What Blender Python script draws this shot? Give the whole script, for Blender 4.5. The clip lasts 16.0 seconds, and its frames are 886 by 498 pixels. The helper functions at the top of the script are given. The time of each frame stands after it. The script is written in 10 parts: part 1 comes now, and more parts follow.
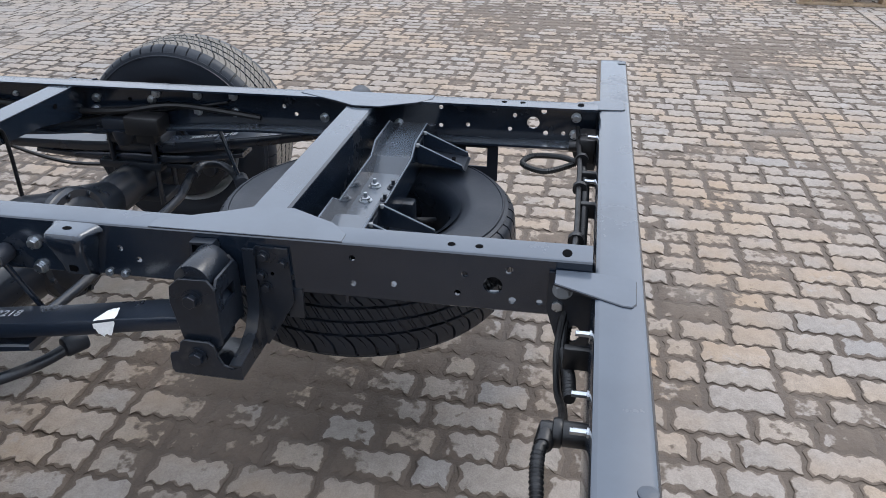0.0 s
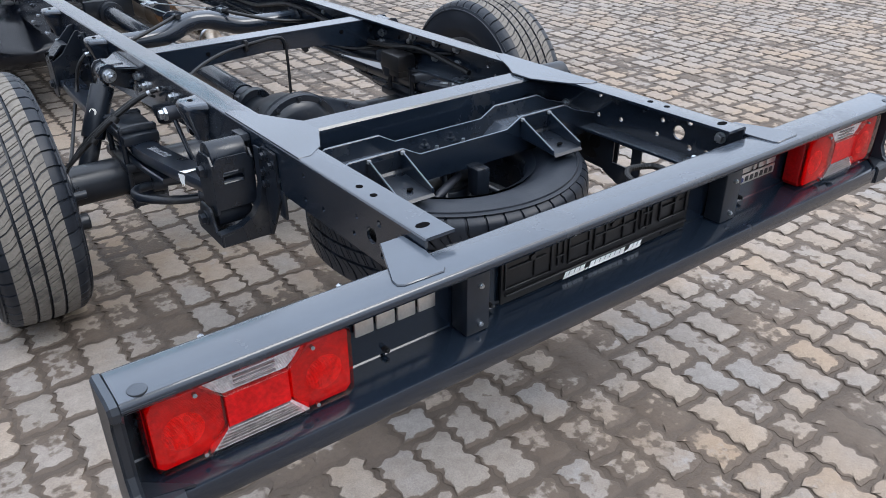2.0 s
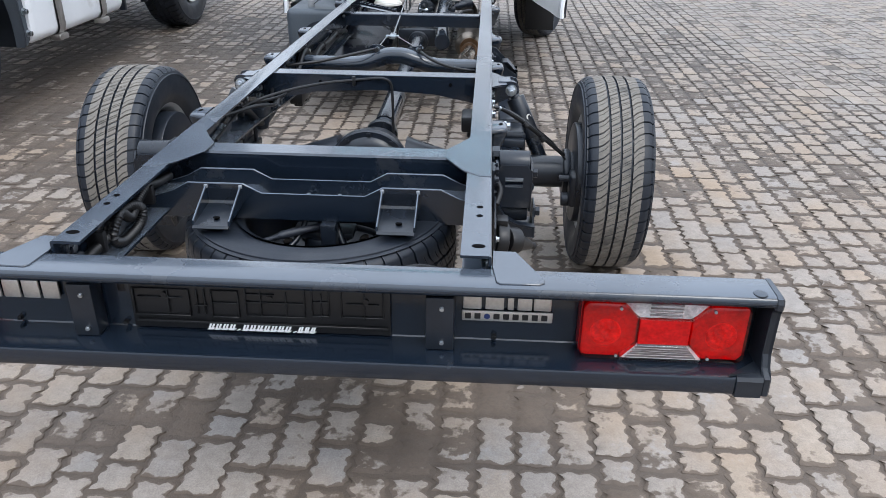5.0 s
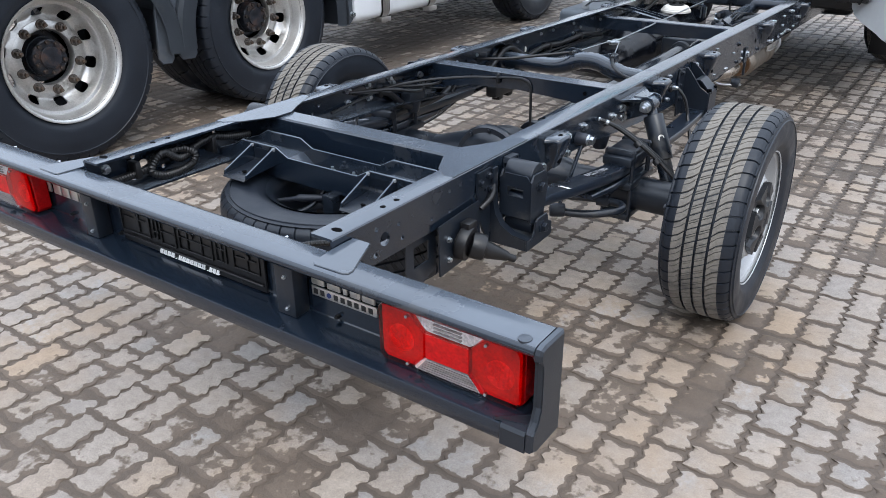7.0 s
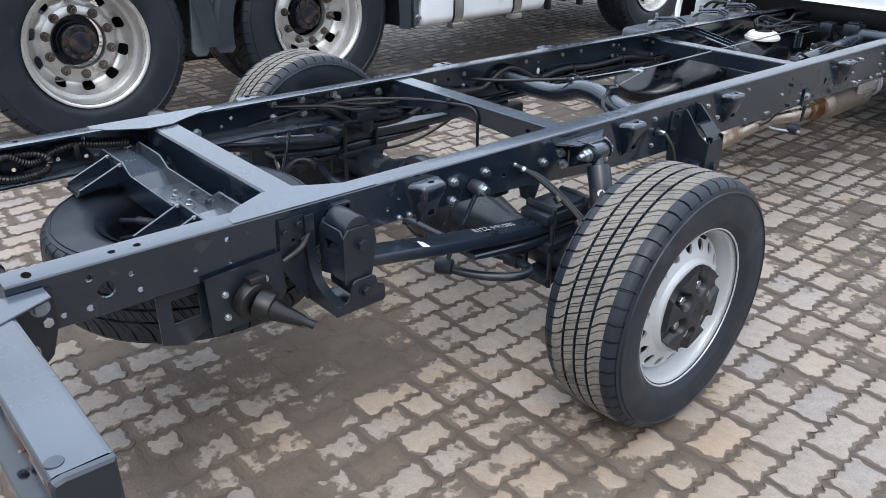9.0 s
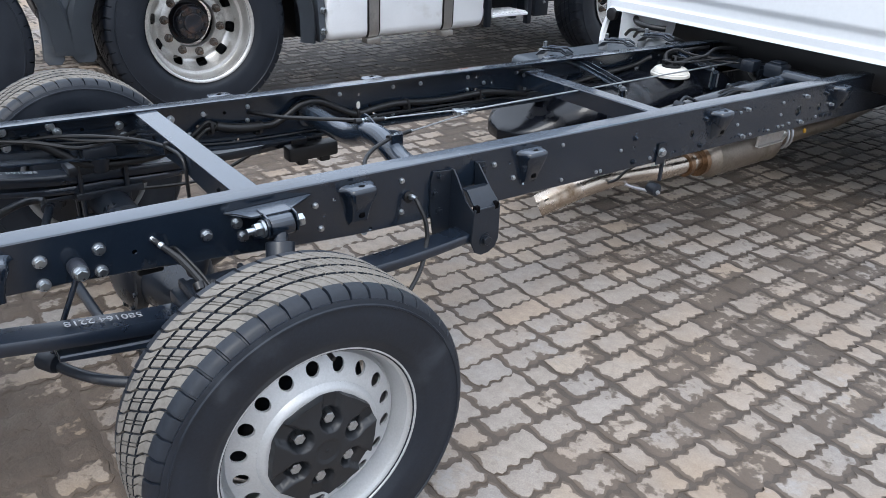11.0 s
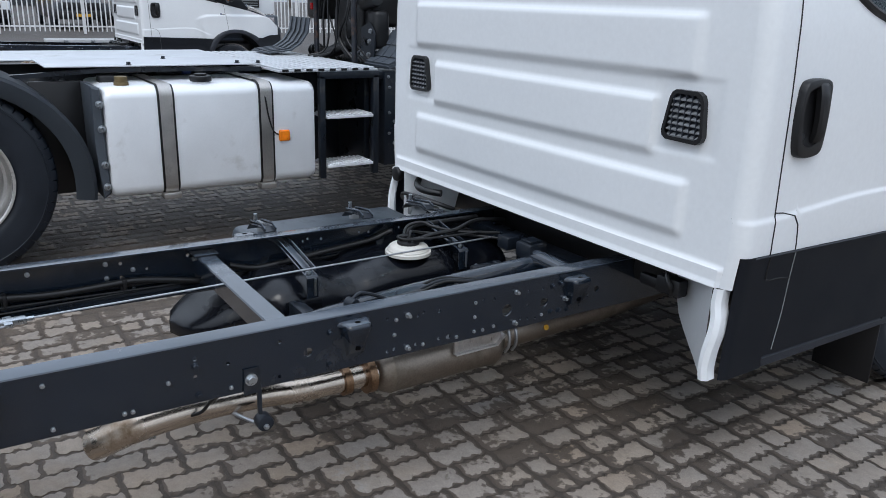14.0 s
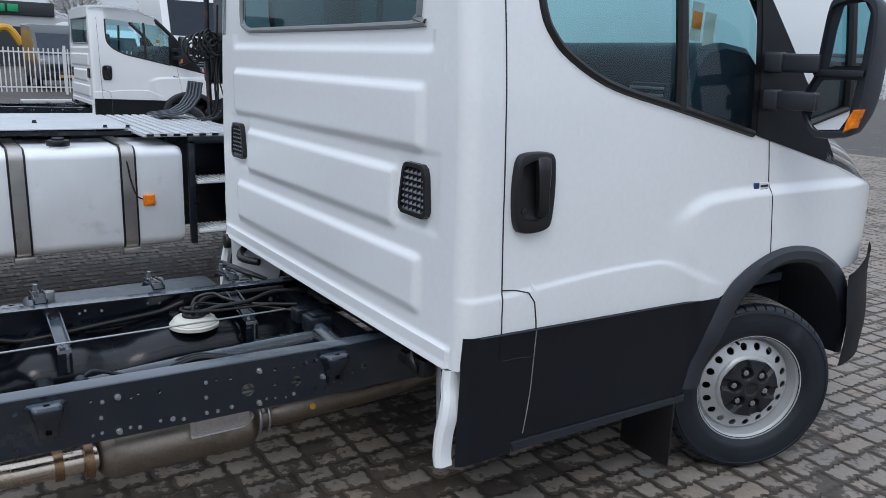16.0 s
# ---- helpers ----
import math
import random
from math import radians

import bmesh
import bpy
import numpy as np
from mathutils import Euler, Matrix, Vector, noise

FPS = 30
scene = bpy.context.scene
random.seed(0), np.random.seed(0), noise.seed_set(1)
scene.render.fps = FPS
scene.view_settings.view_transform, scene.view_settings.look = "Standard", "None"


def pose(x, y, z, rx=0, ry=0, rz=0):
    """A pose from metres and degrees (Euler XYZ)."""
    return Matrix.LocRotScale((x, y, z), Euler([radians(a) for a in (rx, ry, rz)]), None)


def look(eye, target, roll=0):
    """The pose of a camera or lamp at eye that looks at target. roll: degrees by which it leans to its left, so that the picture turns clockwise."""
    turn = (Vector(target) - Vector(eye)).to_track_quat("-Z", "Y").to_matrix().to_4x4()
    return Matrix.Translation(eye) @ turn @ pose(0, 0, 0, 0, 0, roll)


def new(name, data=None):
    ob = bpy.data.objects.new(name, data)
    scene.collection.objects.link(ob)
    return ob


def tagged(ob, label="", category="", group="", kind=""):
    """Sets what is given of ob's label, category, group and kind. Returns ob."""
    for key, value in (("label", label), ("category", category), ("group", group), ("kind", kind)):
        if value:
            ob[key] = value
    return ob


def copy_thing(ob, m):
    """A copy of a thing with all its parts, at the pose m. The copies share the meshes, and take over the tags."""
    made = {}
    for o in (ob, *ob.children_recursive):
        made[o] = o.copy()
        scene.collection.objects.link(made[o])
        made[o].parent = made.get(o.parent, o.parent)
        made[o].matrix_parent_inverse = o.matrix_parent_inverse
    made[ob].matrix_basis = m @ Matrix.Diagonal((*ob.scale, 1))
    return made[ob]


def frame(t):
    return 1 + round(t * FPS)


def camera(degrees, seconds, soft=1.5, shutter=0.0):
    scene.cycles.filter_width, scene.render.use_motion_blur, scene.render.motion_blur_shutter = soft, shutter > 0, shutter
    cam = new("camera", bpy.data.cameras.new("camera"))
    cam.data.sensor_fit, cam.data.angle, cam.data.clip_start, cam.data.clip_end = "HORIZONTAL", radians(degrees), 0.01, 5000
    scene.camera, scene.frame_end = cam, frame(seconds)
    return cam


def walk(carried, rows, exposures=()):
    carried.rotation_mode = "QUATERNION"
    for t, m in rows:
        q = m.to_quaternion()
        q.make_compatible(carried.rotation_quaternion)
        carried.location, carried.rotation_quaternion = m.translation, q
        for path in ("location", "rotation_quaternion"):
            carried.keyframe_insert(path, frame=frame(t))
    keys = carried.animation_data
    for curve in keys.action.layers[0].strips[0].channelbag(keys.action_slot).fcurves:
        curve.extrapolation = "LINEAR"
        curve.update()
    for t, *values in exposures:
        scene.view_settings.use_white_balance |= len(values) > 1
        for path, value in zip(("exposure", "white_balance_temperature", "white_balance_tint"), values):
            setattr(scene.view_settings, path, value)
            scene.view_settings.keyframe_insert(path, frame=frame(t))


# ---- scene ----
cam = camera(59.7, 16.0, soft=0.5)
PATH = [
    (0, (-1.571, -1.19, 1.332), (0.154, -0.875, 0.37), 0.4),
    (0.5, (-1.519, -1.452, 1.312), (0.12, -0.835, 0.346), 0.4),
    (1, (-1.389, -1.679, 1.306), (0.101, -0.761, 0.339), 0.6),
    (1.5, (-1.247, -1.937, 1.319), (0.017, -0.73, 0.346), 0.6),
    (2, (-1.054, -2.119, 1.282), (-0.009, -0.719, 0.307), -0.1),
    (2.5, (-0.872, -2.28, 1.285), (-0.027, -0.748, 0.317), 0.0),
    (3, (-0.706, -2.426, 1.303), (-0.109, -0.779, 0.338), 0.1),
    (3.5, (-0.497, -2.474, 1.32), (-0.099, -0.765, 0.36), -0.1),
    (4, (-0.219, -2.53, 1.358), (0.044, -0.767, 0.45), 0.3),
    (4.2, (-0.095, -2.55, 1.358), (0.124, -0.772, 0.469), 0.5),
    (6.3, (1.113, -2.383, 1.361), (0.348, -0.767, 0.464), -0.5),
    (6.5, (1.2, -2.336, 1.359), (0.351, -0.76, 0.467), -0.6),
    (7, (1.412, -2.25, 1.366), (0.384, -0.783, 0.477), -0.6),
    (7.5, (1.577, -2.128, 1.363), (0.421, -0.758, 0.475), -0.6),
    (8, (1.653, -1.912, 1.356), (0.418, -0.608, 0.477), -0.2),
    (8.2, (1.689, -1.825, 1.358), (0.431, -0.545, 0.476), -0.1),
    (10.3, (1.958, -0.736, 1.361), (0.554, 0.373, 0.467), 2.3),
    (10.5, (1.991, -0.627, 1.383), (0.584, 0.478, 0.489), 2.4),
    (11, (2.019, -0.386, 1.377), (0.604, 0.714, 0.491), 2.5),
    (11.5, (2.028, -0.151, 1.389), (0.595, 0.94, 0.52), 2.2),
    (12, (2.086, 0.105, 1.415), (0.617, 1.188, 0.598), 2.2),
    (12.5, (2.142, 0.356, 1.428), (0.633, 1.436, 0.683), 2.1),
    (13, (2.132, 0.629, 1.438), (0.599, 1.702, 0.731), 2.1),
    (13.5, (2.162, 0.901, 1.458), (0.61, 1.967, 0.783), 2.1),
    (14, (2.263, 1.164, 1.501), (0.687, 2.233, 0.887), 1.9),
    (14.5, (2.343, 1.389, 1.503), (0.753, 2.46, 0.933), 2.0),
    (15, (2.396, 1.602, 1.532), (0.799, 2.677, 0.992), 2.0),
    (15.5, (2.518, 1.778, 1.544), (0.916, 2.861, 1.033), 2.0),
    (16, (2.62, 1.907, 1.552), (1.009, 2.995, 1.083), 2.1),
]
EXPOSURES = [(0.0, 0.43, 6260, 10), (1.5, 0.53, 6230, 10), (4.0, 0.57, 6210, 9), (8.0, 0.66, 6210, 9), (10.5, 0.72, 6190, 9), (11.0, 0.61, 6190, 9), (12.5, 0.23, 6100, 8), (14.5, -0.15, 6100, 8), (16.0, -0.23, 6100, 8)]
walk(cam, [(t, look(e, g, r)) for t, e, g, r in PATH], exposures=EXPOSURES)

# ---- light ----
world = bpy.data.worlds.new("overcast_sky")
scene.world = world
world.use_nodes = True
wn = world.node_tree.nodes
wl = world.node_tree.links
sky = wn.new("ShaderNodeTexSky")
sky.sky_type = "NISHITA"
sky.sun_disc = False
sky.sun_elevation = radians(48)
sky.sun_rotation = radians(120)
sky.air_density = 1.0
sky.dust_density = 4.0
sky.ozone_density = 1.0
# clouds: the blue of the clear sky is veiled by an even grey layer
coord = wn.new("ShaderNodeTexCoord")
cloud = wn.new("ShaderNodeTexNoise")
cloud.inputs["Scale"].default_value = 2.6
cloud.inputs["Detail"].default_value = 6.0
cloud.inputs["Roughness"].default_value = 0.55
ramp = wn.new("ShaderNodeValToRGB")
ramp.color_ramp.elements[0].position = 0.30
ramp.color_ramp.elements[0].color = (6.6, 7.3, 8.5, 1)
ramp.color_ramp.elements[1].position = 0.72
ramp.color_ramp.elements[1].color = (9.6, 10.2, 11.2, 1)
veil = wn.new("ShaderNodeMixRGB")
veil.inputs[0].default_value = 0.85
wl.new(coord.outputs["Generated"], cloud.inputs["Vector"])
wl.new(cloud.outputs["Fac"], ramp.inputs["Fac"])
wl.new(sky.outputs["Color"], veil.inputs[1])
wl.new(ramp.outputs["Color"], veil.inputs[2])
# an overcast sky is about three times as bright overhead as at the horizon
split = wn.new("ShaderNodeSeparateXYZ")
wl.new(coord.outputs["Generated"], split.inputs["Vector"])
rise = wn.new("ShaderNodeMapRange")
rise.inputs["From Min"].default_value = 0.0
rise.inputs["From Max"].default_value = 1.0
rise.inputs["To Min"].default_value = 0.62
rise.inputs["To Max"].default_value = 1.70
wl.new(split.outputs["Z"], rise.inputs["Value"])
grad = wn.new("ShaderNodeVectorMath")
grad.operation = "SCALE"
wl.new(veil.outputs["Color"], grad.inputs[0])
wl.new(rise.outputs["Result"], grad.inputs["Scale"])
wl.new(grad.outputs["Vector"], wn["Background"].inputs["Color"])
wn["Background"].inputs["Strength"].default_value = 0.12
sun_data = bpy.data.lights.new("sun", "SUN")
sun_data.energy = 0.9
sun_data.angle = radians(25)
sun_data.color = (1.0, 0.96, 0.90)
sun = new("sun", sun_data)
sun.matrix_world = look((4, -5, 9), (0, 0, 0))

# ---- materials ----


def mat(name, color, rough=0.5, metal=0.0, var=0.12, scale=6.0, fine=90.0, bump=0.1, coat=0.0, dirt=None, dirt_amount=0.0, dirt_scale=3.0, spec=0.5, top_sheen=0.0):
    """A surface with colour and gloss that vary at two scales, a fine relief and optional dirt."""
    m = bpy.data.materials.new(name)
    m.use_nodes = True
    n, l = m.node_tree.nodes, m.node_tree.links
    b = n["Principled BSDF"]
    tc = n.new("ShaderNodeTexCoord")
    n1 = n.new("ShaderNodeTexNoise")
    n1.inputs["Scale"].default_value = scale
    n1.inputs["Detail"].default_value = 5
    n2 = n.new("ShaderNodeTexNoise")
    n2.inputs["Scale"].default_value = fine
    n2.inputs["Detail"].default_value = 3
    l.new(tc.outputs["Object"], n1.inputs["Vector"])
    l.new(tc.outputs["Object"], n2.inputs["Vector"])
    mixv = n.new("ShaderNodeMath")
    mixv.operation = "ADD"
    l.new(n1.outputs["Fac"], mixv.inputs[0])
    l.new(n2.outputs["Fac"], mixv.inputs[1])
    mr = n.new("ShaderNodeMapRange")
    mr.inputs["From Min"].default_value = 0.7
    mr.inputs["From Max"].default_value = 1.3
    mr.inputs["To Min"].default_value = 1 - var
    mr.inputs["To Max"].default_value = 1 + var
    l.new(mixv.outputs[0], mr.inputs["Value"])
    mul = n.new("ShaderNodeVectorMath")
    mul.operation = "SCALE"
    mul.inputs[0].default_value = color[:3]
    l.new(mr.outputs["Result"], mul.inputs["Scale"])
    out = mul.outputs["Vector"]
    rr = n.new("ShaderNodeMapRange")
    rr.inputs["From Min"].default_value = 0.3
    rr.inputs["From Max"].default_value = 0.7
    rr.inputs["To Min"].default_value = max(0.02, rough * (1 - var * 1.2))
    rr.inputs["To Max"].default_value = min(1, rough * (1 + var * 1.2))
    l.new(n1.outputs["Fac"], rr.inputs["Value"])
    rough_out = rr.outputs["Result"]
    if dirt:
        n3 = n.new("ShaderNodeTexNoise")
        n3.inputs["Scale"].default_value = dirt_scale
        n3.inputs["Detail"].default_value = 8
        n3.inputs["Roughness"].default_value = 0.65
        l.new(tc.outputs["Object"], n3.inputs["Vector"])
        dm = n.new("ShaderNodeMapRange")
        dm.inputs["From Min"].default_value = 0.62 - dirt_amount * 0.3
        dm.inputs["From Max"].default_value = 0.80 - dirt_amount * 0.2
        l.new(n3.outputs["Fac"], dm.inputs["Value"])
        mx = n.new("ShaderNodeMixRGB")
        mx.inputs[2].default_value = (*dirt, 1)
        l.new(dm.outputs["Result"], mx.inputs[0])
        l.new(out, mx.inputs[1])
        out = mx.outputs["Color"]
        rm = n.new("ShaderNodeMix")
        rm.inputs[3].default_value = 0.85
        l.new(dm.outputs["Result"], rm.inputs[0])
        l.new(rough_out, rm.inputs[2])
        rough_out = rm.outputs[0]
    if top_sheen:
        # lightens what faces up: the sky's sheen put into the colour
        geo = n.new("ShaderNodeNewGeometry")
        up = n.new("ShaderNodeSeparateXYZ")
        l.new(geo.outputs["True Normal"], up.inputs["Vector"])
        top_mask = n.new("ShaderNodeMapRange")
        top_mask.inputs["From Min"].default_value = 0.6
        top_mask.inputs["From Max"].default_value = 0.97
        top_mask.inputs["To Max"].default_value = top_sheen
        l.new(up.outputs["Z"], top_mask.inputs["Value"])
        # only above z 0.54; faces lower down keep their plain colour
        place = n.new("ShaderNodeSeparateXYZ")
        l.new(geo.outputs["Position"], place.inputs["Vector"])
        high_mask = n.new("ShaderNodeMapRange")
        high_mask.inputs["From Min"].default_value = 0.540
        high_mask.inputs["From Max"].default_value = 0.575
        l.new(place.outputs["Z"], high_mask.inputs["Value"])
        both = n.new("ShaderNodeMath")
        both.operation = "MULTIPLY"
        l.new(top_mask.outputs["Result"], both.inputs[0])
        l.new(high_mask.outputs["Result"], both.inputs[1])
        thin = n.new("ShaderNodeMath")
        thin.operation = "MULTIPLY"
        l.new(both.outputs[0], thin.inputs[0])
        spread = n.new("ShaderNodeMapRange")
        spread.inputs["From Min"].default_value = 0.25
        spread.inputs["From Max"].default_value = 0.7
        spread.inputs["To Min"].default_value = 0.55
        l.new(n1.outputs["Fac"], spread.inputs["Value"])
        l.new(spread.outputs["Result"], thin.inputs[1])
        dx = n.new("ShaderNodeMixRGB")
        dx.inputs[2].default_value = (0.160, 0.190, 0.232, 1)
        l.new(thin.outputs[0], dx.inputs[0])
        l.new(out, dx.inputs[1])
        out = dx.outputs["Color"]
    l.new(out, b.inputs["Base Color"])
    l.new(rough_out, b.inputs["Roughness"])
    b.inputs["Metallic"].default_value = metal
    b.inputs["Specular IOR Level"].default_value = spec
    b.inputs["Coat Weight"].default_value = coat
    b.inputs["Coat Roughness"].default_value = 0.13
    if bump:
        bp = n.new("ShaderNodeBump")
        bp.inputs["Strength"].default_value = bump
        bp.inputs["Distance"].default_value = 0.002
        l.new(n2.outputs["Fac"], bp.inputs["Height"])
        l.new(bp.outputs["Normal"], b.inputs["Normal"])
    return m


def lens_mat(name, color, rough=0.12, wave=220.0, axis="Z", bump=0.2, metal=0.0):
    """Moulded lamp plastic with fine ribs."""
    m = mat(name, color, rough, metal, 0.32, 26, 160, 0.0, 0.0, None, 0.0, 3.0, 0.28)
    n, l = m.node_tree.nodes, m.node_tree.links
    tc = n.new("ShaderNodeTexCoord")
    wv = n.new("ShaderNodeTexWave")
    wv.bands_direction = axis
    wv.inputs["Scale"].default_value = wave
    wv.inputs["Distortion"].default_value = 0.3
    l.new(tc.outputs["Object"], wv.inputs["Vector"])
    bp = n.new("ShaderNodeBump")
    bp.inputs["Strength"].default_value = bump
    bp.inputs["Distance"].default_value = 0.002
    l.new(wv.outputs["Fac"], bp.inputs["Height"])
    l.new(bp.outputs["Normal"], n["Principled BSDF"].inputs["Normal"])
    return m


def glass_mat(name, tint):
    """A thin clear pane: see-through, with the gloss of glass."""
    m = bpy.data.materials.new(name)
    m.use_nodes = True
    n, l = m.node_tree.nodes, m.node_tree.links
    n.remove(n["Principled BSDF"])
    clear = n.new("ShaderNodeBsdfTransparent")
    clear.inputs["Color"].default_value = (*tint, 1)
    gloss = n.new("ShaderNodeBsdfGlossy")
    gloss.inputs["Roughness"].default_value = 0.02
    # gloss grows towards glancing view, alike from both sides of the pane
    face = n.new("ShaderNodeLayerWeight")
    face.inputs["Blend"].default_value = 0.5
    power = n.new("ShaderNodeMath")
    power.operation = "POWER"
    power.inputs[1].default_value = 5.0
    l.new(face.outputs["Facing"], power.inputs[0])
    fres = n.new("ShaderNodeMapRange")
    fres.inputs["To Min"].default_value = 0.05
    fres.inputs["To Max"].default_value = 1.0
    l.new(power.outputs[0], fres.inputs["Value"])
    nz = n.new("ShaderNodeTexNoise")
    nz.inputs["Scale"].default_value = 3
    mr = n.new("ShaderNodeMapRange")
    mr.inputs["To Min"].default_value = 0.0
    mr.inputs["To Max"].default_value = 0.04
    l.new(nz.outputs["Fac"], mr.inputs["Value"])
    l.new(mr.outputs["Result"], gloss.inputs["Roughness"])
    mixs = n.new("ShaderNodeMixShader")
    l.new(fres.outputs["Result"], mixs.inputs[0])
    l.new(clear.outputs["BSDF"], mixs.inputs[1])
    l.new(gloss.outputs["BSDF"], mixs.inputs[2])
    l.new(mixs.outputs["Shader"], n["Material Output"].inputs["Surface"])
    return m


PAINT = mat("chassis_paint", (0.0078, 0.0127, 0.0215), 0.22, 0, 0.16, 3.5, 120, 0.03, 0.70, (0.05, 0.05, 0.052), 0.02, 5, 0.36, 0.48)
# bright metal for thin tubes that draw sky highlights along sheet edges
EDGE = mat("edge_highlight", (0.16, 0.185, 0.22), 0.34, 0.7, 0.2, 30, 200, 0.1)
PAINT_DARK = mat("primed_steel", (0.0085, 0.0120, 0.0185), 0.32, 0, 0.2, 7, 110, 0.12, 0.0, (0.07, 0.065, 0.06), 0.15, 9)
SPRING = mat("spring_steel_paint", (0.009, 0.014, 0.024), 0.30, 0, 0.15, 9, 100, 0.1, 0.5, None, 0, 3, 0.5)
PLASTIC = mat("black_plastic", (0.006, 0.006, 0.007), 0.42, 0, 0.2, 9, 200, 0.12)
CLADDING = mat("cladding_plastic", (0.0155, 0.0188, 0.0275), 0.48, 0, 0.12, 4, 320, 0.25)
RUBBER = mat("rubber", (0.0095, 0.0130, 0.0200), 0.45, 0, 0.22, 9, 160, 0.12, 0, (0.040, 0.046, 0.056), 0.10, 6, 0.42)
TREAD = mat("dusty_tread_rubber", (0.165, 0.150, 0.130), 0.85, 0, 0.2, 18, 140, 0.25, 0, (0.07, 0.067, 0.062), 0.3, 14)
HOSE = mat("hose_rubber", (0.0045, 0.0048, 0.0058), 0.45, 0, 0.2, 30, 300, 0.15)
ZINC = mat("zinc_plated_steel", (0.50, 0.53, 0.56), 0.30, 1.0, 0.15, 60, 300, 0.1)
STEEL = mat("bright_cable_steel", (0.42, 0.43, 0.45), 0.38, 1.0, 0.15, 60, 300, 0.1)
STAINLESS = mat("stainless_exhaust", (0.50, 0.43, 0.36), 0.24, 1.0, 0.12, 8, 160, 0.06, 0, (0.25, 0.17, 0.10), 0.25, 7)
EXH_DULL = mat("muffler_aluminised_steel", (0.25, 0.215, 0.180), 0.42, 1.0, 0.15, 9, 160, 0.1, 0, (0.20, 0.17, 0.13), 0.25, 6)
HEATED = mat("heat_tinted_steel", (0.24, 0.15, 0.09), 0.4, 1.0, 0.3, 20, 160, 0.1)
SILVER = mat("silver_wheel_paint", (0.46, 0.47, 0.48), 0.38, 0.35, 0.08, 10, 240, 0.06)
# matte black plugs stand in for the shade inside holes and openings
HOLE = mat("hole_plug_black", (0.0025, 0.0025, 0.003), 0.95, 0, 0.1, 30, 200, 0, 0, None, 0, 3, 0.05)
CAPBLACK = mat("black_wheel_cap", (0.0105, 0.0120, 0.0150), 0.42, 0, 0.15, 30, 300, 0.1)
ALLOY = mat("truck_alloy", (0.60, 0.59, 0.57), 0.36, 0.85, 0.14, 9, 120, 0.08, 0, (0.20, 0.18, 0.16), 0.15, 8)
RUSTY = mat("rusty_hub", (0.012, 0.014, 0.020), 0.42, 0.1, 0.35, 18, 120, 0.35, 0, (0.11, 0.055, 0.032), 0.34, 12)
WHITE = mat("white_van_paint", (0.78, 0.80, 0.82), 0.30, 0, 0.025, 2, 60, 0.0, 0.6)
TANKWHITE = mat("tank_aluminium", (0.82, 0.84, 0.87), 0.42, 0.25, 0.06, 4, 260, 0.06, 0, (0.62, 0.62, 0.62), 0.03, 5)
DECK = mat("deck_aluminium", (0.56, 0.58, 0.61), 0.45, 0.35, 0.10, 5, 220, 0.10, 0, (0.40, 0.39, 0.37), 0.10, 4)
TRUCKGREY = mat("truck_grey_plastic", (0.055, 0.065, 0.080), 0.55, 0, 0.1, 5, 240, 0.12, 0, (0.12, 0.12, 0.12), 0.12, 4)
STRAP = mat("tank_strap_steel", (0.48, 0.46, 0.44), 0.40, 0.9, 0.15, 8, 160, 0.1, 0, (0.2, 0.19, 0.17), 0.15, 7)
RED = lens_mat("red_lamp_plastic", (0.30, 0.002, 0.003), 0.14, 120)
REDBRIGHT = lens_mat("red_reflector_plastic", (0.46, 0.004, 0.005), 0.13, 130)
CLEAR = lens_mat("clear_lamp_plastic", (0.42, 0.385, 0.385), 0.08, 110, "Z", 0.6, 0.55)
ORANGE = lens_mat("orange_lamp_plastic", (0.85, 0.22, 0.01), 0.2, 180)
CHROME = mat("badge_chrome", (0.56, 0.54, 0.51), 0.34, 0.8, 0.1, 30, 200, 0.02)
STENCIL = mat("faded_stencil_paint", (0.27, 0.28, 0.30), 0.6, 0, 0.5, 90, 260, 0.05)
WHITEMARK = mat("white_marking", (0.80, 0.80, 0.79), 0.6, 0, 0.08, 40, 200, 0.05)
CAPGREY = mat("slate_cap_plastic", (0.0130, 0.0165, 0.0230), 0.42, 0, 0.14, 5, 260, 0.15, 0, None, 0, 3, 0.5, 0.35)
RED_SPOT = lens_mat("reflector_spot_red", (0.80, 0.10, 0.08), 0.30, 150, "Z", 0.8)
REFLECT = lens_mat("lamp_reflector", (0.84, 0.83, 0.83), 0.55, 150, "Z", 0.8, 0.0)
BLUEMARK = mat("blue_marking", (0.012, 0.030, 0.13), 0.4, 0, 0.1, 40, 200, 0.0)
CAPWHITE = mat("off_white_pump_ring", (0.62, 0.60, 0.55), 0.5, 0, 0.08, 20, 200, 0.1)
TANKBLACK = mat("moulded_tank_plastic", (0.0035, 0.0045, 0.0075), 0.24, 0, 0.2, 5, 90, 0.12, 0, (0.02, 0.02, 0.022), 0.02, 6, 0.42)
REDSHELL = glass_mat("red_lens_shell", (0.92, 0.012, 0.010))
CLEARSHELL = glass_mat("clear_lens_shell", (0.93, 0.91, 0.91))
GLASS = glass_mat("window_glass", (0.62, 0.83, 0.85))
MIRROR = mat("mirror_glass", (0.85, 0.86, 0.88), 0.02, 1.0, 0.01, 4, 60, 0)
DASH = mat("dashboard_plastic", (0.011, 0.020, 0.036), 0.6, 0, 0.12, 6, 200, 0.2)
SEAT = mat("seat_cloth", (0.035, 0.037, 0.042), 0.9, 0, 0.15, 9, 300, 0.4)
GREYTRIM = mat("grey_trim", (0.20, 0.21, 0.22), 0.6, 0, 0.1, 9, 200, 0.1)
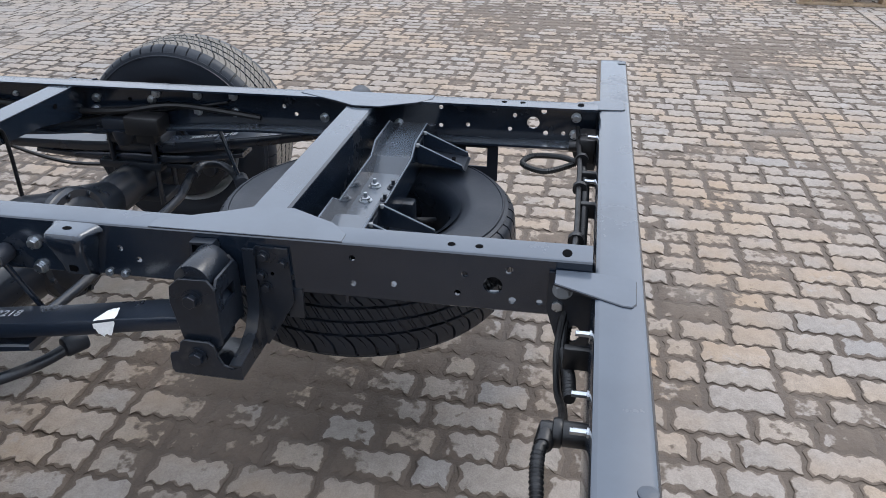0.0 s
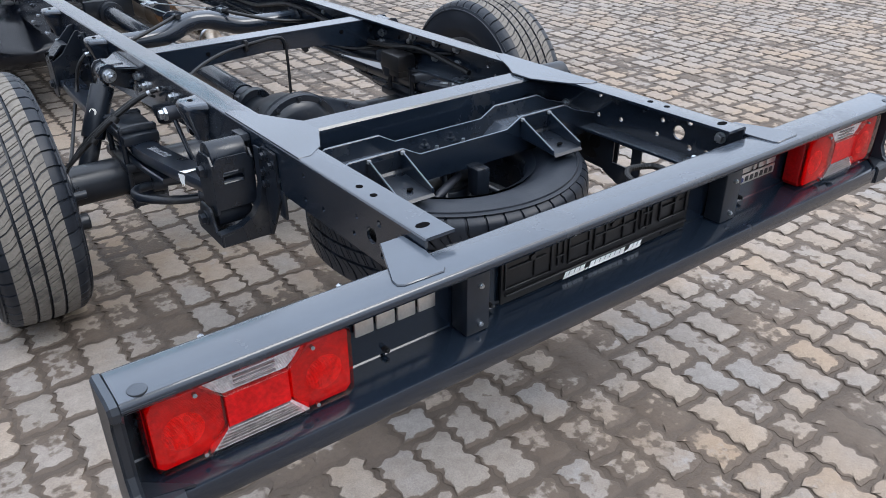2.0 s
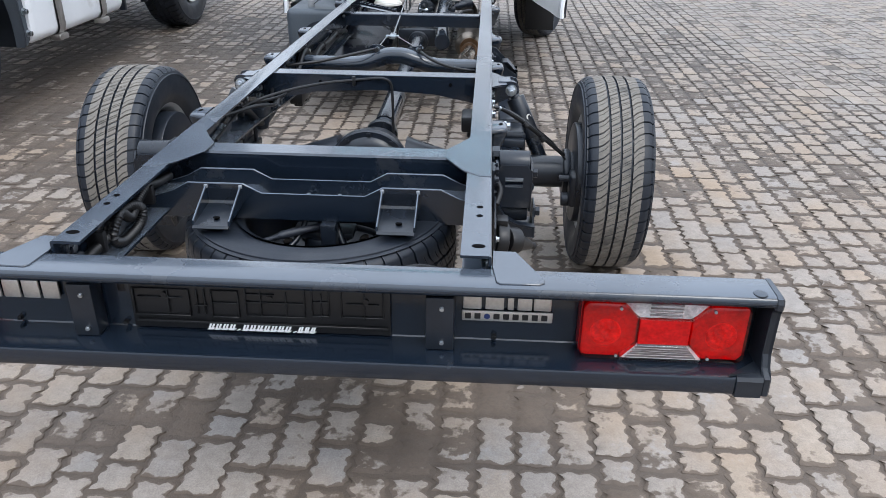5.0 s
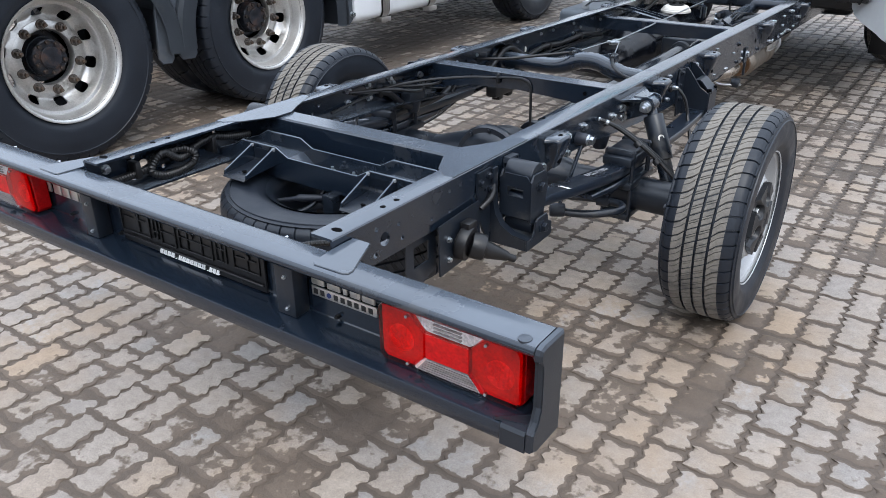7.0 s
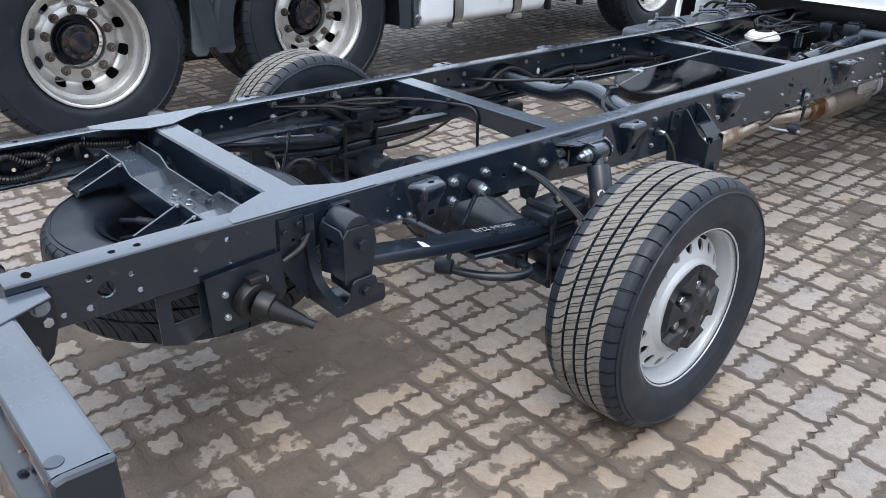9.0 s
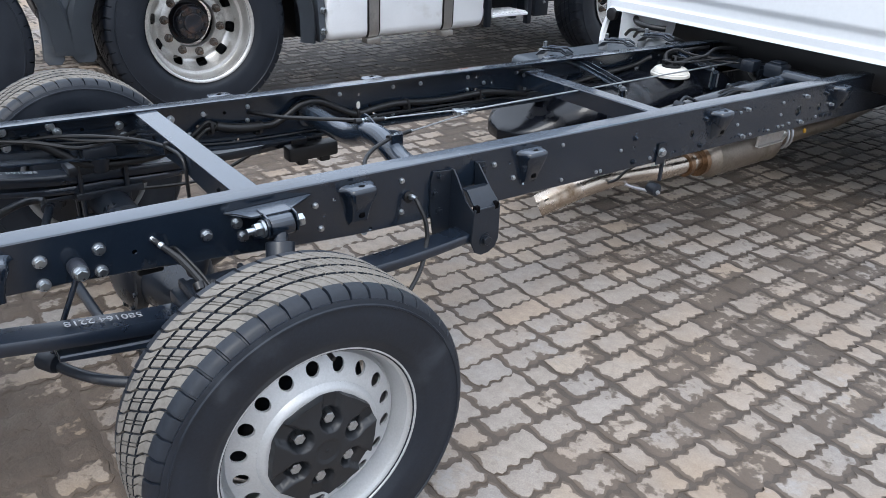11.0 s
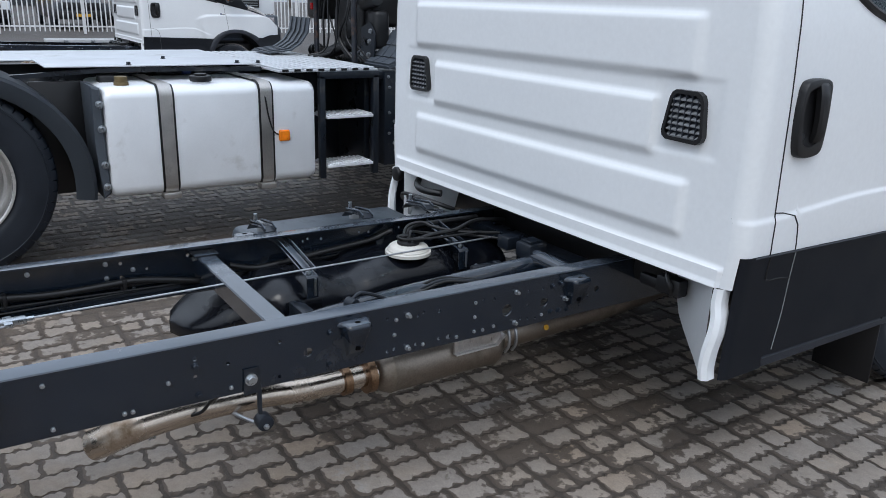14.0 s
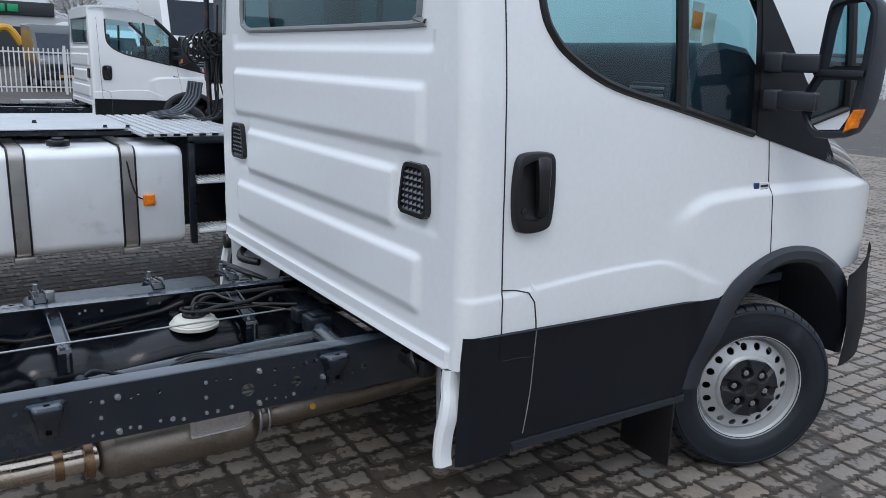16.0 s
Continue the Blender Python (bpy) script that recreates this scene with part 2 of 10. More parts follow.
FENCEWHITE = mat("white_fence_paint", (0.72, 0.72, 0.72), 0.5, 0, 0.06, 4, 60, 0.05)
WOOD = mat("pallet_wood", (0.34, 0.25, 0.16), 0.8, 0, 0.25, 8, 60, 0.4)
GREEN = mat("green_sign", (0.02, 0.32, 0.12), 0.5, 0, 0.05, 5, 50, 0)
DARKBAND = mat("dark_facade", (0.03, 0.035, 0.04), 0.5, 0, 0.08, 1, 20, 0)
FACADE = mat("pale_facade_panel", (0.45, 0.46, 0.47), 0.6, 0, 0.06, 0.6, 12, 0.02)
DARKGREY = mat("dark_grey_van_paint", (0.05, 0.055, 0.065), 0.3, 0.1, 0.05, 1, 20, 0, 0.5)
YELLOW = mat("yellow_machine_paint", (0.60, 0.32, 0.02), 0.45, 0, 0.1, 2, 30, 0)
BARK = mat("bark", (0.10, 0.08, 0.065), 0.9, 0, 0.3, 10, 60, 0.5)


# muddy patches of the yard: middle, half widths, height of the mud
MUDDY = (
    (0.05, -0.4, 0.42, 0.46, 0.0038),
    (0.22, -0.92, 0.24, 0.2, 0.0033),
    (0.46, -0.72, 0.34, 0.26, 0.0033),
    (-0.46, -0.92, 0.22, 0.17, 0.0026),
    (-0.62, -0.12, 0.22, 0.18, 0.0022),
    (0.08, -0.14, 0.28, 0.20, 0.0027),
    (0.95, -0.42, 0.26, 0.22, 0.0017),
    (0.2, -1.4, 0.24, 0.18, 0.0017),
    (0.95, -1.15, 0.3, 0.16, 0.0021),
    (4.5, -0.7, 0.8, 0.7, 0.0033),
    (4, -2.2, 0.7, 0.8, 0.0028),
    (1.3, 3.2, 1.3, 2.2, 0.0012),
    (0.1, 3.1, 0.9, 1.0, 0.0016),
    # real mud under the truck, raised to stand in for its shade too
    (-2.35, 2.4, 1.55, 3.6, 0.0031),
    (2.3, 1.1, 0.5, 0.5, 0.0012),
)


def ground_mat(name, island, mud_only=False):
    """Worn concrete paving stones: each a tone of its own; mud lies on their low edges, in the joints and in muddy patches of the yard."""
    m = bpy.data.materials.new(name)
    m.use_nodes = True
    n, l = m.node_tree.nodes, m.node_tree.links
    b = n["Principled BSDF"]
    geo = n.new("ShaderNodeNewGeometry")
    if island:
        rnd = geo.outputs["Random Per Island"]
    else:
        oi = n.new("ShaderNodeObjectInfo")
        rnd = oi.outputs["Random"]
    tone = n.new("ShaderNodeValToRGB")
    e = tone.color_ramp.elements
    e[0].position, e[0].color = 0.0, (0.249, 0.219, 0.191, 1)
    e[1].position, e[1].color = 1.0, (0.322, 0.276, 0.235, 1)
    for p, c in ((0.16, (0.306, 0.263, 0.226, 1)), (0.30, (0.282, 0.247, 0.218, 1)), (0.46, (0.295, 0.255, 0.218, 1)), (0.58, (0.342, 0.282, 0.226, 1)), (0.70, (0.269, 0.240, 0.216, 1)), (0.82, (0.327, 0.260, 0.201, 1)), (0.91, (0.262, 0.241, 0.224, 1))):
        x = tone.color_ramp.elements.new(p)
        x.color = c
    l.new(rnd, tone.inputs["Fac"])
    pos = geo.outputs["Position"]

    def nz(scale, detail=6, rough=0.6):
        t = n.new("ShaderNodeTexNoise")
        t.inputs["Scale"].default_value = scale
        t.inputs["Detail"].default_value = detail
        t.inputs["Roughness"].default_value = rough
        l.new(pos, t.inputs["Vector"])
        return t.outputs["Fac"]

    def rng(v, a, b2, c, d):
        t = n.new("ShaderNodeMapRange")
        t.inputs["From Min"].default_value = a
        t.inputs["From Max"].default_value = b2
        t.inputs["To Min"].default_value = c
        t.inputs["To Max"].default_value = d
        l.new(v, t.inputs["Value"])
        return t.outputs["Result"]

    def mul(a, b2, op="MULTIPLY"):
        t = n.new("ShaderNodeMath")
        t.operation = op
        for i, v in enumerate((a, b2)):
            if isinstance(v, (int, float)):
                t.inputs[i].default_value = v
            else:
                l.new(v, t.inputs[i])
        return t.outputs[0]

    def mix(f, a, b2):
        t = n.new("ShaderNodeMixRGB")
        l.new(f, t.inputs[0])
        for k, v in ((1, a), (2, b2)):
            if isinstance(v, tuple):
                t.inputs[k].default_value = v
            else:
                l.new(v, t.inputs[k])
        return t.outputs["Color"]

    def patch(cx, cy, rx, ry):
        """A soft oval stretch of the yard: 1 in its middle, 0 at its rim."""
        mp = n.new("ShaderNodeVectorMath")
        mp.operation = "MULTIPLY_ADD"
        mp.inputs[1].default_value = (1 / rx, 1 / ry, 0)
        mp.inputs[2].default_value = (-cx / rx, -cy / ry, 0)
        l.new(pos, mp.inputs[0])
        ln = n.new("ShaderNodeVectorMath")
        ln.operation = "LENGTH"
        l.new(mp.outputs["Vector"], ln.inputs[0])
        return rng(ln.outputs["Value"], 0.20, 1.25, 1.0, 0.0)

    sep = n.new("ShaderNodeSeparateXYZ")
    l.new(pos, sep.inputs["Vector"])
    grain = rng(nz(260, 4, 0.75), 0.30, 0.70, 0.80, 1.17)
    blot = rng(nz(30, 6, 0.7), 0.32, 0.70, 0.82, 1.12)
    sc = n.new("ShaderNodeVectorMath")
    sc.operation = "SCALE"
    l.new(tone.outputs["Color"], sc.inputs[0])
    l.new(mul(grain, blot), sc.inputs["Scale"])
    col = sc.outputs["Vector"]
    # ochre and pale bloom in broad stretches, grey scuffs
    ochre = rng(mul(nz(1.5, 3, 0.6), mul(nz(9.0, 4, 0.6), 0.25), "ADD"), 0.56, 0.78, 0.0, 0.50)
    ochre = mul(ochre, rng(sep.outputs["Y"], 1.0, 4.0, 1.0, 0.25))
    col = mix(ochre, col, (0.325, 0.222, 0.132, 1))
    scuff = rng(mul(nz(2.6, 4, 0.6), mul(nz(46.0, 5, 0.7), 0.5), "ADD"), 0.86, 0.98, 0.0, 0.55)
    col = mix(scuff, col, (0.335, 0.325, 0.318, 1))
    # darker towards the cab: damp, and shade there put into the colour
    damp = rng(mul(sep.outputs["Y"], mul(nz(0.5, 4, 0.6), 3.0), "ADD"), 1.6, 5.2, 0.0, 1.0)
    col = mix(mul(damp, 0.30), col, (0.150, 0.140, 0.128, 1))
    # how high the mud stands: in the joints everywhere, over whole stones in the muddy patches
    level = None
    for cx, cy, rx, ry, h in MUDDY:
        v = mul(patch(cx, cy, rx, ry), h)
        level = v if level is None else mul(level, v, "MAXIMUM")
    # less mud in a stretch under the frame
    level = mul(level, mul(patch(0.0, 1.05, 0.75, 1.0), 0.0016), "SUBTRACT")
    height = mul(sep.outputs["Z"], 1.0)
    if mud_only:
        height = mul(height, 0.0040, "SUBTRACT")
    rough_edge = mul(rng(nz(34, 3, 0.50), 0.25, 0.75, -0.0011, 0.0021), mul(rng(nz(11.0, 3, 0.5), 0.25, 0.75, -0.0014, 0.0020), rng(nz(1.7, 3, 0.5), 0.3, 0.7, -0.0009, 0.0012), "ADD"), "ADD")
    under = mul(mul(level, rough_edge, "ADD"), height, "SUBTRACT")
    film = rng(under, 0.0010, 0.0019, 0.0, 1.0)
    deep = rng(under, 0.0040, 0.0085, 0.0, 1.0)
    earth = mix(rng(nz(3.2, 5, 0.65), 0.35, 0.68, 0.0, 1.0), (0.088, 0.064, 0.046, 1), (0.128, 0.094, 0.068, 1))
    earth = mix(rng(nz(70, 4, 0.7), 0.45, 0.75, 0.0, 0.5), earth, (0.062, 0.046, 0.035, 1))
    earth = mix(mul(damp, 0.62), earth, (0.040, 0.035, 0.031, 1))
    earth = mix(mul(mul(deep, rng(level, 0.0005, 0.0030, 0.75, 0.12)), rng(sep.outputs["Y"], -0.8, 2.6, 0.42, 1.0)), earth, (0.024, 0.019, 0.016, 1))
    col = mix(mul(film, 0.93), col, earth)
    wet = rng(nz(1.6, 5, 0.6), 0.58, 0.72, 0.0, 0.8)
    col = mix(mul(wet, 0.30), col, (0.085, 0.074, 0.064, 1))
    l.new(col, b.inputs["Base Color"])
    rough = rng(mul(mul(wet, mul(damp, 0.4), "ADD"), mul(film, 0.5), "ADD"), 0.0, 1.6, 0.86, 0.46)
    l.new(rough, b.inputs["Roughness"])
    bp = n.new("ShaderNodeBump")
    bp.inputs["Strength"].default_value = 0.6
    bp.inputs["Distance"].default_value = 0.004
    l.new(mul(nz(120, 5, 0.7), mul(nz(30, 4, 0.6), 1.2), "ADD"), bp.inputs["Height"])
    l.new(bp.outputs["Normal"], b.inputs["Normal"])
    return m


STONE = ground_mat("paving_stone", False)
STONE_ISLE = ground_mat("paving_stone_field", True)
MUD = ground_mat("joint_mud", False, True)

# ---- building blocks ----


def mesh_of(name, verts, faces, material, smooth=True, mats=None, face_mats=None):
    me = bpy.data.meshes.new(name)
    me.from_pydata([tuple(v) for v in verts], [], faces)
    for m in (mats or [material]):
        me.materials.append(m)
    if face_mats is not None:
        me.polygons.foreach_set("material_index", face_mats)
    me.update()
    if smooth:
        me.polygons.foreach_set("use_smooth", [True] * len(me.polygons))
        me.set_sharp_from_angle(angle=radians(38))
    return me


def part(name, bm, material, parent, label="", smooth=True):
    """Links a bmesh, or a mesh, as one mesh object under a thing or a part."""
    if isinstance(bm, bpy.types.Mesh):
        me = bm
    else:
        bmesh.ops.recalc_face_normals(bm, faces=bm.faces)
        me = bpy.data.meshes.new(name)
        bm.to_mesh(me)
        bm.free()
        me.materials.append(material)
        if smooth:
            me.polygons.foreach_set("use_smooth", [True] * len(me.polygons))
            me.set_sharp_from_angle(angle=radians(38))
    ob = new(name, me)
    if parent:
        ob.parent = parent
        ob.matrix_parent_inverse = parent.matrix_world.inverted()
    if label:
        ob["label"] = label
    return ob


def empty(name, at, label, category, group="", kind=""):
    ob = new(name)
    ob.empty_display_size = 0.2
    ob.matrix_world = Matrix.Translation(at)
    bpy.context.view_layer.update()
    return tagged(ob, label, category, group, kind)


def sub(name, at, parent):
    """An Empty part that holds sub-parts."""
    ob = new(name)
    ob.empty_display_size = 0.1
    ob.parent = parent
    ob.matrix_parent_inverse = parent.matrix_world.inverted()
    ob.matrix_world = Matrix.Translation(at)
    bpy.context.view_layer.update()
    return ob


def box(bm, x0, x1, y0, y1, z0, z1, bevel=0.004, seg=2, m=None):
    r = bmesh.ops.create_cube(bm, size=1)
    t = Matrix.Translation(((x0 + x1) / 2, (y0 + y1) / 2, (z0 + z1) / 2)) @ Matrix.Diagonal((abs(x1 - x0), abs(y1 - y0), abs(z1 - z0), 1))
    bmesh.ops.transform(bm, matrix=(m @ t) if m else t, verts=r["verts"])
    if bevel:
        es = {e for v in r["verts"] for e in v.link_edges}
        bmesh.ops.bevel(bm, geom=list(es), offset=bevel, segments=seg, affect="EDGES", profile=0.5)
    return bm


def cyl(bm, a, b, r0, r1=None, seg=20, caps=True, bevel=0.0):
    a, b = Vector(a), Vector(b)
    d = b - a
    q = d.to_track_quat("Z", "Y").to_matrix().to_4x4()
    m = Matrix.Translation((a + b) / 2) @ q
    r = bmesh.ops.create_cone(bm, cap_ends=caps, segments=seg, radius1=r0, radius2=r0 if r1 is None else r1, depth=d.length, matrix=m)
    if bevel:
        es = {e for v in r["verts"] for e in v.link_edges if any(len(f.verts) > 4 for f in e.link_faces)}
        bmesh.ops.bevel(bm, geom=list(es), offset=bevel, segments=2, affect="EDGES", profile=0.5)
    return bm


def extrude_poly(bm, pts, lo, hi, axis="X", bevel=0.0):
    """A prism: the outline lies in the plane across the axis (X: y,z; Y: x,z; Z: x,y)."""
    def put(p, w):
        return {"X": (w, p[0], p[1]), "Y": (p[0], w, p[1]), "Z": (p[0], p[1], w)}[axis]
    lov = [bm.verts.new(put(p, lo)) for p in pts]
    hiv = [bm.verts.new(put(p, hi)) for p in pts]
    n = len(pts)
    fs = [bm.faces.new(lov), bm.faces.new(hiv[::-1])]
    for i in range(n):
        j = (i + 1) % n
        fs.append(bm.faces.new((lov[i], hiv[i], hiv[j], lov[j])))
    if bevel:
        es = {e for f in fs[:2] for e in f.edges}
        bmesh.ops.bevel(bm, geom=list(es), offset=bevel, segments=1, affect="EDGES")
    return bm


def sheet(bm, line, t, lo, hi, axis="X"):
    """Folded sheet metal: an open outline given thickness t to its left, drawn out along the axis."""
    n = len(line)
    off = []
    for i in range(n):
        a = Vector(line[max(i - 1, 0)])
        b = Vector(line[min(i + 1, n - 1)])
        d = (b - a).normalized()
        off.append((line[i][0] - d.y * t, line[i][1] + d.x * t))
    return extrude_poly(bm, list(line) + off[::-1], lo, hi, axis)


def circle2(cx, cy, r, n=14, sx=1.0, sy=1.0):
    return [(cx + r * sx * math.cos(2 * math.pi * i / n), cy + r * sy * math.sin(2 * math.pi * i / n)) for i in range(n)]


def plate(bm, outline, holes, lo, hi, axis="X"):
    """A plate with real holes: outline and holes are loops of 2D points."""
    def put(p, w):
        return {"X": (w, p[0], p[1]), "Y": (p[0], w, p[1]), "Z": (p[0], p[1], w)}[axis]
    rings = []
    for w in (lo, hi):
        loops = [[bm.verts.new(put(p, w)) for p in loop] for loop in [outline] + holes]
        edges = [bm.edges.new((lp[i], lp[(i + 1) % len(lp)])) for lp in loops for i in range(len(lp))]
        bmesh.ops.triangle_fill(bm, use_beauty=True, use_dissolve=False, edges=edges)
        rings.append(loops)
    for la, lb in zip(*rings):
        k = len(la)
        for i in range(k):
            j = (i + 1) % k
            bm.faces.new((la[i], la[j], lb[j], lb[i]))
    return bm


def smooth_path(pts, steps=6):
    pts = [Vector(p) for p in pts]
    if len(pts) < 3 or steps < 2:
        return pts
    out = []
    for i in range(len(pts) - 1):
        p0, p1, p2, p3 = pts[max(i - 1, 0)], pts[i], pts[i + 1], pts[min(i + 2, len(pts) - 1)]
        for s in range(steps):
            t = s / steps
            out.append(0.5 * (2 * p1 + (p2 - p0) * t + (2 * p0 - 5 * p1 + 4 * p2 - p3) * t * t + (3 * p1 - p0 - 3 * p2 + p3) * t ** 3))
    out.append(pts[-1])
    return out


def tube_mesh(name, pts, radius, material, sides=10, steps=6, rings=0.0, flat=1.0):
    """A pipe or cable along a path; rings > 0 makes a corrugated hose of that pitch; radius may be a list, one for each point given."""
    path = smooth_path(pts, steps)
    if rings:
        dense = [path[0]]
        for a, b in zip(path, path[1:]):
            k = max(1, int((b - a).length / (rings / 2)))
            dense += [a.lerp(b, (i + 1) / k) for i in range(k)]
        path = dense
    n = len(path)
    rad = radius if isinstance(radius, (list, tuple)) else [radius] * len(pts)
    verts, faces = [], []
    up = Vector((0, 0, 1))
    prev = None
    for i, p in enumerate(path):
        d = (path[min(i + 1, n - 1)] - path[max(i - 1, 0)]).normalized()
        if prev is None:
            side = d.cross(up if abs(d.z) < 0.9 else Vector((1, 0, 0))).normalized()
        else:
            side = (prev - d * prev.dot(d)).normalized()
        prev = side
        nrm = d.cross(side)
        f = i / max(n - 1, 1) * (len(rad) - 1)
        k = min(int(f), len(rad) - 2) if len(rad) > 1 else 0
        r = rad[k] + (rad[min(k + 1, len(rad) - 1)] - rad[k]) * (f - k)
        if rings:
            r *= 1.0 if i % 2 else 0.82
        for s in range(sides):
            a = 2 * math.pi * s / sides
            verts.append(p + side * math.cos(a) * r + nrm * math.sin(a) * r * flat)
    for i in range(n - 1):
        for s in range(sides):
            t = (s + 1) % sides
            faces.append((i * sides + s, i * sides + t, (i + 1) * sides + t, (i + 1) * sides + s))
    faces.append(tuple(range(sides))[::-1])
    faces.append(tuple((n - 1) * sides + s for s in range(sides)))
    return mesh_of(name, verts, faces, material, smooth=not rings or True)


def tube(name, pts, radius, material, parent, label="", sides=10, steps=6, rings=0.0, flat=1.0):
    return part(name, tube_mesh(name, pts, radius, material, sides, steps, rings, flat), material, parent, label)


def lathe(name, profile, material, seg=64, axis="X", mats=None, pick=None):
    """A turned body: profile points are (along the axis, radius)."""
    verts, faces, fm = [], [], []
    k = len(profile)
    for i in range(seg):
        a = 2 * math.pi * i / seg
        c, s = math.cos(a), math.sin(a)
        for w, r in profile:
            verts.append({"X": (w, r * c, r * s), "Y": (r * s, w, r * c), "Z": (r * c, r * s, w)}[axis])
    for i in range(seg):
        j = (i + 1) % seg
        for p in range(k - 1):
            faces.append((i * k + p, i * k + p + 1, j * k + p + 1, j * k + p))
            if pick:
                fm.append(pick(p))
    return mesh_of(name, verts, faces, material, mats=mats, face_mats=fm if pick else None)


HEX = {}


def bolt(parent, at, axis="X", r=0.011, sign=1, length=0.010, material=None, name="bolt"):
    """A hexagon head on its washer, facing along the axis."""
    key = (round(r, 4), round(length, 4), (material or ZINC).name)
    if key not in HEX:
        bm = bmesh.new()
        cyl(bm, (0, 0, -0.004), (0, 0, 0.003), r * 1.35, seg=16)
        cyl(bm, (0, 0, 0.003), (0, 0, 0.003 + length), r, seg=6, bevel=r * 0.12)
        bmesh.ops.recalc_face_normals(bm, faces=bm.faces)
        me = bpy.data.meshes.new("bolt")
        bm.to_mesh(me)
        bm.free()
        me.materials.append(material or ZINC)
        HEX[key] = me
    ob = new(name, HEX[key])
    d = {"X": Vector((sign, 0, 0)), "Y": Vector((0, sign, 0)), "Z": Vector((0, 0, sign))}[axis]
    ob.parent = parent
    ob.matrix_parent_inverse = parent.matrix_world.inverted()
    ob.matrix_world = Matrix.Translation(at) @ d.to_track_quat("Z", "Y").to_matrix().to_4x4()
    return ob


def lerp(a, b, t):
    return a + (b - a) * t


def sstep(a, b, x):
    t = min(1.0, max(0.0, (x - a) / (b - a)))
    return t * t * (3 - 2 * t)

# ---- ground ----
bm = bmesh.new()
bm.faces.new([bm.verts.new(p) for p in ((-160, -120, -0.0085), (160, -120, -0.0085), (160, 200, -0.0085), (-160, 200, -0.0085))])
ground = part("ground", bm, MUD, None)
tagged(ground, "muddy sand bed that fills the joints of the paved yard", "ground", kind="structure")

# ---- wheels ----


def tyre_mesh(name, R, rim_r, width, pitches=50, depth=0.007, truck=False):
    """A tyre about the x axis: three grooves, two cut middle ribs, broad shoulder ribs with stepped slanting cuts."""
    hw = width / 2
    tw = hw * 0.78
    h = R - rim_r
    wall = [(0.80, -0.004 / h), (0.86, 0.06), (0.93, 0.16), (0.965, 0.22), (0.975, 0.30), (1.0, 0.46), (0.995, 0.60), (0.982, 0.70), (0.984, 0.735), (1.004, 0.745), (1.0, 0.765), (0.968, 0.775), (0.945, 0.84)]
    rows = [(-hw * k, rim_r + h * f, "wall") for k, f in wall]
    crown = lambda x: R - 0.012 * (abs(x) / hw) ** 2.6

    def rib(x0, x1, kind, inner=2):
        return [(lerp(x0, x1, i / (inner + 1)), None, kind) for i in range(inner + 2)]

    def groove(x, w=0.0075):
        return [(x - w * 0.36, -depth, "groove"), (x + w * 0.36, -depth, "groove")]

    g = 0.31 * hw
    half = 0.0038
    line = [(-hw * 0.905, R - 0.022, "edge"), (-hw * 0.86, R - 0.0125, "edge")]
    line += rib(-tw, -g - half, "outer", 2) + groove(-g) + rib(-g + half, -half, "middle", 1) + groove(0) + rib(half, g - half, "middle", 1) + groove(g) + rib(g + half, tw, "outer", 2)
    line += [(hw * 0.86, R - 0.0125, "edge"), (hw * 0.905, R - 0.022, "edge")]
    for x, r, kind in line:
        rows.append((x, crown(x) if r is None else crown(x) + r if kind == "groove" else r, kind))
    rows += [(hw * k, rim_r + h * f, "wall") for k, f in wall[::-1]]
    turn_at = 0.55 * hw

    def slant(x):
        u = abs(x)
        s = 0.55 * min(u, g) + (0.95 * (min(u, turn_at) - g) if u > g else 0) + (0.12 * (min(u, hw * 0.9) - turn_at) if u > turn_at else 0)
        return math.copysign(s, x) / R

    cols = []
    for p in range(pitches):
        for f, cut in ((0.0, ""), (0.035, "deep"), (0.115, "deep"), (0.15, ""), (0.45, ""), (0.47, "sipe"), (0.50, "sipe"), (0.52, ""), (0.62, ""), (0.64, "fine"), (0.665, "fine"), (0.685, "")):
            if truck and cut == "" and 0.3 < f < 0.66:
                continue
            if truck and cut in ("sipe", "fine"):
                continue
            cols.append(((p + f) / pitches * 2 * math.pi, cut))
    drop = {("deep", "outer"): 0.9, ("deep", "edge"): 1.1, ("deep", "middle"): 0.45, ("sipe", "middle"): 0.45, ("fine", "middle"): 0.45, ("sipe", "outer"): 0.5}
    verts, faces, fm = [], [], []
    k = len(rows)
    for a, cut in cols:
        for x, r, kind in rows:
            d = drop.get((cut, kind), 0.0)
            if cut == "sipe" and kind == "outer" and abs(x) > turn_at:
                d = 0.0
            if kind == "groove":
                x += 0.0012 * math.sin(a * pitches)
            b = a - slant(x)
            rr = r - depth * d
            verts.append((x, rr * math.cos(b), rr * math.sin(b)))
    n = len(cols)
    for i in range(n):
        j = (i + 1) % n
        sunk = cols[i][1] != "" and cols[i][1] == cols[j][1]
        for p in range(k - 1):
            faces.append((i * k + p, i * k + p + 1, j * k + p + 1, j * k + p))
            ka, kb = rows[p][2], rows[p + 1][2]
            xm = (rows[p][0] + rows[p + 1][0]) / 2
            top = ka == kb and ka in ("middle", "outer") and abs(xm) < 0.66 * hw
            low = sunk and drop.get((cols[i][1], ka), 0) > 0
            fm.append(1 if top and not low else 0)
    return mesh_of(name, verts, faces, RUBBER, mats=[RUBBER, TREAD], face_mats=fm)


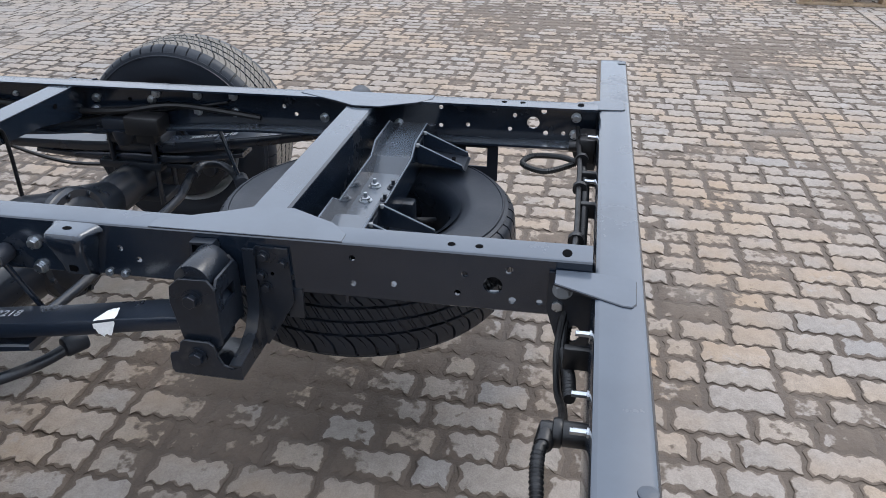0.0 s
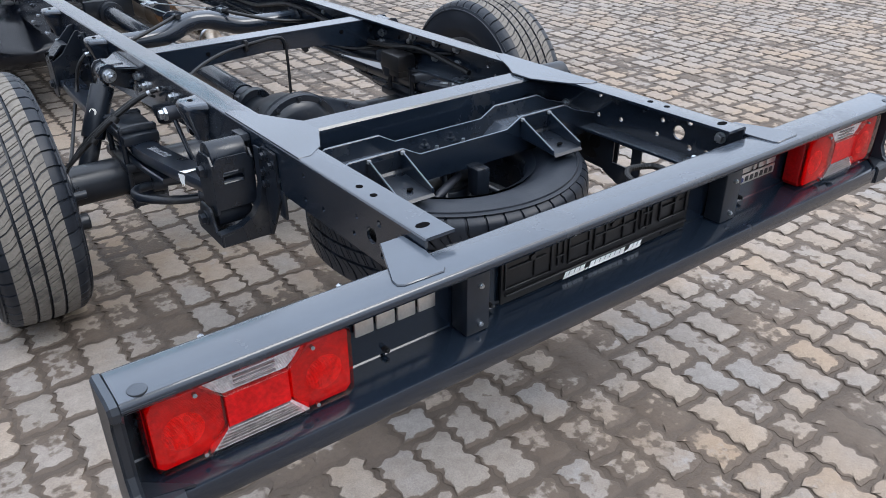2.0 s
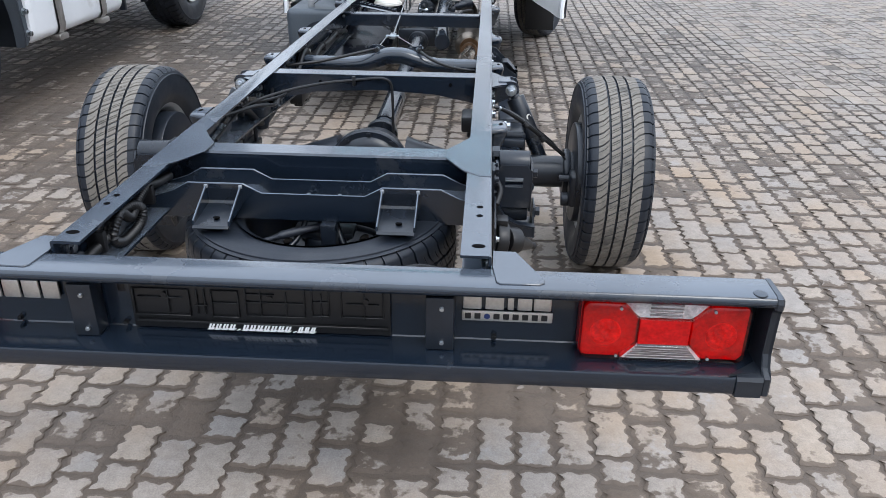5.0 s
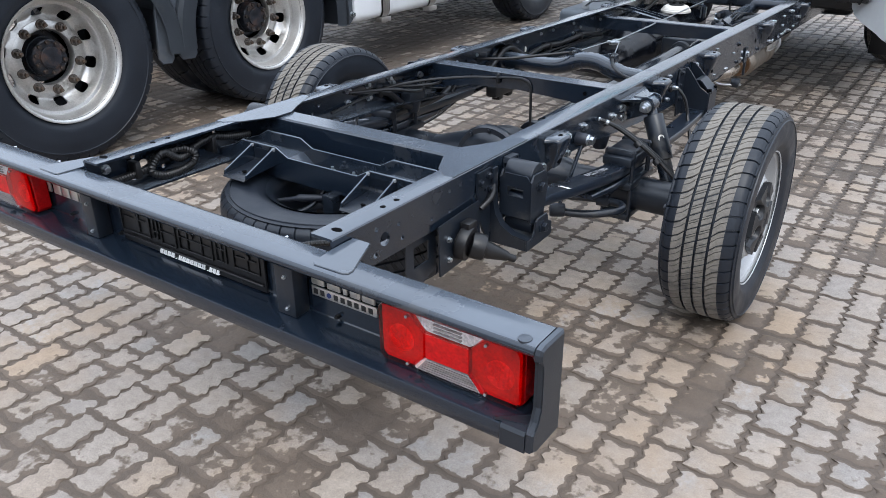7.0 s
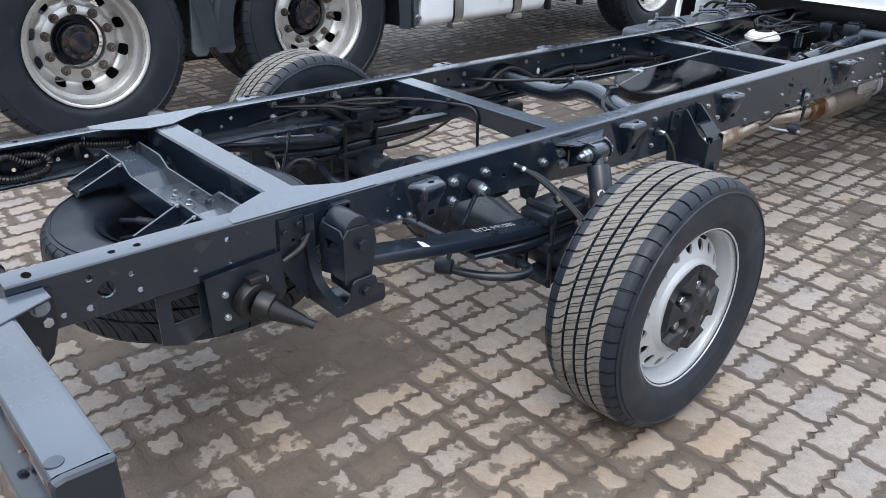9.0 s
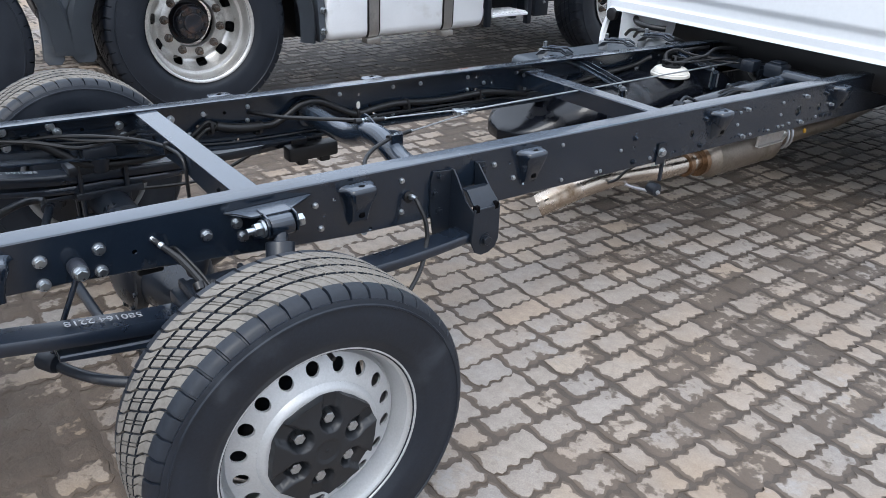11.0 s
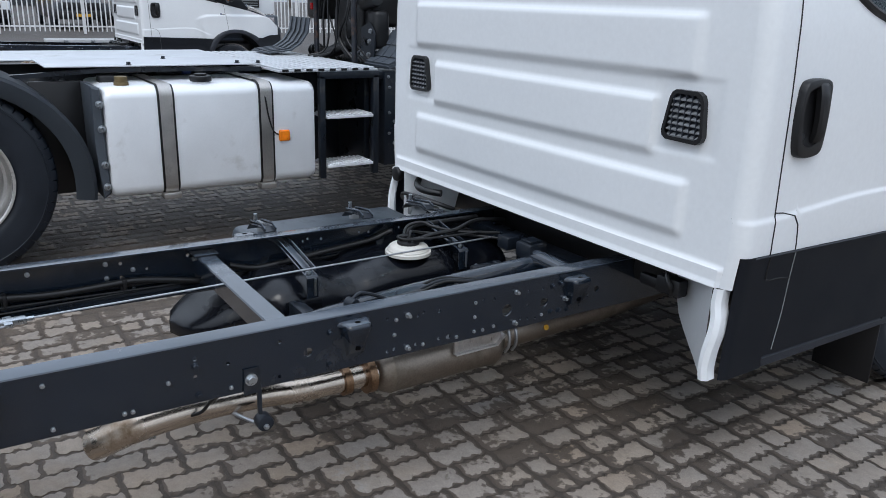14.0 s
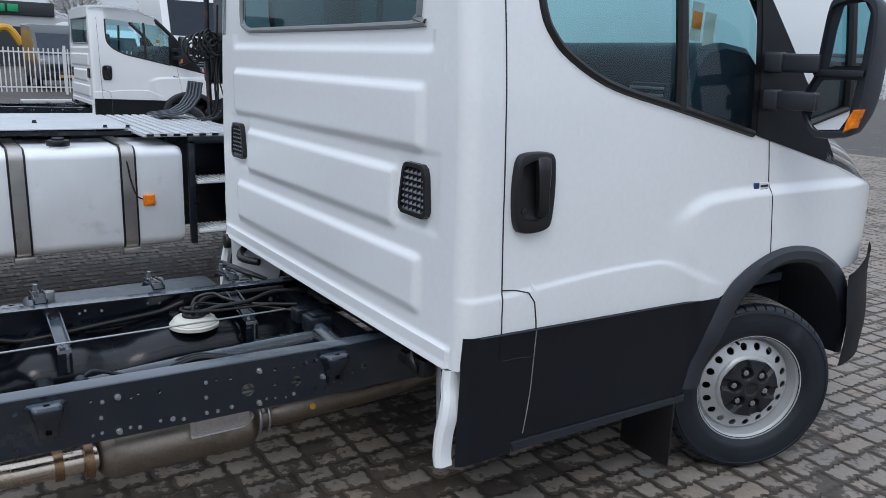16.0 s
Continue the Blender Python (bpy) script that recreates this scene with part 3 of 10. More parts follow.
def holed_disc(bm, r0, r1, rh, count, hole_r, depth, hole_sy=1.0, n=16, wall=0.006, square=1.0):
    """A dished ring about the x axis with a circle of holes; depth(r) is its x."""
    for s in range(count):
        a0, a1 = 2 * math.pi * s / count, 2 * math.pi * (s + 1) / count
        am = (a0 + a1) / 2
        outer, inner = [], []
        for i in range(n):
            t = 2 * math.pi * i / n
            cx, cy = math.cos(t), math.sin(t)
            m = max(abs(cx), abs(cy))
            u, v = cx / m, cy / m
            a = am + u * (a1 - a0) / 2
            r = rh + (v * (r1 - rh) if v > 0 else v * (rh - r0))
            outer.append((a, r))
            ix, iy = math.copysign(abs(cx) ** square, cx), math.copysign(abs(cy) ** square, cy)
            inner.append((am + ix * hole_r / rh, rh + iy * hole_r * hole_sy))
        vo = [bm.verts.new((depth(r), r * math.cos(a), r * math.sin(a))) for a, r in outer]
        vi = [bm.verts.new((depth(r), r * math.cos(a), r * math.sin(a))) for a, r in inner]
        vb = [bm.verts.new((depth(r) - wall, r * math.cos(a), r * math.sin(a))) for a, r in inner]
        for i in range(n):
            j = (i + 1) % n
            bm.faces.new((vo[i], vo[j], vi[j], vi[i]))
            bm.faces.new((vi[i], vi[j], vb[j], vb[i]))
    bmesh.ops.remove_doubles(bm, verts=bm.verts, dist=0.0008)
    return bm


TYRE_R, TYRE_W, RIM_R = 0.348, 0.232, 0.216
VAN_TYRE = tyre_mesh("tyre", TYRE_R, RIM_R, TYRE_W)


def van_rim_mesh():
    """Silver steel wheel: barrel, dished disc with a ring of round holes; outside towards +x."""
    bm = bmesh.new()

    def depth(r):
        return lerp(0.074, 0.050, (r - 0.134) / 0.052)
    holed_disc(bm, 0.134, 0.186, 0.163, 18, 0.0140, depth, 1.05, 24)
    seg = 72
    rings = [(depth(0.134), 0.134), (0.0835, 0.127), (0.0865, 0.120), (0.0855, 0.112), (0.062, 0.100), (0.047, 0.085), (0.045, 0.05), (0.045, 0.004)]
    barrel = [(depth(0.186), 0.186), (0.038, 0.190), (0.034, 0.195), (0.040, 0.199), (0.070, 0.202), (0.082, 0.206), (0.088, 0.216), (0.094, 0.222), (0.097, 0.221), (0.097, 0.216), (0.092, 0.214)]
    back = [(0.034, 0.195), (-0.06, 0.19), (-0.085, 0.2), (-0.095, 0.218)]
    for pr in (rings, barrel, back):
        grid = [[bm.verts.new((w, r * math.cos(2 * math.pi * i / seg), r * math.sin(2 * math.pi * i / seg))) for w, r in pr] for i in range(seg)]
        for i in range(seg):
            j = (i + 1) % seg
            for p in range(len(pr) - 1):
                bm.faces.new((grid[i][p], grid[i][p + 1], grid[j][p + 1], grid[j][p]))
    bmesh.ops.recalc_face_normals(bm, faces=bm.faces)
    me = bpy.data.meshes.new("rim")
    bm.to_mesh(me)
    bm.free()
    me.materials.append(SILVER)
    me.polygons.foreach_set("use_smooth", [True] * len(me.polygons))
    me.set_sharp_from_angle(angle=radians(40))
    return me


def hub_cap_mesh():
    """Black plastic cap, six-cornered, with a round pocket and an outward channel at each nut."""
    bm = bmesh.new()
    seg, nr = 132, 30

    def rad(a):
        return 0.1165 + 0.0050 * sstep(-0.7, 0.7, math.cos(6 * a)) - 0.0025

    def hgt(r, a):
        h = 0.112 - 0.010 * sstep(0.030, 0.112, r) - 0.0035 * sstep(0.027, 0.025, r) * sstep(0.0, 0.001, r)
        q = (a + math.pi / 6) % (math.pi / 3) - math.pi / 6
        dx, dy = r * math.cos(q) - 0.068, r * math.sin(q)
        d = math.hypot(dx, dy)
        pocket = 0.030 * sstep(0.0255, 0.0165, d)
        channel = 0.014 * sstep(0.0225, 0.0150, abs(dy)) * sstep(0.060, 0.072, r)
        return h - max(pocket, channel)

    grid = []
    for i in range(seg):
        a = 2 * math.pi * i / seg
        row = [bm.verts.new((hgt(rad(a) * (p + 1) / nr, a), rad(a) * (p + 1) / nr * math.cos(a), rad(a) * (p + 1) / nr * math.sin(a))) for p in range(nr)]
        row.append(bm.verts.new((0.050, rad(a) * 1.01 * math.cos(a), rad(a) * 1.01 * math.sin(a))))
        grid.append(row)
    c = bm.verts.new((hgt(0, 0), 0, 0))
    for i in range(seg):
        j = (i + 1) % seg
        bm.faces.new((c, grid[i][0], grid[j][0]))
        for p in range(nr):
            bm.faces.new((grid[i][p], grid[i][p + 1], grid[j][p + 1], grid[j][p]))
    bmesh.ops.recalc_face_normals(bm, faces=bm.faces)
    me = bpy.data.meshes.new("hub_cap")
    bm.to_mesh(me)
    bm.free()
    me.materials.append(CAPBLACK)
    me.polygons.foreach_set("use_smooth", [True] * len(me.polygons))
    me.set_sharp_from_angle(angle=radians(60))
    return me


VAN_RIM, VAN_CAP = van_rim_mesh(), hub_cap_mesh()
bm = bmesh.new()
cyl(bm, (0.06, 0, 0), (0.098, 0, 0), 0.0125, seg=6, bevel=0.0015)
bmesh.ops.recalc_face_normals(bm, faces=bm.faces)
VAN_NUTS = bpy.data.meshes.new("wheel_nut")
bm.to_mesh(VAN_NUTS)
bm.free()
VAN_NUTS.materials.append(ZINC)
VAN_VALVE = tube_mesh("valve", [(0.040, 0.197, 0.0), (0.060, 0.193, 0.0), (0.084, 0.190, 0.0)], 0.0052, PLASTIC, 8, 3)


def van_wheel(parent, at, outward, spin=0.0, steer=0.0, name="wheel"):
    w = new(name)
    w.empty_display_size = 0.1
    w.parent = parent
    w.matrix_parent_inverse = parent.matrix_world.inverted()
    turn = Matrix.Rotation(radians(steer) + (0 if outward > 0 else math.pi), 4, "Z") @ Matrix.Rotation(spin, 4, "X")
    w.matrix_world = Matrix.Translation(at) @ turn
    for nm, me, lab in (("tyre", VAN_TYRE, "black rubber van tyre with a dusty tread"), ("rim", VAN_RIM, "silver painted steel rim"), ("hub_cap", VAN_CAP, "black plastic hub cap"), ("valve", VAN_VALVE, "")):
        o = new(nm, me)
        o.parent = w
        if lab:
            o["label"] = lab
    for k in range(6):
        b = k * math.pi / 3
        o = new("wheel_nut", VAN_NUTS)
        o.parent = w
        o.matrix_local = Matrix.Translation((0, 0.068 * math.cos(b), 0.068 * math.sin(b)))
    return w

# ---- the chassis-cab van ----
van = empty("chassis_cab_van", (0, 0.17, 0), "white chassis-cab van with a bare dark blue-grey ladder frame", "van")
AXLE_Y, AXLE_Z = 0.17, 0.345
FRONT_Y = 4.52


def zt(y):
    """Height of the frame's top, which falls gently towards the cab."""
    return 0.676 - 0.0165 * y


def depth_at(y):
    """Height of the frame rail's web."""
    return 0.113 + 0.059 * sstep(-0.30, 0.72, y)


REAR_HOLES = [(-1.07, 0.633, 0.017), (-1.097, 0.666, 0.0075), (-1.02, 0.650, 0.006), (-1.008, 0.611, 0.006), (-1.105, 0.606, 0.007), (-1.152, 0.608, 0.006),
              (-0.893, 0.615, 0.006), (-0.818, 0.660, 0.006), (-0.818, 0.608, 0.006), (-0.70, 0.607, 0.007), (-0.40, 0.611, 0.006), (-0.365, 0.632, 0.006)]
FRONT_HOLES = [(1.65, 0.605, 0.006), (1.649, 0.554, 0.006), (1.735, 0.572, 0.005), (1.879, 0.60, 0.006), (1.877, 0.498, 0.006), (2.031, 0.599, 0.006), (2.03, 0.496, 0.006),
               (1.963, 0.550, 0.014), (2.218, 0.598, 0.005), (2.324, 0.586, 0.005), (2.344, 0.594, 0.005), (2.402, 0.586, 0.006), (2.571, 0.590, 0.005), (2.615, 0.585, 0.006),
               (2.759, 0.585, 0.005), (2.758, 0.535, 0.006), (2.217, 0.492, 0.005), (2.242, 0.494, 0.006), (2.318, 0.493, 0.006), (2.402, 0.493, 0.006), (2.438, 0.491, 0.009), (2.730, 0.491, 0.005), (2.760, 0.487, 0.005),
               (2.795, 0.481, 0.005), (2.822, 0.582, 0.005), (2.967, 0.500, 0.004), (2.994, 0.488, 0.004), (3.036, 0.517, 0.005), (2.670, 0.535, 0.021), (2.831, 0.531, 0.017), (3.077, 0.536, 0.011),
               (1.085, 0.604, 0.006), (1.149, 0.526, 0.006), (0.601, 0.508, 0.006), (0.465, 0.578, 0.005), (0.496, 0.615, 0.005), (0.0, 0.60, 0.006)]
STATIONS = [-1.235, -0.8, -0.30, -0.13, 0.04, 0.21, 0.38, 0.55, 0.72, 1.3, 2.2, 3.0, 4.2, 5.0]

for s in (-1, 1):
    rail = sub("frame_rail", (s * 0.4, 1.0, 0.6), van)
    xo, xi = s * 0.430, s * 0.424
    bm = bmesh.new()
    top = [(y, zt(y) - 0.004) for y in STATIONS]
    low = [(y, zt(y) - depth_at(y) + 0.004) for y in STATIONS]
    plate(bm, low + top[::-1], [circle2(y, z, r, 14 if r > 0.01 else 9) for y, z, r in REAR_HOLES + FRONT_HOLES], min(xo, xi), max(xo, xi), "X")
    part("web", bm, PAINT, rail, "", smooth=False)
    for nm, side in (("top_flange", 1), ("bottom_flange", -1)):
        verts, faces = [], []
        # rounded fold from the web into the flange
        sec = [(0.430, -0.004), (0.4275, -0.0012), (0.424, 0.0), (0.370, 0.0), (0.370, -0.006), (0.424, -0.006)]
        for y in STATIONS:
            base = zt(y) if side > 0 else zt(y) - depth_at(y)
            for px, pz in sec:
                verts.append((s * px, y, base + side * pz))
        k = len(sec)
        for i in range(len(STATIONS) - 1):
            for j in range(k):
                j2 = (j + 1) % k
                faces.append((i * k + j, i * k + j2, (i + 1) * k + j2, (i + 1) * k + j))
        faces += [tuple(range(k)), tuple((len(STATIONS) - 1) * k + j for j in range(k))[::-1]]
        bm = bmesh.new()
        vs = [bm.verts.new(v) for v in verts]
        for f in faces:
            bm.faces.new([vs[i] for i in f])
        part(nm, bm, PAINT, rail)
    # slots and holes of the top flange: black plugs in place of their shaded insides
    for y, r, sx in ((-1.192, 0.0085, 1.6), (-1.041, 0.007, 1.0), (-0.992, 0.007, 1.0)):
        bm = bmesh.new()
        c = circle2(s * 0.404, y, r, 16, sx, 1.0)
        extrude_poly(bm, c, zt(y) - 0.012, zt(y) + 0.0006, "Z")
        part("slot", bm, HOLE, rail)
    # bolts of the web
    for y, z in ((-1.191, 0.642), (-1.183, 0.610), (-0.186, 0.627), (-0.187, 0.574), (-0.071, 0.626), (-0.073, 0.574), (0.161, 0.60), (0.235, 0.613), (0.248, 0.576),
                 ):
        bolt(rail, (s * 0.4305, y, z), "X", 0.0105, s)
    for y, z in ((2.288, 0.596), (2.287, 0.490), (2.706, 0.592), (2.704, 0.484), (2.923, 0.529)):
        bolt(rail, (s * 0.4305, y, z), "X", 0.0068, s, 0.012)
    for y, z in ((2.241, 0.542), (2.247, 0.589), (2.343, 0.488), (2.469, 0.484), (2.539, 0.587), (2.538, 0.538), (2.538, 0.488), (2.572, 0.486), (2.616, 0.490), (2.821, 0.489), (1.30, 0.622), (1.31, 0.505), (1.47, 0.50), (1.49, 0.50), (1.74, 0.50), (1.58, 0.555)):
        bolt(rail, (s * 0.4305, y, z), "X", 0.0045, s, 0.003, ZINC, "rivet")
    for y, z in ((2.031, 0.595), (2.028, 0.496), (2.866, 0.583), (2.902, 0.588), (2.865, 0.490), (2.902, 0.487), (2.940, 0.484), (1.65, 0.585), (1.655, 0.50)):
        bolt(rail, (s * 0.4305, y, z), "X", 0.0075, s, 0.007, PAINT)
    for y, z in ((-0.105, 0.648), (-0.215, 0.652), (-0.101, 0.601), (-0.215, 0.604), (0.024, 0.645), (-0.484, 0.607), (-0.70, 0.606), (-1.183, 0.655), (-1.182, 0.608), (0.040, 0.626), (0.219, 0.620), (0.229, 0.584), (0.378, 0.614)):
        bolt(rail, (s * 0.4235, y, z), "X", 0.010, -s)
    for y, z in ((0.487, 0.616), (0.639, 0.573), (0.643, 0.620), (0.586, 0.500), (0.436, 0.555), (1.002, 0.617), (1.236, 0.615), (1.365, 0.613), (1.602, 0.610), (1.689, 0.577), (1.602, 0.559), (1.155, 0.514), (1.235, 0.510), (1.687, 0.504), (1.923, 0.525)):
        bolt(rail, (s * 0.4235, y, z), "X", 0.0062, -s, 0.005, ZINC, "rivet")
    for y, z in ((0.111, 0.623), (-0.011, 0.620), (0.560, 0.610), (1.130, 0.559)):
        bm = bmesh.new()
        extrude_poly(bm, circle2(y, z, 0.0055, 12), min(s * 0.4236, s * 0.4222), max(s * 0.4236, s * 0.4222), "X")
        part("hole", bm, HOLE, rail)
    for y, z in ((-0.365, 0.578), (-0.333, 0.578), (1.101, 0.554), (1.023, 0.610), (0.441, 0.611), (0.455, 0.545), (0.70, 0.625), (0.70, 0.535)):
        bolt(rail, (s * 0.4305, y, z), "X", 0.006, s, 0.005)
    # pressed body-mount brackets: a rounded tongue that bends down and narrows to the web
    for y in (-0.285, 0.560, 1.160, 2.105, 2.965):
        z = zt(y) - (0.020 if s > 0 else 0.001)
        reach = 0.478 if s > 0 else 0.486
        path = [(0.4315, z, 0.054), (0.442, z, 0.047), (reach - 0.014, z, 0.042), (reach - 0.006, z - 0.002, 0.041), (reach - 0.001, z - 0.008, 0.040), (reach, z - 0.018, 0.038), (reach - 0.008, z - 0.045, 0.031), (reach - 0.018, z - 0.072, 0.026), (reach - 0.026, z - 0.096, 0.025), (0.4335, z - 0.100, 0.025)]
        us = (-1, -0.97, -0.90, -0.78, -0.62, 0, 0.62, 0.78, 0.90, 0.97, 1)
        bm = bmesh.new()
        rows = []
        for px, pz, hw in path:
            # corners roll off to the sides
            roll = [0.013 * (1 - math.sqrt(max(0.0, 1 - (max(0.0, abs(u) - 0.62) / 0.38) ** 2))) for u in us]
            rows.append([bm.verts.new((s * max(0.4315, px - 0.9 * q * sstep(0.44, reach - 0.01, px)), y + u * hw, pz - q * sstep(z - 0.03, z - 0.005, pz))) for u, q in zip(us, roll)])
        for a, b in zip(rows, rows[1:]):
            for k in range(len(us) - 1):
                bm.faces.new((a[k], a[k + 1], b[k + 1], b[k]))
        for k, u in ((0, -1), (len(us) - 1, 1)):
            foot = [bm.verts.new((s * 0.4315, y + u * hw * 1.04, pz - 0.016)) for px, pz, hw in path]
            for a, b in zip(range(len(path) - 1), range(1, len(path))):
                bm.faces.new((rows[a][k], rows[b][k], foot[b], foot[a]))
        bmesh.ops.remove_doubles(bm, verts=bm.verts, dist=0.0002)
        br = part("mount_bracket", bm, PAINT, van)
        bm = bmesh.new()
        extrude_poly(bm, circle2(s * 0.457, y, 0.0062, 14, 1.0, 1.45), z - 0.006, z + 0.0010, "Z")
        part("mount_hole", bm, HOLE, br)
        bm = bmesh.new()
        box(bm, s * (reach - 0.030), s * (reach - 0.0165), y - 0.008, y + 0.008, z - 0.086, z - 0.071, 0.003)
        part("mount_slot", bm, HOLE, br)

# rear cross member with its corner gussets
bm = bmesh.new()
sheet(bm, [(-0.655, 0.562), (-0.655, 0.676), (-0.650, 0.681), (-0.585, 0.681), (-0.580, 0.676), (-0.580, 0.562)], -0.005, -0.424, 0.424, "X")
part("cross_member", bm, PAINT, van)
for s in (-1, 1):
    bm = bmesh.new()
    extrude_poly(bm, [(s * 0.428, -0.43), (s * 0.40, -0.43), (s * 0.345, -0.545), (s * 0.312, -0.60), (s * 0.312, -0.672), (s * 0.36, -0.765), (s * 0.40, -0.80), (s * 0.428, -0.80)], 0.6830, 0.6872, "Z", 0.001)
    for v in bm.verts:
        v.co.z -= 0.0165 * (v.co.y + 0.60)
    part("corner_gusset", bm, PAINT, van)

# spare wheel carrier: a channel with two waved upright flanges
wave_pts = lambda base, hi, lo: [(-0.424, base), (-0.424, hi - 0.045), (-0.355, hi - 0.022), (-0.317, hi), (-0.180, hi), (-0.135, lo), (0.121, lo), (0.165, hi), (0.308, hi), (0.350, hi - 0.022), (0.424, hi - 0.045), (0.424, base)]
carrier = sub("spare_wheel_carrier", (0, -0.72, 0.56), van)
for y, hi, lo, nm in ((-0.702, 0.652, 0.627, "front_flange"), (-0.802, 0.652, 0.628, "rear_flange")):
    bm = bmesh.new()
    extrude_poly(bm, wave_pts(0.560, hi, lo), y - 0.0028, y + 0.0028, "Y", 0.0008)
    part(nm, bm, PAINT, carrier, "", smooth=False)
    tube("edge", [(x, y, z + 0.0002) for x, z in wave_pts(0.560, hi, lo)[1:-1]], 0.0017, EDGE, carrier, "thin bright tube drawn as the edge's highlight", 6, 1)
bm = bmesh.new()
sheet(bm, [(-0.424, 0.606), (-0.33, 0.608), (-0.17, 0.608), (-0.130, 0.578), (0.125, 0.578), (0.165, 0.608), (0.33, 0.608), (0.424, 0.606)], 0.004, -0.800, -0.704, "Y")
part("channel_floor", bm, PAINT, carrier, "", smooth=False)
for x in (-0.035, 0.045):
    for y in (-0.775, -0.730):
        bm = bmesh.new()
        cyl(bm, (x, y, 0.582), (x, y, 0.602), 0.0045, seg=10)
        cyl(bm, (x, y, 0.5825), (x, y, 0.591), 0.011, seg=6, bevel=0.001)
        cyl(bm, (x, y, 0.581), (x, y, 0.584), 0.015, seg=16)
        part("stud", bm, ZINC if y > -0.75 else PAINT_DARK, carrier)
# two angle brackets that press on the spare tyre
for xc, w in ((-0.228, 0.086), (0.209, 0.088)):
    br = sub("tyre_stop_bracket", (xc, -0.86, 0.60), van)
    bm = bmesh.new()
    sheet(bm, [(-0.806, 0.640), (-0.806, 0.608), (-0.811, 0.602), (-0.922, 0.592), (-0.928, 0.587)], 0.004, xc - w / 2, xc + w / 2, "X")
    part("base_plate", bm, PAINT_DARK, br, "", smooth=False)
    for sx in (-1, 1):
        x = xc + sx * w / 2
        bm = bmesh.new()
        extrude_poly(bm, [(-0.805, 0.602), (-0.805, 0.646), (-0.811, 0.648), (-0.919, 0.602), (-0.922, 0.592)], x - 0.0025, x + 0.0025, "X", 0.0007)
        part("gusset", bm, PAINT, br, "", smooth=False)
        tube("edge", [(x, -0.811, 0.6482), (x, -0.919, 0.6022)], 0.0015, EDGE, br, "thin bright tube drawn as the edge's highlight", 6, 1)
        bm = bmesh.new()
        cyl(bm, (x, -0.809, 0.642), (x, -0.809, 0.650), 0.005, seg=10, bevel=0.001)
        part("weld", bm, GREYTRIM, br)
    bm = bmesh.new()
    extrude_poly(bm, circle2(xc + 0.005, -0.890, 0.005, 10, 1.6, 1), 0.597, 0.6005, "Z")
    part("slot", bm, HOLE, br)

# spare wheel, lying flat under the frame
spare = new("spare_wheel")
spare.parent = van
spare.matrix_parent_inverse = van.matrix_world.inverted()
spare.matrix_world = Matrix.Translation((-0.003, -0.724, 0.463)) @ Matrix.Rotation(radians(90), 4, "Y")
SPARE_TYRE = tyre_mesh("spare_tyre", TYRE_R, RIM_R, 0.215)
SPARE_TYRE.materials[1] = RUBBER
for nm, me, lab in (("tyre", SPARE_TYRE, "clean black spare tyre"), ("rim", VAN_RIM.copy(), "dark inner side of the spare rim")):
    if nm == "rim":
        me.materials[0] = PAINT_DARK
    o = new(nm, me)
    o.parent = spare
    o["label"] = lab
tube("winch_cable", [(0.0, -0.75, 0.58), (0.0, -0.745, 0.45)], 0.006, PAINT_DARK, van)
tube("winch_tube", [(-0.17, -0.85, 0.505), (-0.10, -0.82, 0.520), (-0.09, -0.815, 0.522), (0.0, -0.77, 0.53)], [0.007, 0.007, 0.011, 0.009], CLADDING, van, "dull grey winch tube", 10, 2)
bm = bmesh.new()
cyl(bm, (0.0, -0.724, 0.43), (0.0, -0.724, 0.49), 0.060, 0.050, seg=24, bevel=0.005)
box(bm, -0.08, 0.08, -0.76, -0.69, 0.488, 0.506, 0.006)
box(bm, 0.01, 0.05, -0.83, -0.79, 0.49, 0.56, 0.006)
cyl(bm, (0.0, -0.724, 0.50), (0.0, -0.724, 0.54), 0.018, seg=16)
part("winch_yoke", bm, PAINT_DARK, van)
for sx in (-1, 1):
    tube("winch_arm", [(sx * 0.03, -0.74, 0.57), (sx * 0.06, -0.80, 0.50), (sx * 0.12, -0.86, 0.47)], 0.007, PAINT_DARK, van)
for a0, r, n in ((-2.35, 0.285, 14), (-0.6, 0.285, 12), (0.9, 0.285, 14), (2.3, 0.282, 12)):
    bm = bmesh.new()
    for i in range(n):
        a = a0 + i * 0.047
        m = Matrix.Translation((-0.003 + r * math.cos(a), -0.724 + r * math.sin(a), 0.5675)) @ Matrix.Rotation(a, 4, "Z")
        box(bm, -0.008, 0.008, -0.0045, -0.0015, 0, 0.0022, 0, 1, m)
        box(bm, -0.008 if i % 3 else 0.004, 0.008 if i % 2 else -0.004, -0.0045, 0.0045, 0, 0.0022, 0, 1, m)
    part("sidewall_lettering", bm, RUBBER, spare, "raised rubber marks round the sidewall", smooth=False)

# second cross member, arched underneath, and its rail brackets
bm = bmesh.new()
pts = [(-0.424, 0.664), (0.424, 0.664), (0.424, 0.575), (0.36, 0.572), (0.22, 0.600), (0.0, 0.612), (-0.22, 0.600), (-0.36, 0.572), (-0.424, 0.575)]
extrude_poly(bm, pts, 0.255, 0.260, "Y")
extrude_poly(bm, pts, 0.318, 0.323, "Y")
box(bm, -0.424, 0.424, 0.255, 0.323, 0.660, 0.666, 0.002)
part("cross_member", bm, PAINT, van, "", smooth=False)
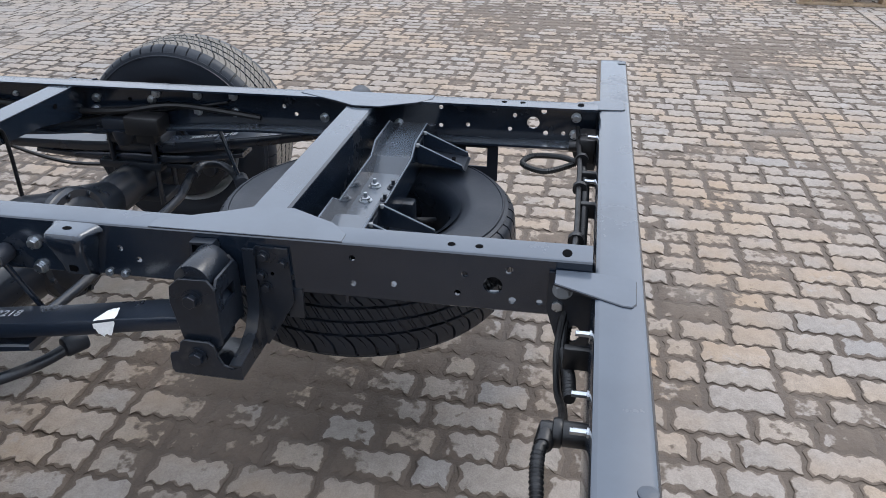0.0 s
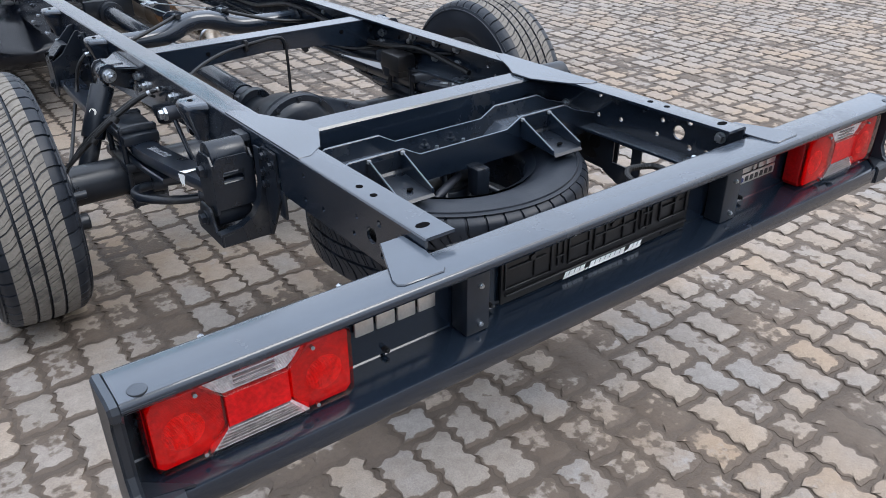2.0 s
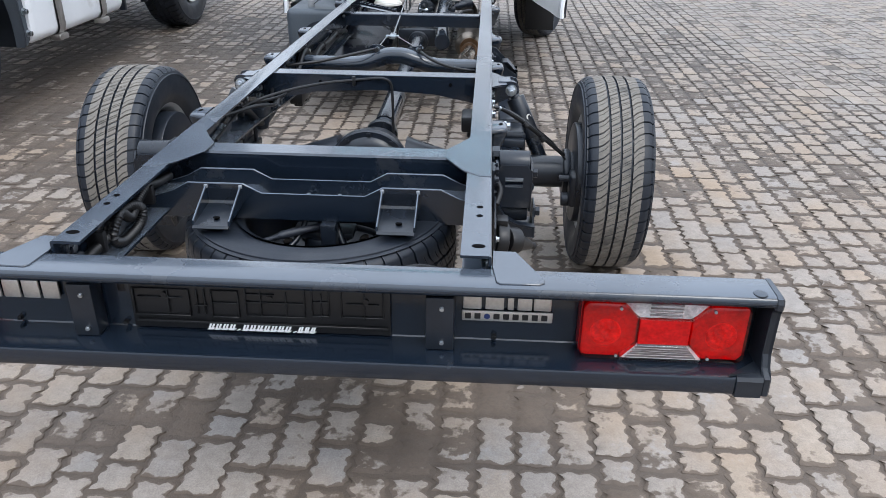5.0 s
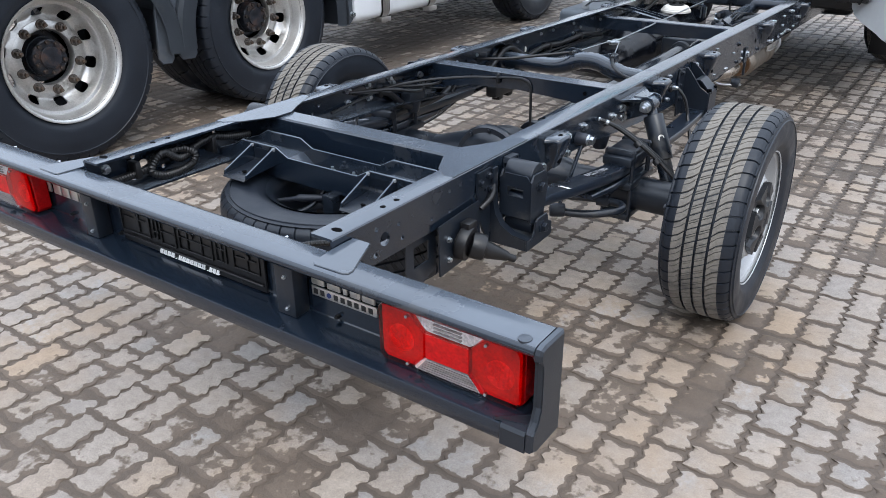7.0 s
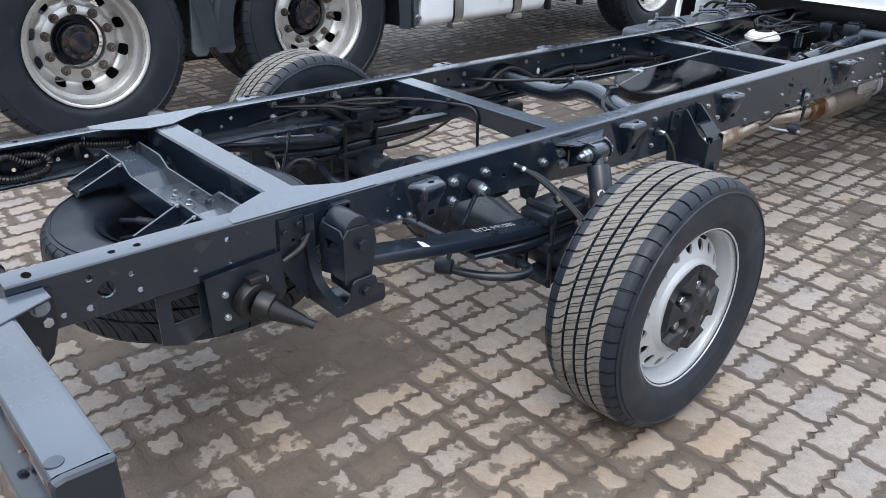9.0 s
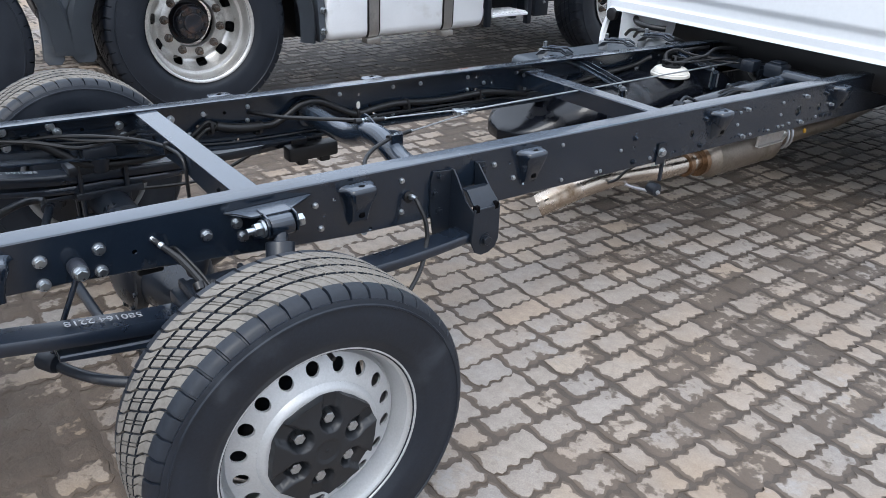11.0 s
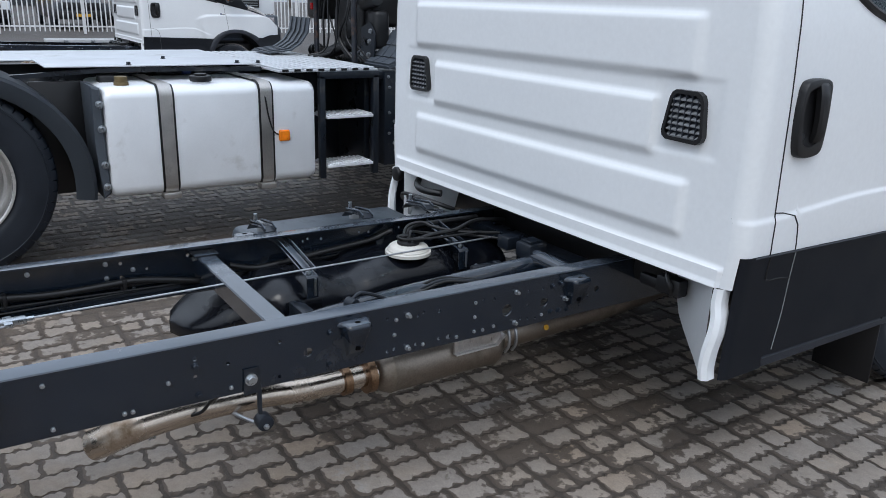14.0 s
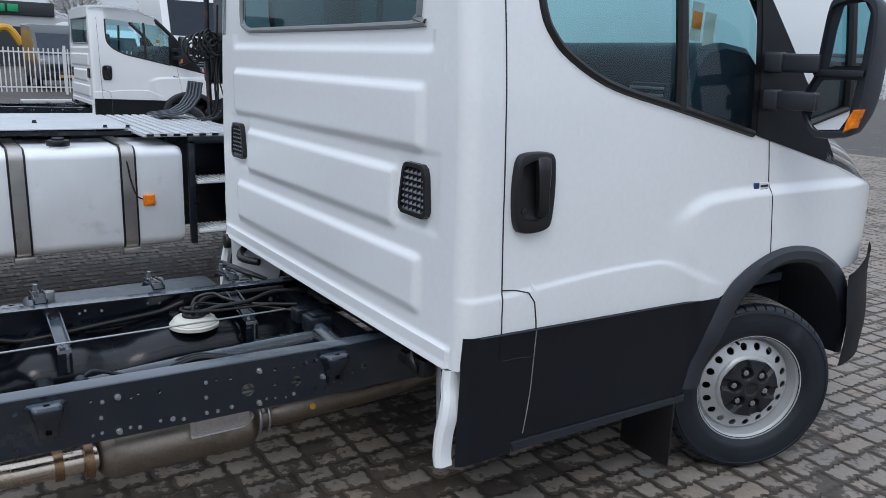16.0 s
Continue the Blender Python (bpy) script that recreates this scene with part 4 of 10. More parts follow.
for x in (-0.2, 0.28):
    bm = bmesh.new()
    extrude_poly(bm, circle2(x, 0.637, 0.007, 10), 0.252, 0.2555, "Y")
    part("hole", bm, HOLE, van)

# round cross tube with a kink over the propeller shaft
tube("cross_tube", [(-0.424, 0.876, 0.560), (-0.34, 0.876, 0.559), (-0.25, 0.878, 0.557), (-0.16, 0.882, 0.558), (-0.095, 0.885, 0.573), (-0.03, 0.886, 0.597), (0.04, 0.886, 0.598), (0.105, 0.884, 0.579), (0.17, 0.882, 0.560), (0.26, 0.880, 0.556), (0.424, 0.880, 0.555)], 0.036, PAINT, van, "", 20, 7)
for s in (-1, 1):
    bm = bmesh.new()
    cyl(bm, (s * 0.424, 0.878, 0.560), (s * 0.408, 0.878, 0.560), 0.052, seg=20, bevel=0.004)
    part("tube_flange", bm, PAINT, van)

# third cross member
bm = bmesh.new()
sheet(bm, [(1.895, 0.540), (1.895, 0.601), (1.899, 0.605), (1.958, 0.605), (1.962, 0.601), (1.962, 0.540)], -0.005, -0.424, 0.424, "X")
part("cross_member", bm, PAINT, van)
for s in (-1, 1):
    bm = bmesh.new()
    box(bm, s * 0.36, s * 0.424, 1.885, 1.972, 0.606, 0.612, 0.002)
    cm = part("cross_member_tab", bm, PAINT, van)
    bolt(cm, (s * 0.40, 1.90, 0.590), "Y", 0.008, -1)

# ---- rear axle, springs, dampers ----
axle = sub("rear_axle", (0, AXLE_Y, AXLE_Z), van)
bm = bmesh.new()
cyl(bm, (-0.74, AXLE_Y, AXLE_Z), (0.74, AXLE_Y, AXLE_Z), 0.058, seg=28)
for s in (-1, 1):
    cyl(bm, (s * 0.12, AXLE_Y, AXLE_Z + 0.01), (s * 0.32, AXLE_Y, AXLE_Z), 0.105, 0.054, seg=24)
    cyl(bm, (s * 0.70, AXLE_Y, AXLE_Z), (s * 0.725, AXLE_Y, AXLE_Z), 0.085, seg=24, bevel=0.004)
part("axle_tube", bm, PAINT_DARK, axle)
dm = lathe("differential", [(-0.125, 0.0), (-0.124, 0.06), (-0.118, 0.100), (-0.108, 0.118), (-0.100, 0.124), (-0.098, 0.142), (-0.088, 0.144), (-0.084, 0.148), (-0.070, 0.148), (-0.066, 0.136), (-0.02, 0.128), (0.06, 0.112), (0.14, 0.078), (0.20, 0.056), (0.24, 0.052), (0.24, 0.0)], PAINT_DARK, 40, "Y")
diff = part("differential", dm, PAINT_DARK, axle)
diff.matrix_world = Matrix.Translation((0.0, AXLE_Y - 0.01, AXLE_Z + 0.025))
for k in range(10):
    a = 2 * math.pi * k / 10 + 0.3
    bolt(axle, (0.133 * math.cos(a), AXLE_Y - 0.108, AXLE_Z + 0.025 + 0.133 * math.sin(a)), "Y", 0.007, -1, 0.006, PAINT_DARK)
for s in (-1, 1):
    bm = bmesh.new()
    cyl(bm, (s * 0.735, AXLE_Y, AXLE_Z), (s * 0.800, AXLE_Y, AXLE_Z), 0.182, seg=48, bevel=0.006)
    cyl(bm, (s * 0.715, AXLE_Y, AXLE_Z), (s * 0.745, AXLE_Y, AXLE_Z), 0.075, seg=24)
    part("brake_disc", bm, PAINT_DARK, axle)
    bm = bmesh.new()
    box(bm, s * 0.715, s * 0.80, AXLE_Y - 0.165, AXLE_Y - 0.09, AXLE_Z - 0.075, AXLE_Z + 0.045, 0.012, 3)
    cyl(bm, (s * 0.690, AXLE_Y - 0.13, AXLE_Z - 0.055), (s * 0.73, AXLE_Y - 0.13, AXLE_Z - 0.055), 0.024, seg=18, bevel=0.004)
    cyl(bm, (s * 0.680, AXLE_Y - 0.12, AXLE_Z + 0.02), (s * 0.73, AXLE_Y - 0.12, AXLE_Z + 0.02), 0.012, seg=12)
    part("brake_caliper", bm, PAINT_DARK, axle)

prop = sub("propeller_shaft", (0, 1.2, 0.47), van)
tube("shaft_tube", [(0, 0.50, 0.398), (0, 2.1, 0.412)], 0.044, PAINT, prop, "", 20, 1)
bm = bmesh.new()
cyl(bm, (0, 0.40, 0.385), (0, 0.43, 0.388), 0.065, seg=20, bevel=0.003)
cyl(bm, (0, 0.43, 0.388), (0, 0.50, 0.398), 0.040, seg=16)
box(bm, -0.05, 0.05, 0.445, 0.485, 0.368, 0.418, 0.008)
part("universal_joint", bm, PAINT_DARK, prop)
bm = bmesh.new()
cyl(bm, (0, 2.1, 0.412), (0, 2.2, 0.414), 0.06, seg=20, bevel=0.006)
box(bm, -0.12, 0.12, 2.13, 2.18, 0.38, 0.48, 0.01)
cyl(bm, (0, 2.2, 0.414), (0, 3.4, 0.44), 0.042, seg=16)
part("centre_bearing", bm, PAINT_DARK, prop)

SPRING_X = 0.500


def leaf(bm, x, pts, t0, t1, w):
    """A spring leaf: a flat bar bent along (y, z), thickness from t0 at its ends to t1 in the middle."""
    path = smooth_path([(0, y, z) for y, z in pts], 7)
    n = len(path)
    prev = None
    for i, p in enumerate(path):
        d = (path[min(i + 1, n - 1)] - path[max(i - 1, 0)]).normalized()
        nn = Vector((0, -d.z, d.y))
        u = 1 - abs(2 * i / (n - 1) - 1)
        t = lerp(t0, t1, u) / 2
        ring = []
        for a, b in ((-1, -0.6), (-0.9, -1), (0.9, -1), (1, -0.6), (1, 0.6), (0.9, 1), (-0.9, 1), (-1, 0.6)):
            ring.append(bm.verts.new((x + a * w / 2, p.y + nn.y * b * t, p.z + nn.z * b * t)))
        if prev:
            for k in range(8):
                q = (k + 1) % 8
                bm.faces.new((prev[k], prev[q], ring[q], ring[k]))
        else:
            bm.faces.new(ring)
        prev = ring
    bm.faces.new(prev[::-1])


for s in (-1, 1):
    x = s * SPRING_X
    spring = sub("leaf_spring", (x, AXLE_Y, 0.46), van)
    bm = bmesh.new()
    leaf(bm, x, [(-0.56, 0.556), (-0.45, 0.538), (-0.25, 0.500), (0.0, 0.462), (0.17, 0.452), (0.40, 0.442), (0.65, 0.440), (0.88, 0.455)], 0.026, 0.034, 0.070)
    cyl(bm, (x - 0.036, 0.90, 0.456), (x + 0.036, 0.90, 0.456), 0.032, seg=20)
    cyl(bm, (x - 0.036, -0.575, 0.563), (x + 0.036, -0.575, 0.563), 0.030, seg=20)
    part("main_leaf", bm, SPRING, spring)
    bm = bmesh.new()
    leaf(bm, x, [(-0.20, 0.452), (0.0, 0.424), (0.17, 0.416), (0.35, 0.412), (0.50, 0.418)], 0.014, 0.030, 0.070)
    part("helper_leaf", bm, SPRING, spring)
    bm = bmesh.new()
    box(bm, x - 0.052, x + 0.052, 0.055, 0.235, 0.468, 0.500, 0.008, 2)
    box(bm, x - 0.046, x + 0.046, 0.075, 0.215, 0.498, 0.515, 0.006, 2)
    box(bm, x - 0.055, x + 0.055, 0.065, 0.275, 0.385, 0.412, 0.006, 2)
    box(bm, x - 0.05, x + 0.05, 0.07, 0.27, 0.275, 0.298, 0.005, 2)
    part("spring_seat", bm, PAINT_DARK, spring)
    for y in (0.085, 0.225):
        tube("u_bolt", [(x - 0.046, y, 0.27), (x - 0.046, y, 0.49), (x - 0.040, y, 0.512), (x + 0.040, y, 0.512), (x + 0.046, y, 0.49), (x + 0.046, y, 0.27)], 0.008, PAINT_DARK, spring, "", 8, 3)
    # white paint mark on the springs, and the stamped part number
    mrg = random.Random(3)
    lean = lambda y: lerp(0.5285, 0.5175, (y + 0.395) / 0.043)
    ys = [lerp(-0.396, -0.350, q / 12) for q in range(13)]
    if s > 0:
        ys = ys[6:]
    for nm, low, high in (("side", -0.0165, 0.0125), ("top", 0.0, 1.0)) if s < 0 else (("top", 0.0, 1.0),):
        bm = bmesh.new()
        rows = []
        for q, y in enumerate(ys):
            ragged = 0.25 + 0.75 * sstep(0, 3, q) * sstep(12.5, 8, q) + mrg.uniform(-0.10, 0.10)
            if nm == "side":
                rows.append([bm.verts.new((x + s * 0.0357, y, lean(y) + lerp(high, low, k * ragged))) for k in (0, 0.5, 1)])
            else:
                rows.append([bm.verts.new((x + s * lerp(0.033, -0.004, k * ragged), y, lean(y) + 0.0168)) for k in (0, 0.5, 1)])
        for a, b in zip(rows, rows[1:]):
            for k in range(2):
                bm.faces.new((a[k], a[k + 1], b[k + 1], b[k]))
        part("paint_mark", bm, WHITEMARK, spring, "dab of white marking paint")
    tc = bpy.data.curves.new("part_number", "FONT")
    tc.body = "580164 2218"
    tc.size = 0.030
    tc.extrude = 0.0004
    tmp = bpy.data.objects.new("tmp", tc)
    tme = bpy.data.meshes.new_from_object(tmp)
    bpy.data.objects.remove(tmp)
    tme.materials.clear()
    tme.materials.append(STENCIL)
    num = part("part_number", tme, STENCIL, spring, "white stencilled part number")
    slope = math.atan2(-0.040, 0.25)
    num.matrix_world = Matrix.Translation((x - 0.012, -0.02, 0.4845)) @ Matrix.Rotation(slope, 4, "X") @ Matrix.Rotation(radians(-90), 4, "Z")

    # rear shackle: pressed box with a bush on top, held by a curved side plate
    sh = sub("spring_shackle", (x, -0.57, 0.58), van)
    bm = bmesh.new()
    fx = sorted((s * 0.447, s * 0.538))
    plate(bm, [(fx[0], 0.528), (fx[1], 0.528), (fx[1], 0.632), (fx[1] - 0.012, 0.648), (fx[0] + 0.012, 0.648), (fx[0], 0.632)],
          [[(sum(fx) / 2 - 0.024, 0.586), (sum(fx) / 2 + 0.024, 0.586), (sum(fx) / 2 + 0.024, 0.614), (sum(fx) / 2 - 0.024, 0.614)]], -0.606, -0.601, "Y")
    part("rear_face", bm, PAINT_DARK, sh, "", smooth=False)
    for xx in fx:
        bm = bmesh.new()
        extrude_poly(bm, [(-0.606, 0.520), (-0.606, 0.634), (-0.592, 0.652), (-0.540, 0.650), (-0.521, 0.632), (-0.517, 0.600), (-0.534, 0.515), (-0.590, 0.510)], xx - 0.003, xx + 0.003, "X", 0.001)
        part("cheek", bm, PAINT_DARK, sh, "", smooth=False)
        bolt(sh, (xx + s * 0.003 * (1 if abs(xx) > 0.5 else -1), -0.562, 0.612), "X", 0.013, s if abs(xx) > 0.5 else -s, 0.012, PAINT_DARK)
    bm = bmesh.new()
    cyl(bm, (fx[0] + 0.004, -0.562, 0.640), (fx[1] - 0.004, -0.562, 0.640), 0.034, seg=28, bevel=0.003)
    part("bush", bm, PAINT_DARK, sh)
    bm = bmesh.new()
    cyl(bm, (fx[0] + 0.004, -0.562, 0.500), (fx[1] - 0.004, -0.562, 0.500), 0.026, seg=24, bevel=0.003)
    part("lower_bush", bm, RUBBER, sh)
    # hanger below: web under the shackle, folded rim, outer ear with the pivot bolt
    curve = [(s * 0.434, 0.664), (s * 0.441, 0.664), (s * 0.442, 0.575), (s * 0.449, 0.538), (s * 0.468, 0.507), (s * 0.503, 0.487), (s * 0.552, 0.480)]
    bm = bmesh.new()
    extrude_poly(bm, curve + [(s * 0.552, 0.456), (s * 0.434, 0.456)], -0.640, -0.634, "Y", 0.001)
    part("web_plate", bm, PAINT_DARK, sh, "", smooth=False)
    bm = bmesh.new()
    sheet(bm, [(a, b + 0.002) for a, b in curve[1:]], 0.005 if s > 0 else -0.005, -0.641, -0.618, "Y")
    part("rim", bm, PAINT_DARK, sh)
    bm = bmesh.new()
    extrude_poly(bm, [(-0.641, 0.456), (-0.641, 0.484), (-0.622, 0.476), (-0.606, 0.482), (-0.597, 0.500), (-0.594, 0.524), (-0.586, 0.531), (-0.538, 0.531), (-0.530, 0.524), (-0.527, 0.503), (-0.508, 0.498), (-0.505, 0.490), (-0.505, 0.462), (-0.512, 0.456)], min(s * 0.547, s * 0.553), max(s * 0.547, s * 0.553), "X", 0.0015)
    part("outer_ear", bm, PAINT_DARK, sh, "", smooth=False)
    bm = bmesh.new()
    box(bm, s * 0.434, s * 0.552, -0.639, -0.508, 0.454, 0.460, 0.002)
    part("bottom_plate", bm, PAINT_DARK, sh)
    bolt(sh, (s * 0.5535, -0.562, 0.500), "X", 0.013, s, 0.012, PAINT_DARK)
    bm = bmesh.new()
    plate(bm, [(-0.700, 0.668), (-0.638, 0.668), (-0.634, 0.660), (-0.634, 0.462), (-0.645, 0.456), (-0.672, 0.500), (-0.705, 0.560)], [circle2(-0.668, 0.615, 0.004, 8)], min(s * 0.432, s * 0.438), max(s * 0.432, s * 0.438), "X")
    part("side_plate", bm, PAINT_DARK, sh, "", smooth=False)
    for y, z in ((-0.655, 0.652), (-0.648, 0.612), (-0.655, 0.588), (-0.690, 0.640)):
        bolt(sh, (s * 0.4385, y, z), "X", 0.008, s, 0.008, PAINT_DARK)
    bm = bmesh.new()
    sheet(bm, [(-0.565, 0.660), (-0.565, 0.668), (-0.525, 0.668), (-0.525, 0.630)], 0.006, min(s * 0.432, s * 0.452), max(s * 0.432, s * 0.452), "X")
    part("rail_clip", bm, PAINT_DARK, sh)
    bm = bmesh.new()
    extrude_poly(bm, [(-0.570, 0.668), (-0.520, 0.668), (-0.520, 0.600), (-0.560, 0.600)], min(s * 0.4315, s * 0.436), max(s * 0.4315, s * 0.436), "X")
    part("clip_plate", bm, PAINT_DARK, sh, "", smooth=False)
    for y, z in ((-0.545, 0.648), (-0.533, 0.628)):
        bolt(sh, (s * 0.437, y, z), "X", 0.009, s, 0.009, PAINT_DARK)

    # front spring hanger
    hg = sub("spring_hanger", (x, 0.89, 0.5), van)
    mx = lambda pts: [(s * a, b) for a, b in pts]
    bm = bmesh.new()
    extrude_poly(bm, mx([(0.434, 0.630), (0.446, 0.630), (0.462, 0.612), (0.503, 0.556), (0.546, 0.532), (0.546, 0.446), (0.52, 0.43), (0.434, 0.44)]), 0.862, 0.867, "Y", 0.0012)
    part("cross_plate", bm, PAINT_DARK, hg, "", smooth=False)
    bm = bmesh.new()
    extrude_poly(bm, mx([(0.434, 0.632), (0.447, 0.632), (0.508, 0.572), (0.546, 0.545), (0.546, 0.500), (0.49, 0.530), (0.434, 0.560)]), 0.949, 0.954, "Y", 0.0012)
    part("strap", bm, PAINT_DARK, hg, "", smooth=False)
    bm = bmesh.new()
    sheet(bm, mx([(0.480, 0.585), (0.500, 0.586), (0.508, 0.580), (0.541, 0.545), (0.5445, 0.538)]), -0.005 if s > 0 else 0.005, 0.868, 0.948, "Y")
    part("cover_plate", bm, PAINT_DARK, hg)
    for y in (0.868, 0.935):
        bm = bmesh.new()
        box(bm, s * 0.530, s * 0.5475, y, y + 0.013, 0.533, 0.552, 0.001)
        part("notch", bm, HOLE, hg)
    bm = bmesh.new()
    extrude_poly(bm, [(0.862, 0.543), (0.954, 0.543), (0.956, 0.440), (0.944, 0.414), (0.922, 0.402), (0.895, 0.400), (0.872, 0.412), (0.856, 0.445)], min(s * 0.541, s * 0.547), max(s * 0.541, s * 0.547), "X", 0.0015)
    part("cheek", bm, PAINT_DARK, hg, "", smooth=False)
    bm = bmesh.new()
    extrude_poly(bm, [(0.872, 0.500), (0.940, 0.500), (0.944, 0.414), (0.922, 0.402), (0.895, 0.400), (0.872, 0.412)], min(s * 0.458, s * 0.463), max(s * 0.458, s * 0.463), "X", 0.0015)
    part("cheek", bm, PAINT_DARK, hg, "", smooth=False)
    bm = bmesh.new()
    extrude_poly(bm, [(0.800, 0.632), (0.866, 0.626), (0.866, 0.440), (0.806, 0.440), (0.792, 0.52), (0.792, 0.60)], min(s * 0.4315, s * 0.437), max(s * 0.4315, s * 0.437), "X", 0.001)
    part("base_plate", bm, PAINT_DARK, hg, "", smooth=False)
    bm = bmesh.new()
    extrude_poly(bm, [(0.948, 0.634), (0.985, 0.628), (0.990, 0.595), (0.955, 0.562)], min(s * 0.4315, s * 0.437), max(s * 0.4315, s * 0.437), "X", 0.001)
    part("base_plate", bm, PAINT_DARK, hg, "", smooth=False)
    bolt(hg, (s * 0.5475, 0.906, 0.446), "X", 0.014, s, 0.010, PAINT_DARK)
    for y, z in ((0.822, 0.615), (0.804, 0.569), (0.822, 0.512), (0.974, 0.614)):
        bolt(hg, (s * 0.4375, y, z), "X", 0.008, s, 0.008, PAINT_DARK)

    # damper, leaning out from the rail to the axle
    dmp = sub("damper", (s * 0.55, 0.22, 0.5), van)
    hi, lo = Vector((s * 0.503, 0.310, 0.619)), Vector((s * 0.640, 0.235, 0.335))
    d = (lo - hi).normalized()
    bm = bmesh.new()
    cyl(bm, hi + d * 0.04, hi + d * 0.20, 0.034, seg=24, bevel=0.004)
    cyl(bm, hi + d * 0.20, lo - d * 0.01, 0.026, seg=24)
    cyl(bm, lo - Vector((0.03, 0, 0)), lo + Vector((0.03, 0, 0)), 0.026, seg=20)
    part("damper_tube", bm, PAINT_DARK, dmp)
    bm = bmesh.new()
    cyl(bm, hi - Vector((0, 0.030, 0)), hi + Vector((0, 0.030, 0)), 0.026, seg=20, bevel=0.004)
    cyl(bm, hi, hi + d * 0.05, 0.018, seg=16)
    part("damper_eye", bm, PAINT, dmp)
    bm = bmesh.new()
    cyl(bm, hi - Vector((0, 0.082, 0)), hi - Vector((0, 0.03, 0)), 0.008, seg=12)
    cyl(bm, hi - Vector((0, 0.064, 0)), hi - Vector((0, 0.046, 0)), 0.016, seg=6, bevel=0.002)
    cyl(bm, hi - Vector((0, 0.046, 0)), hi - Vector((0, 0.040, 0)), 0.021, seg=18)
    part("damper_bolt", bm, ZINC, dmp, "bright zinc-plated bolt and nut")
    bm = bmesh.new()
    cyl(bm, hi + Vector((0, 0.040, 0)), hi + Vector((0, 0.060, 0)), 0.016, seg=6, bevel=0.002)
    part("damper_nut", bm, ZINC, dmp)
    bm = bmesh.new()
    extrude_poly(bm, [(s * 0.431, 0.205), (s * 0.431, 0.430), (s * 0.452, 0.400), (s * 0.487, 0.345), (s * 0.487, 0.250), (s * 0.452, 0.228)], 0.641, 0.646, "Z", 0.001)
    for yy in (hi.y - 0.038, hi.y + 0.033):
        extrude_poly(bm, [(s * 0.434, 0.641), (s * 0.500, 0.652), (s * 0.520, 0.648), (s * 0.530, 0.632), (s * 0.528, 0.606), (s * 0.510, 0.594), (s * 0.434, 0.560)], yy, yy + 0.005, "Y", 0.001)
    box(bm, s * 0.455, s * 0.500, hi.y - 0.036, hi.y + 0.036, 0.644, 0.650, 0.002)
    part("damper_bracket", bm, PAINT, dmp, "", smooth=False)
    bm = bmesh.new()
    m = hi + d * 0.11
    cyl(bm, m + Vector((s * 0.020, -0.024, 0)), m + Vector((s * 0.0232, -0.0278, 0.002)), 0.011, seg=16)
    part("sticker", bm, CAPWHITE, dmp, "round cream inspection sticker")

    # anti-roll bar link with its large bolt
    lk = sub("stabiliser_link", (s * 0.45, -0.13, 0.5), van)
    bm = bmesh.new()
    cyl(bm, (s * 0.432, -0.122, 0.603), (s * 0.473, -0.122, 0.603), 0.019, seg=24, bevel=0.004)
    part("bush", bm, CLADDING, lk)
    bolt(lk, (s * 0.476, -0.122, 0.603), "X", 0.013, s, 0.013)
    tube("rod", [(s * 0.455, -0.125, 0.59), (s * 0.425, -0.20, 0.40)], 0.0062, PAINT, lk, "", 10, 1)
    bm = bmesh.new()
    cyl(bm, (s * 0.402, -0.219, 0.388), (s * 0.444, -0.194, 0.388), 0.022, seg=24, bevel=0.006)
    part("lower_bush", bm, RUBBER, lk)

# anti-roll bar across, behind the axle
arm = [(0.412, -0.212, 0.388), (0.440, -0.192, 0.380), (0.478, -0.166, 0.373), (0.525, -0.128, 0.370), (0.565, -0.080, 0.369), (0.574, -0.042, 0.369), (0.556, -0.014, 0.369), (0.520, -0.010, 0.369), (0.46, -0.018, 0.370), (0.36, -0.048, 0.370), (0.25, -0.064, 0.370)]
tube("anti_roll_bar", [(-x, y, z) for x, y, z in arm] + arm[::-1], 0.0125, PAINT_DARK, van, "", 12, 7)
for s in (-1, 1):
    # clamp that holds the bar under the axle
    bm = bmesh.new()
    cyl(bm, (s * 0.475, -0.0165, 0.370), (s * 0.515, -0.010, 0.370), 0.020, seg=16)
    box(bm, s * 0.478, s * 0.512, -0.02, 0.10, 0.386, 0.402, 0.004)
    part("bar_clamp", bm, PAINT_DARK, van)

for s in (-1, 1):
    van_wheel(van, (s * 0.857, AXLE_Y, TYRE_R), s, 0.4 + s)
    fw = van_wheel(van, (s * 0.866, FRONT_Y + 0.034, TYRE_R), s, 0.9 + s, -25)
    bm = bmesh.new()
    cyl(bm, (-0.10, 0, 0), (-0.03, 0, 0), 0.180, seg=48, bevel=0.006)
    disc = part("brake_disc", bm, PAINT_DARK, None)
    disc.parent = fw

# bump stops under the rails
for s in (-1, 1):
    bm = bmesh.new()
    box(bm, s * 0.375, s * 0.425, 0.09, 0.19, 0.535, 0.575, 0.008)
    cyl(bm, (s * 0.40, 0.14, 0.54), (s * 0.40, 0.14, 0.49), 0.034, 0.022, seg=16, bevel=0.004)
    part("bump_stop", bm, RUBBER, van)

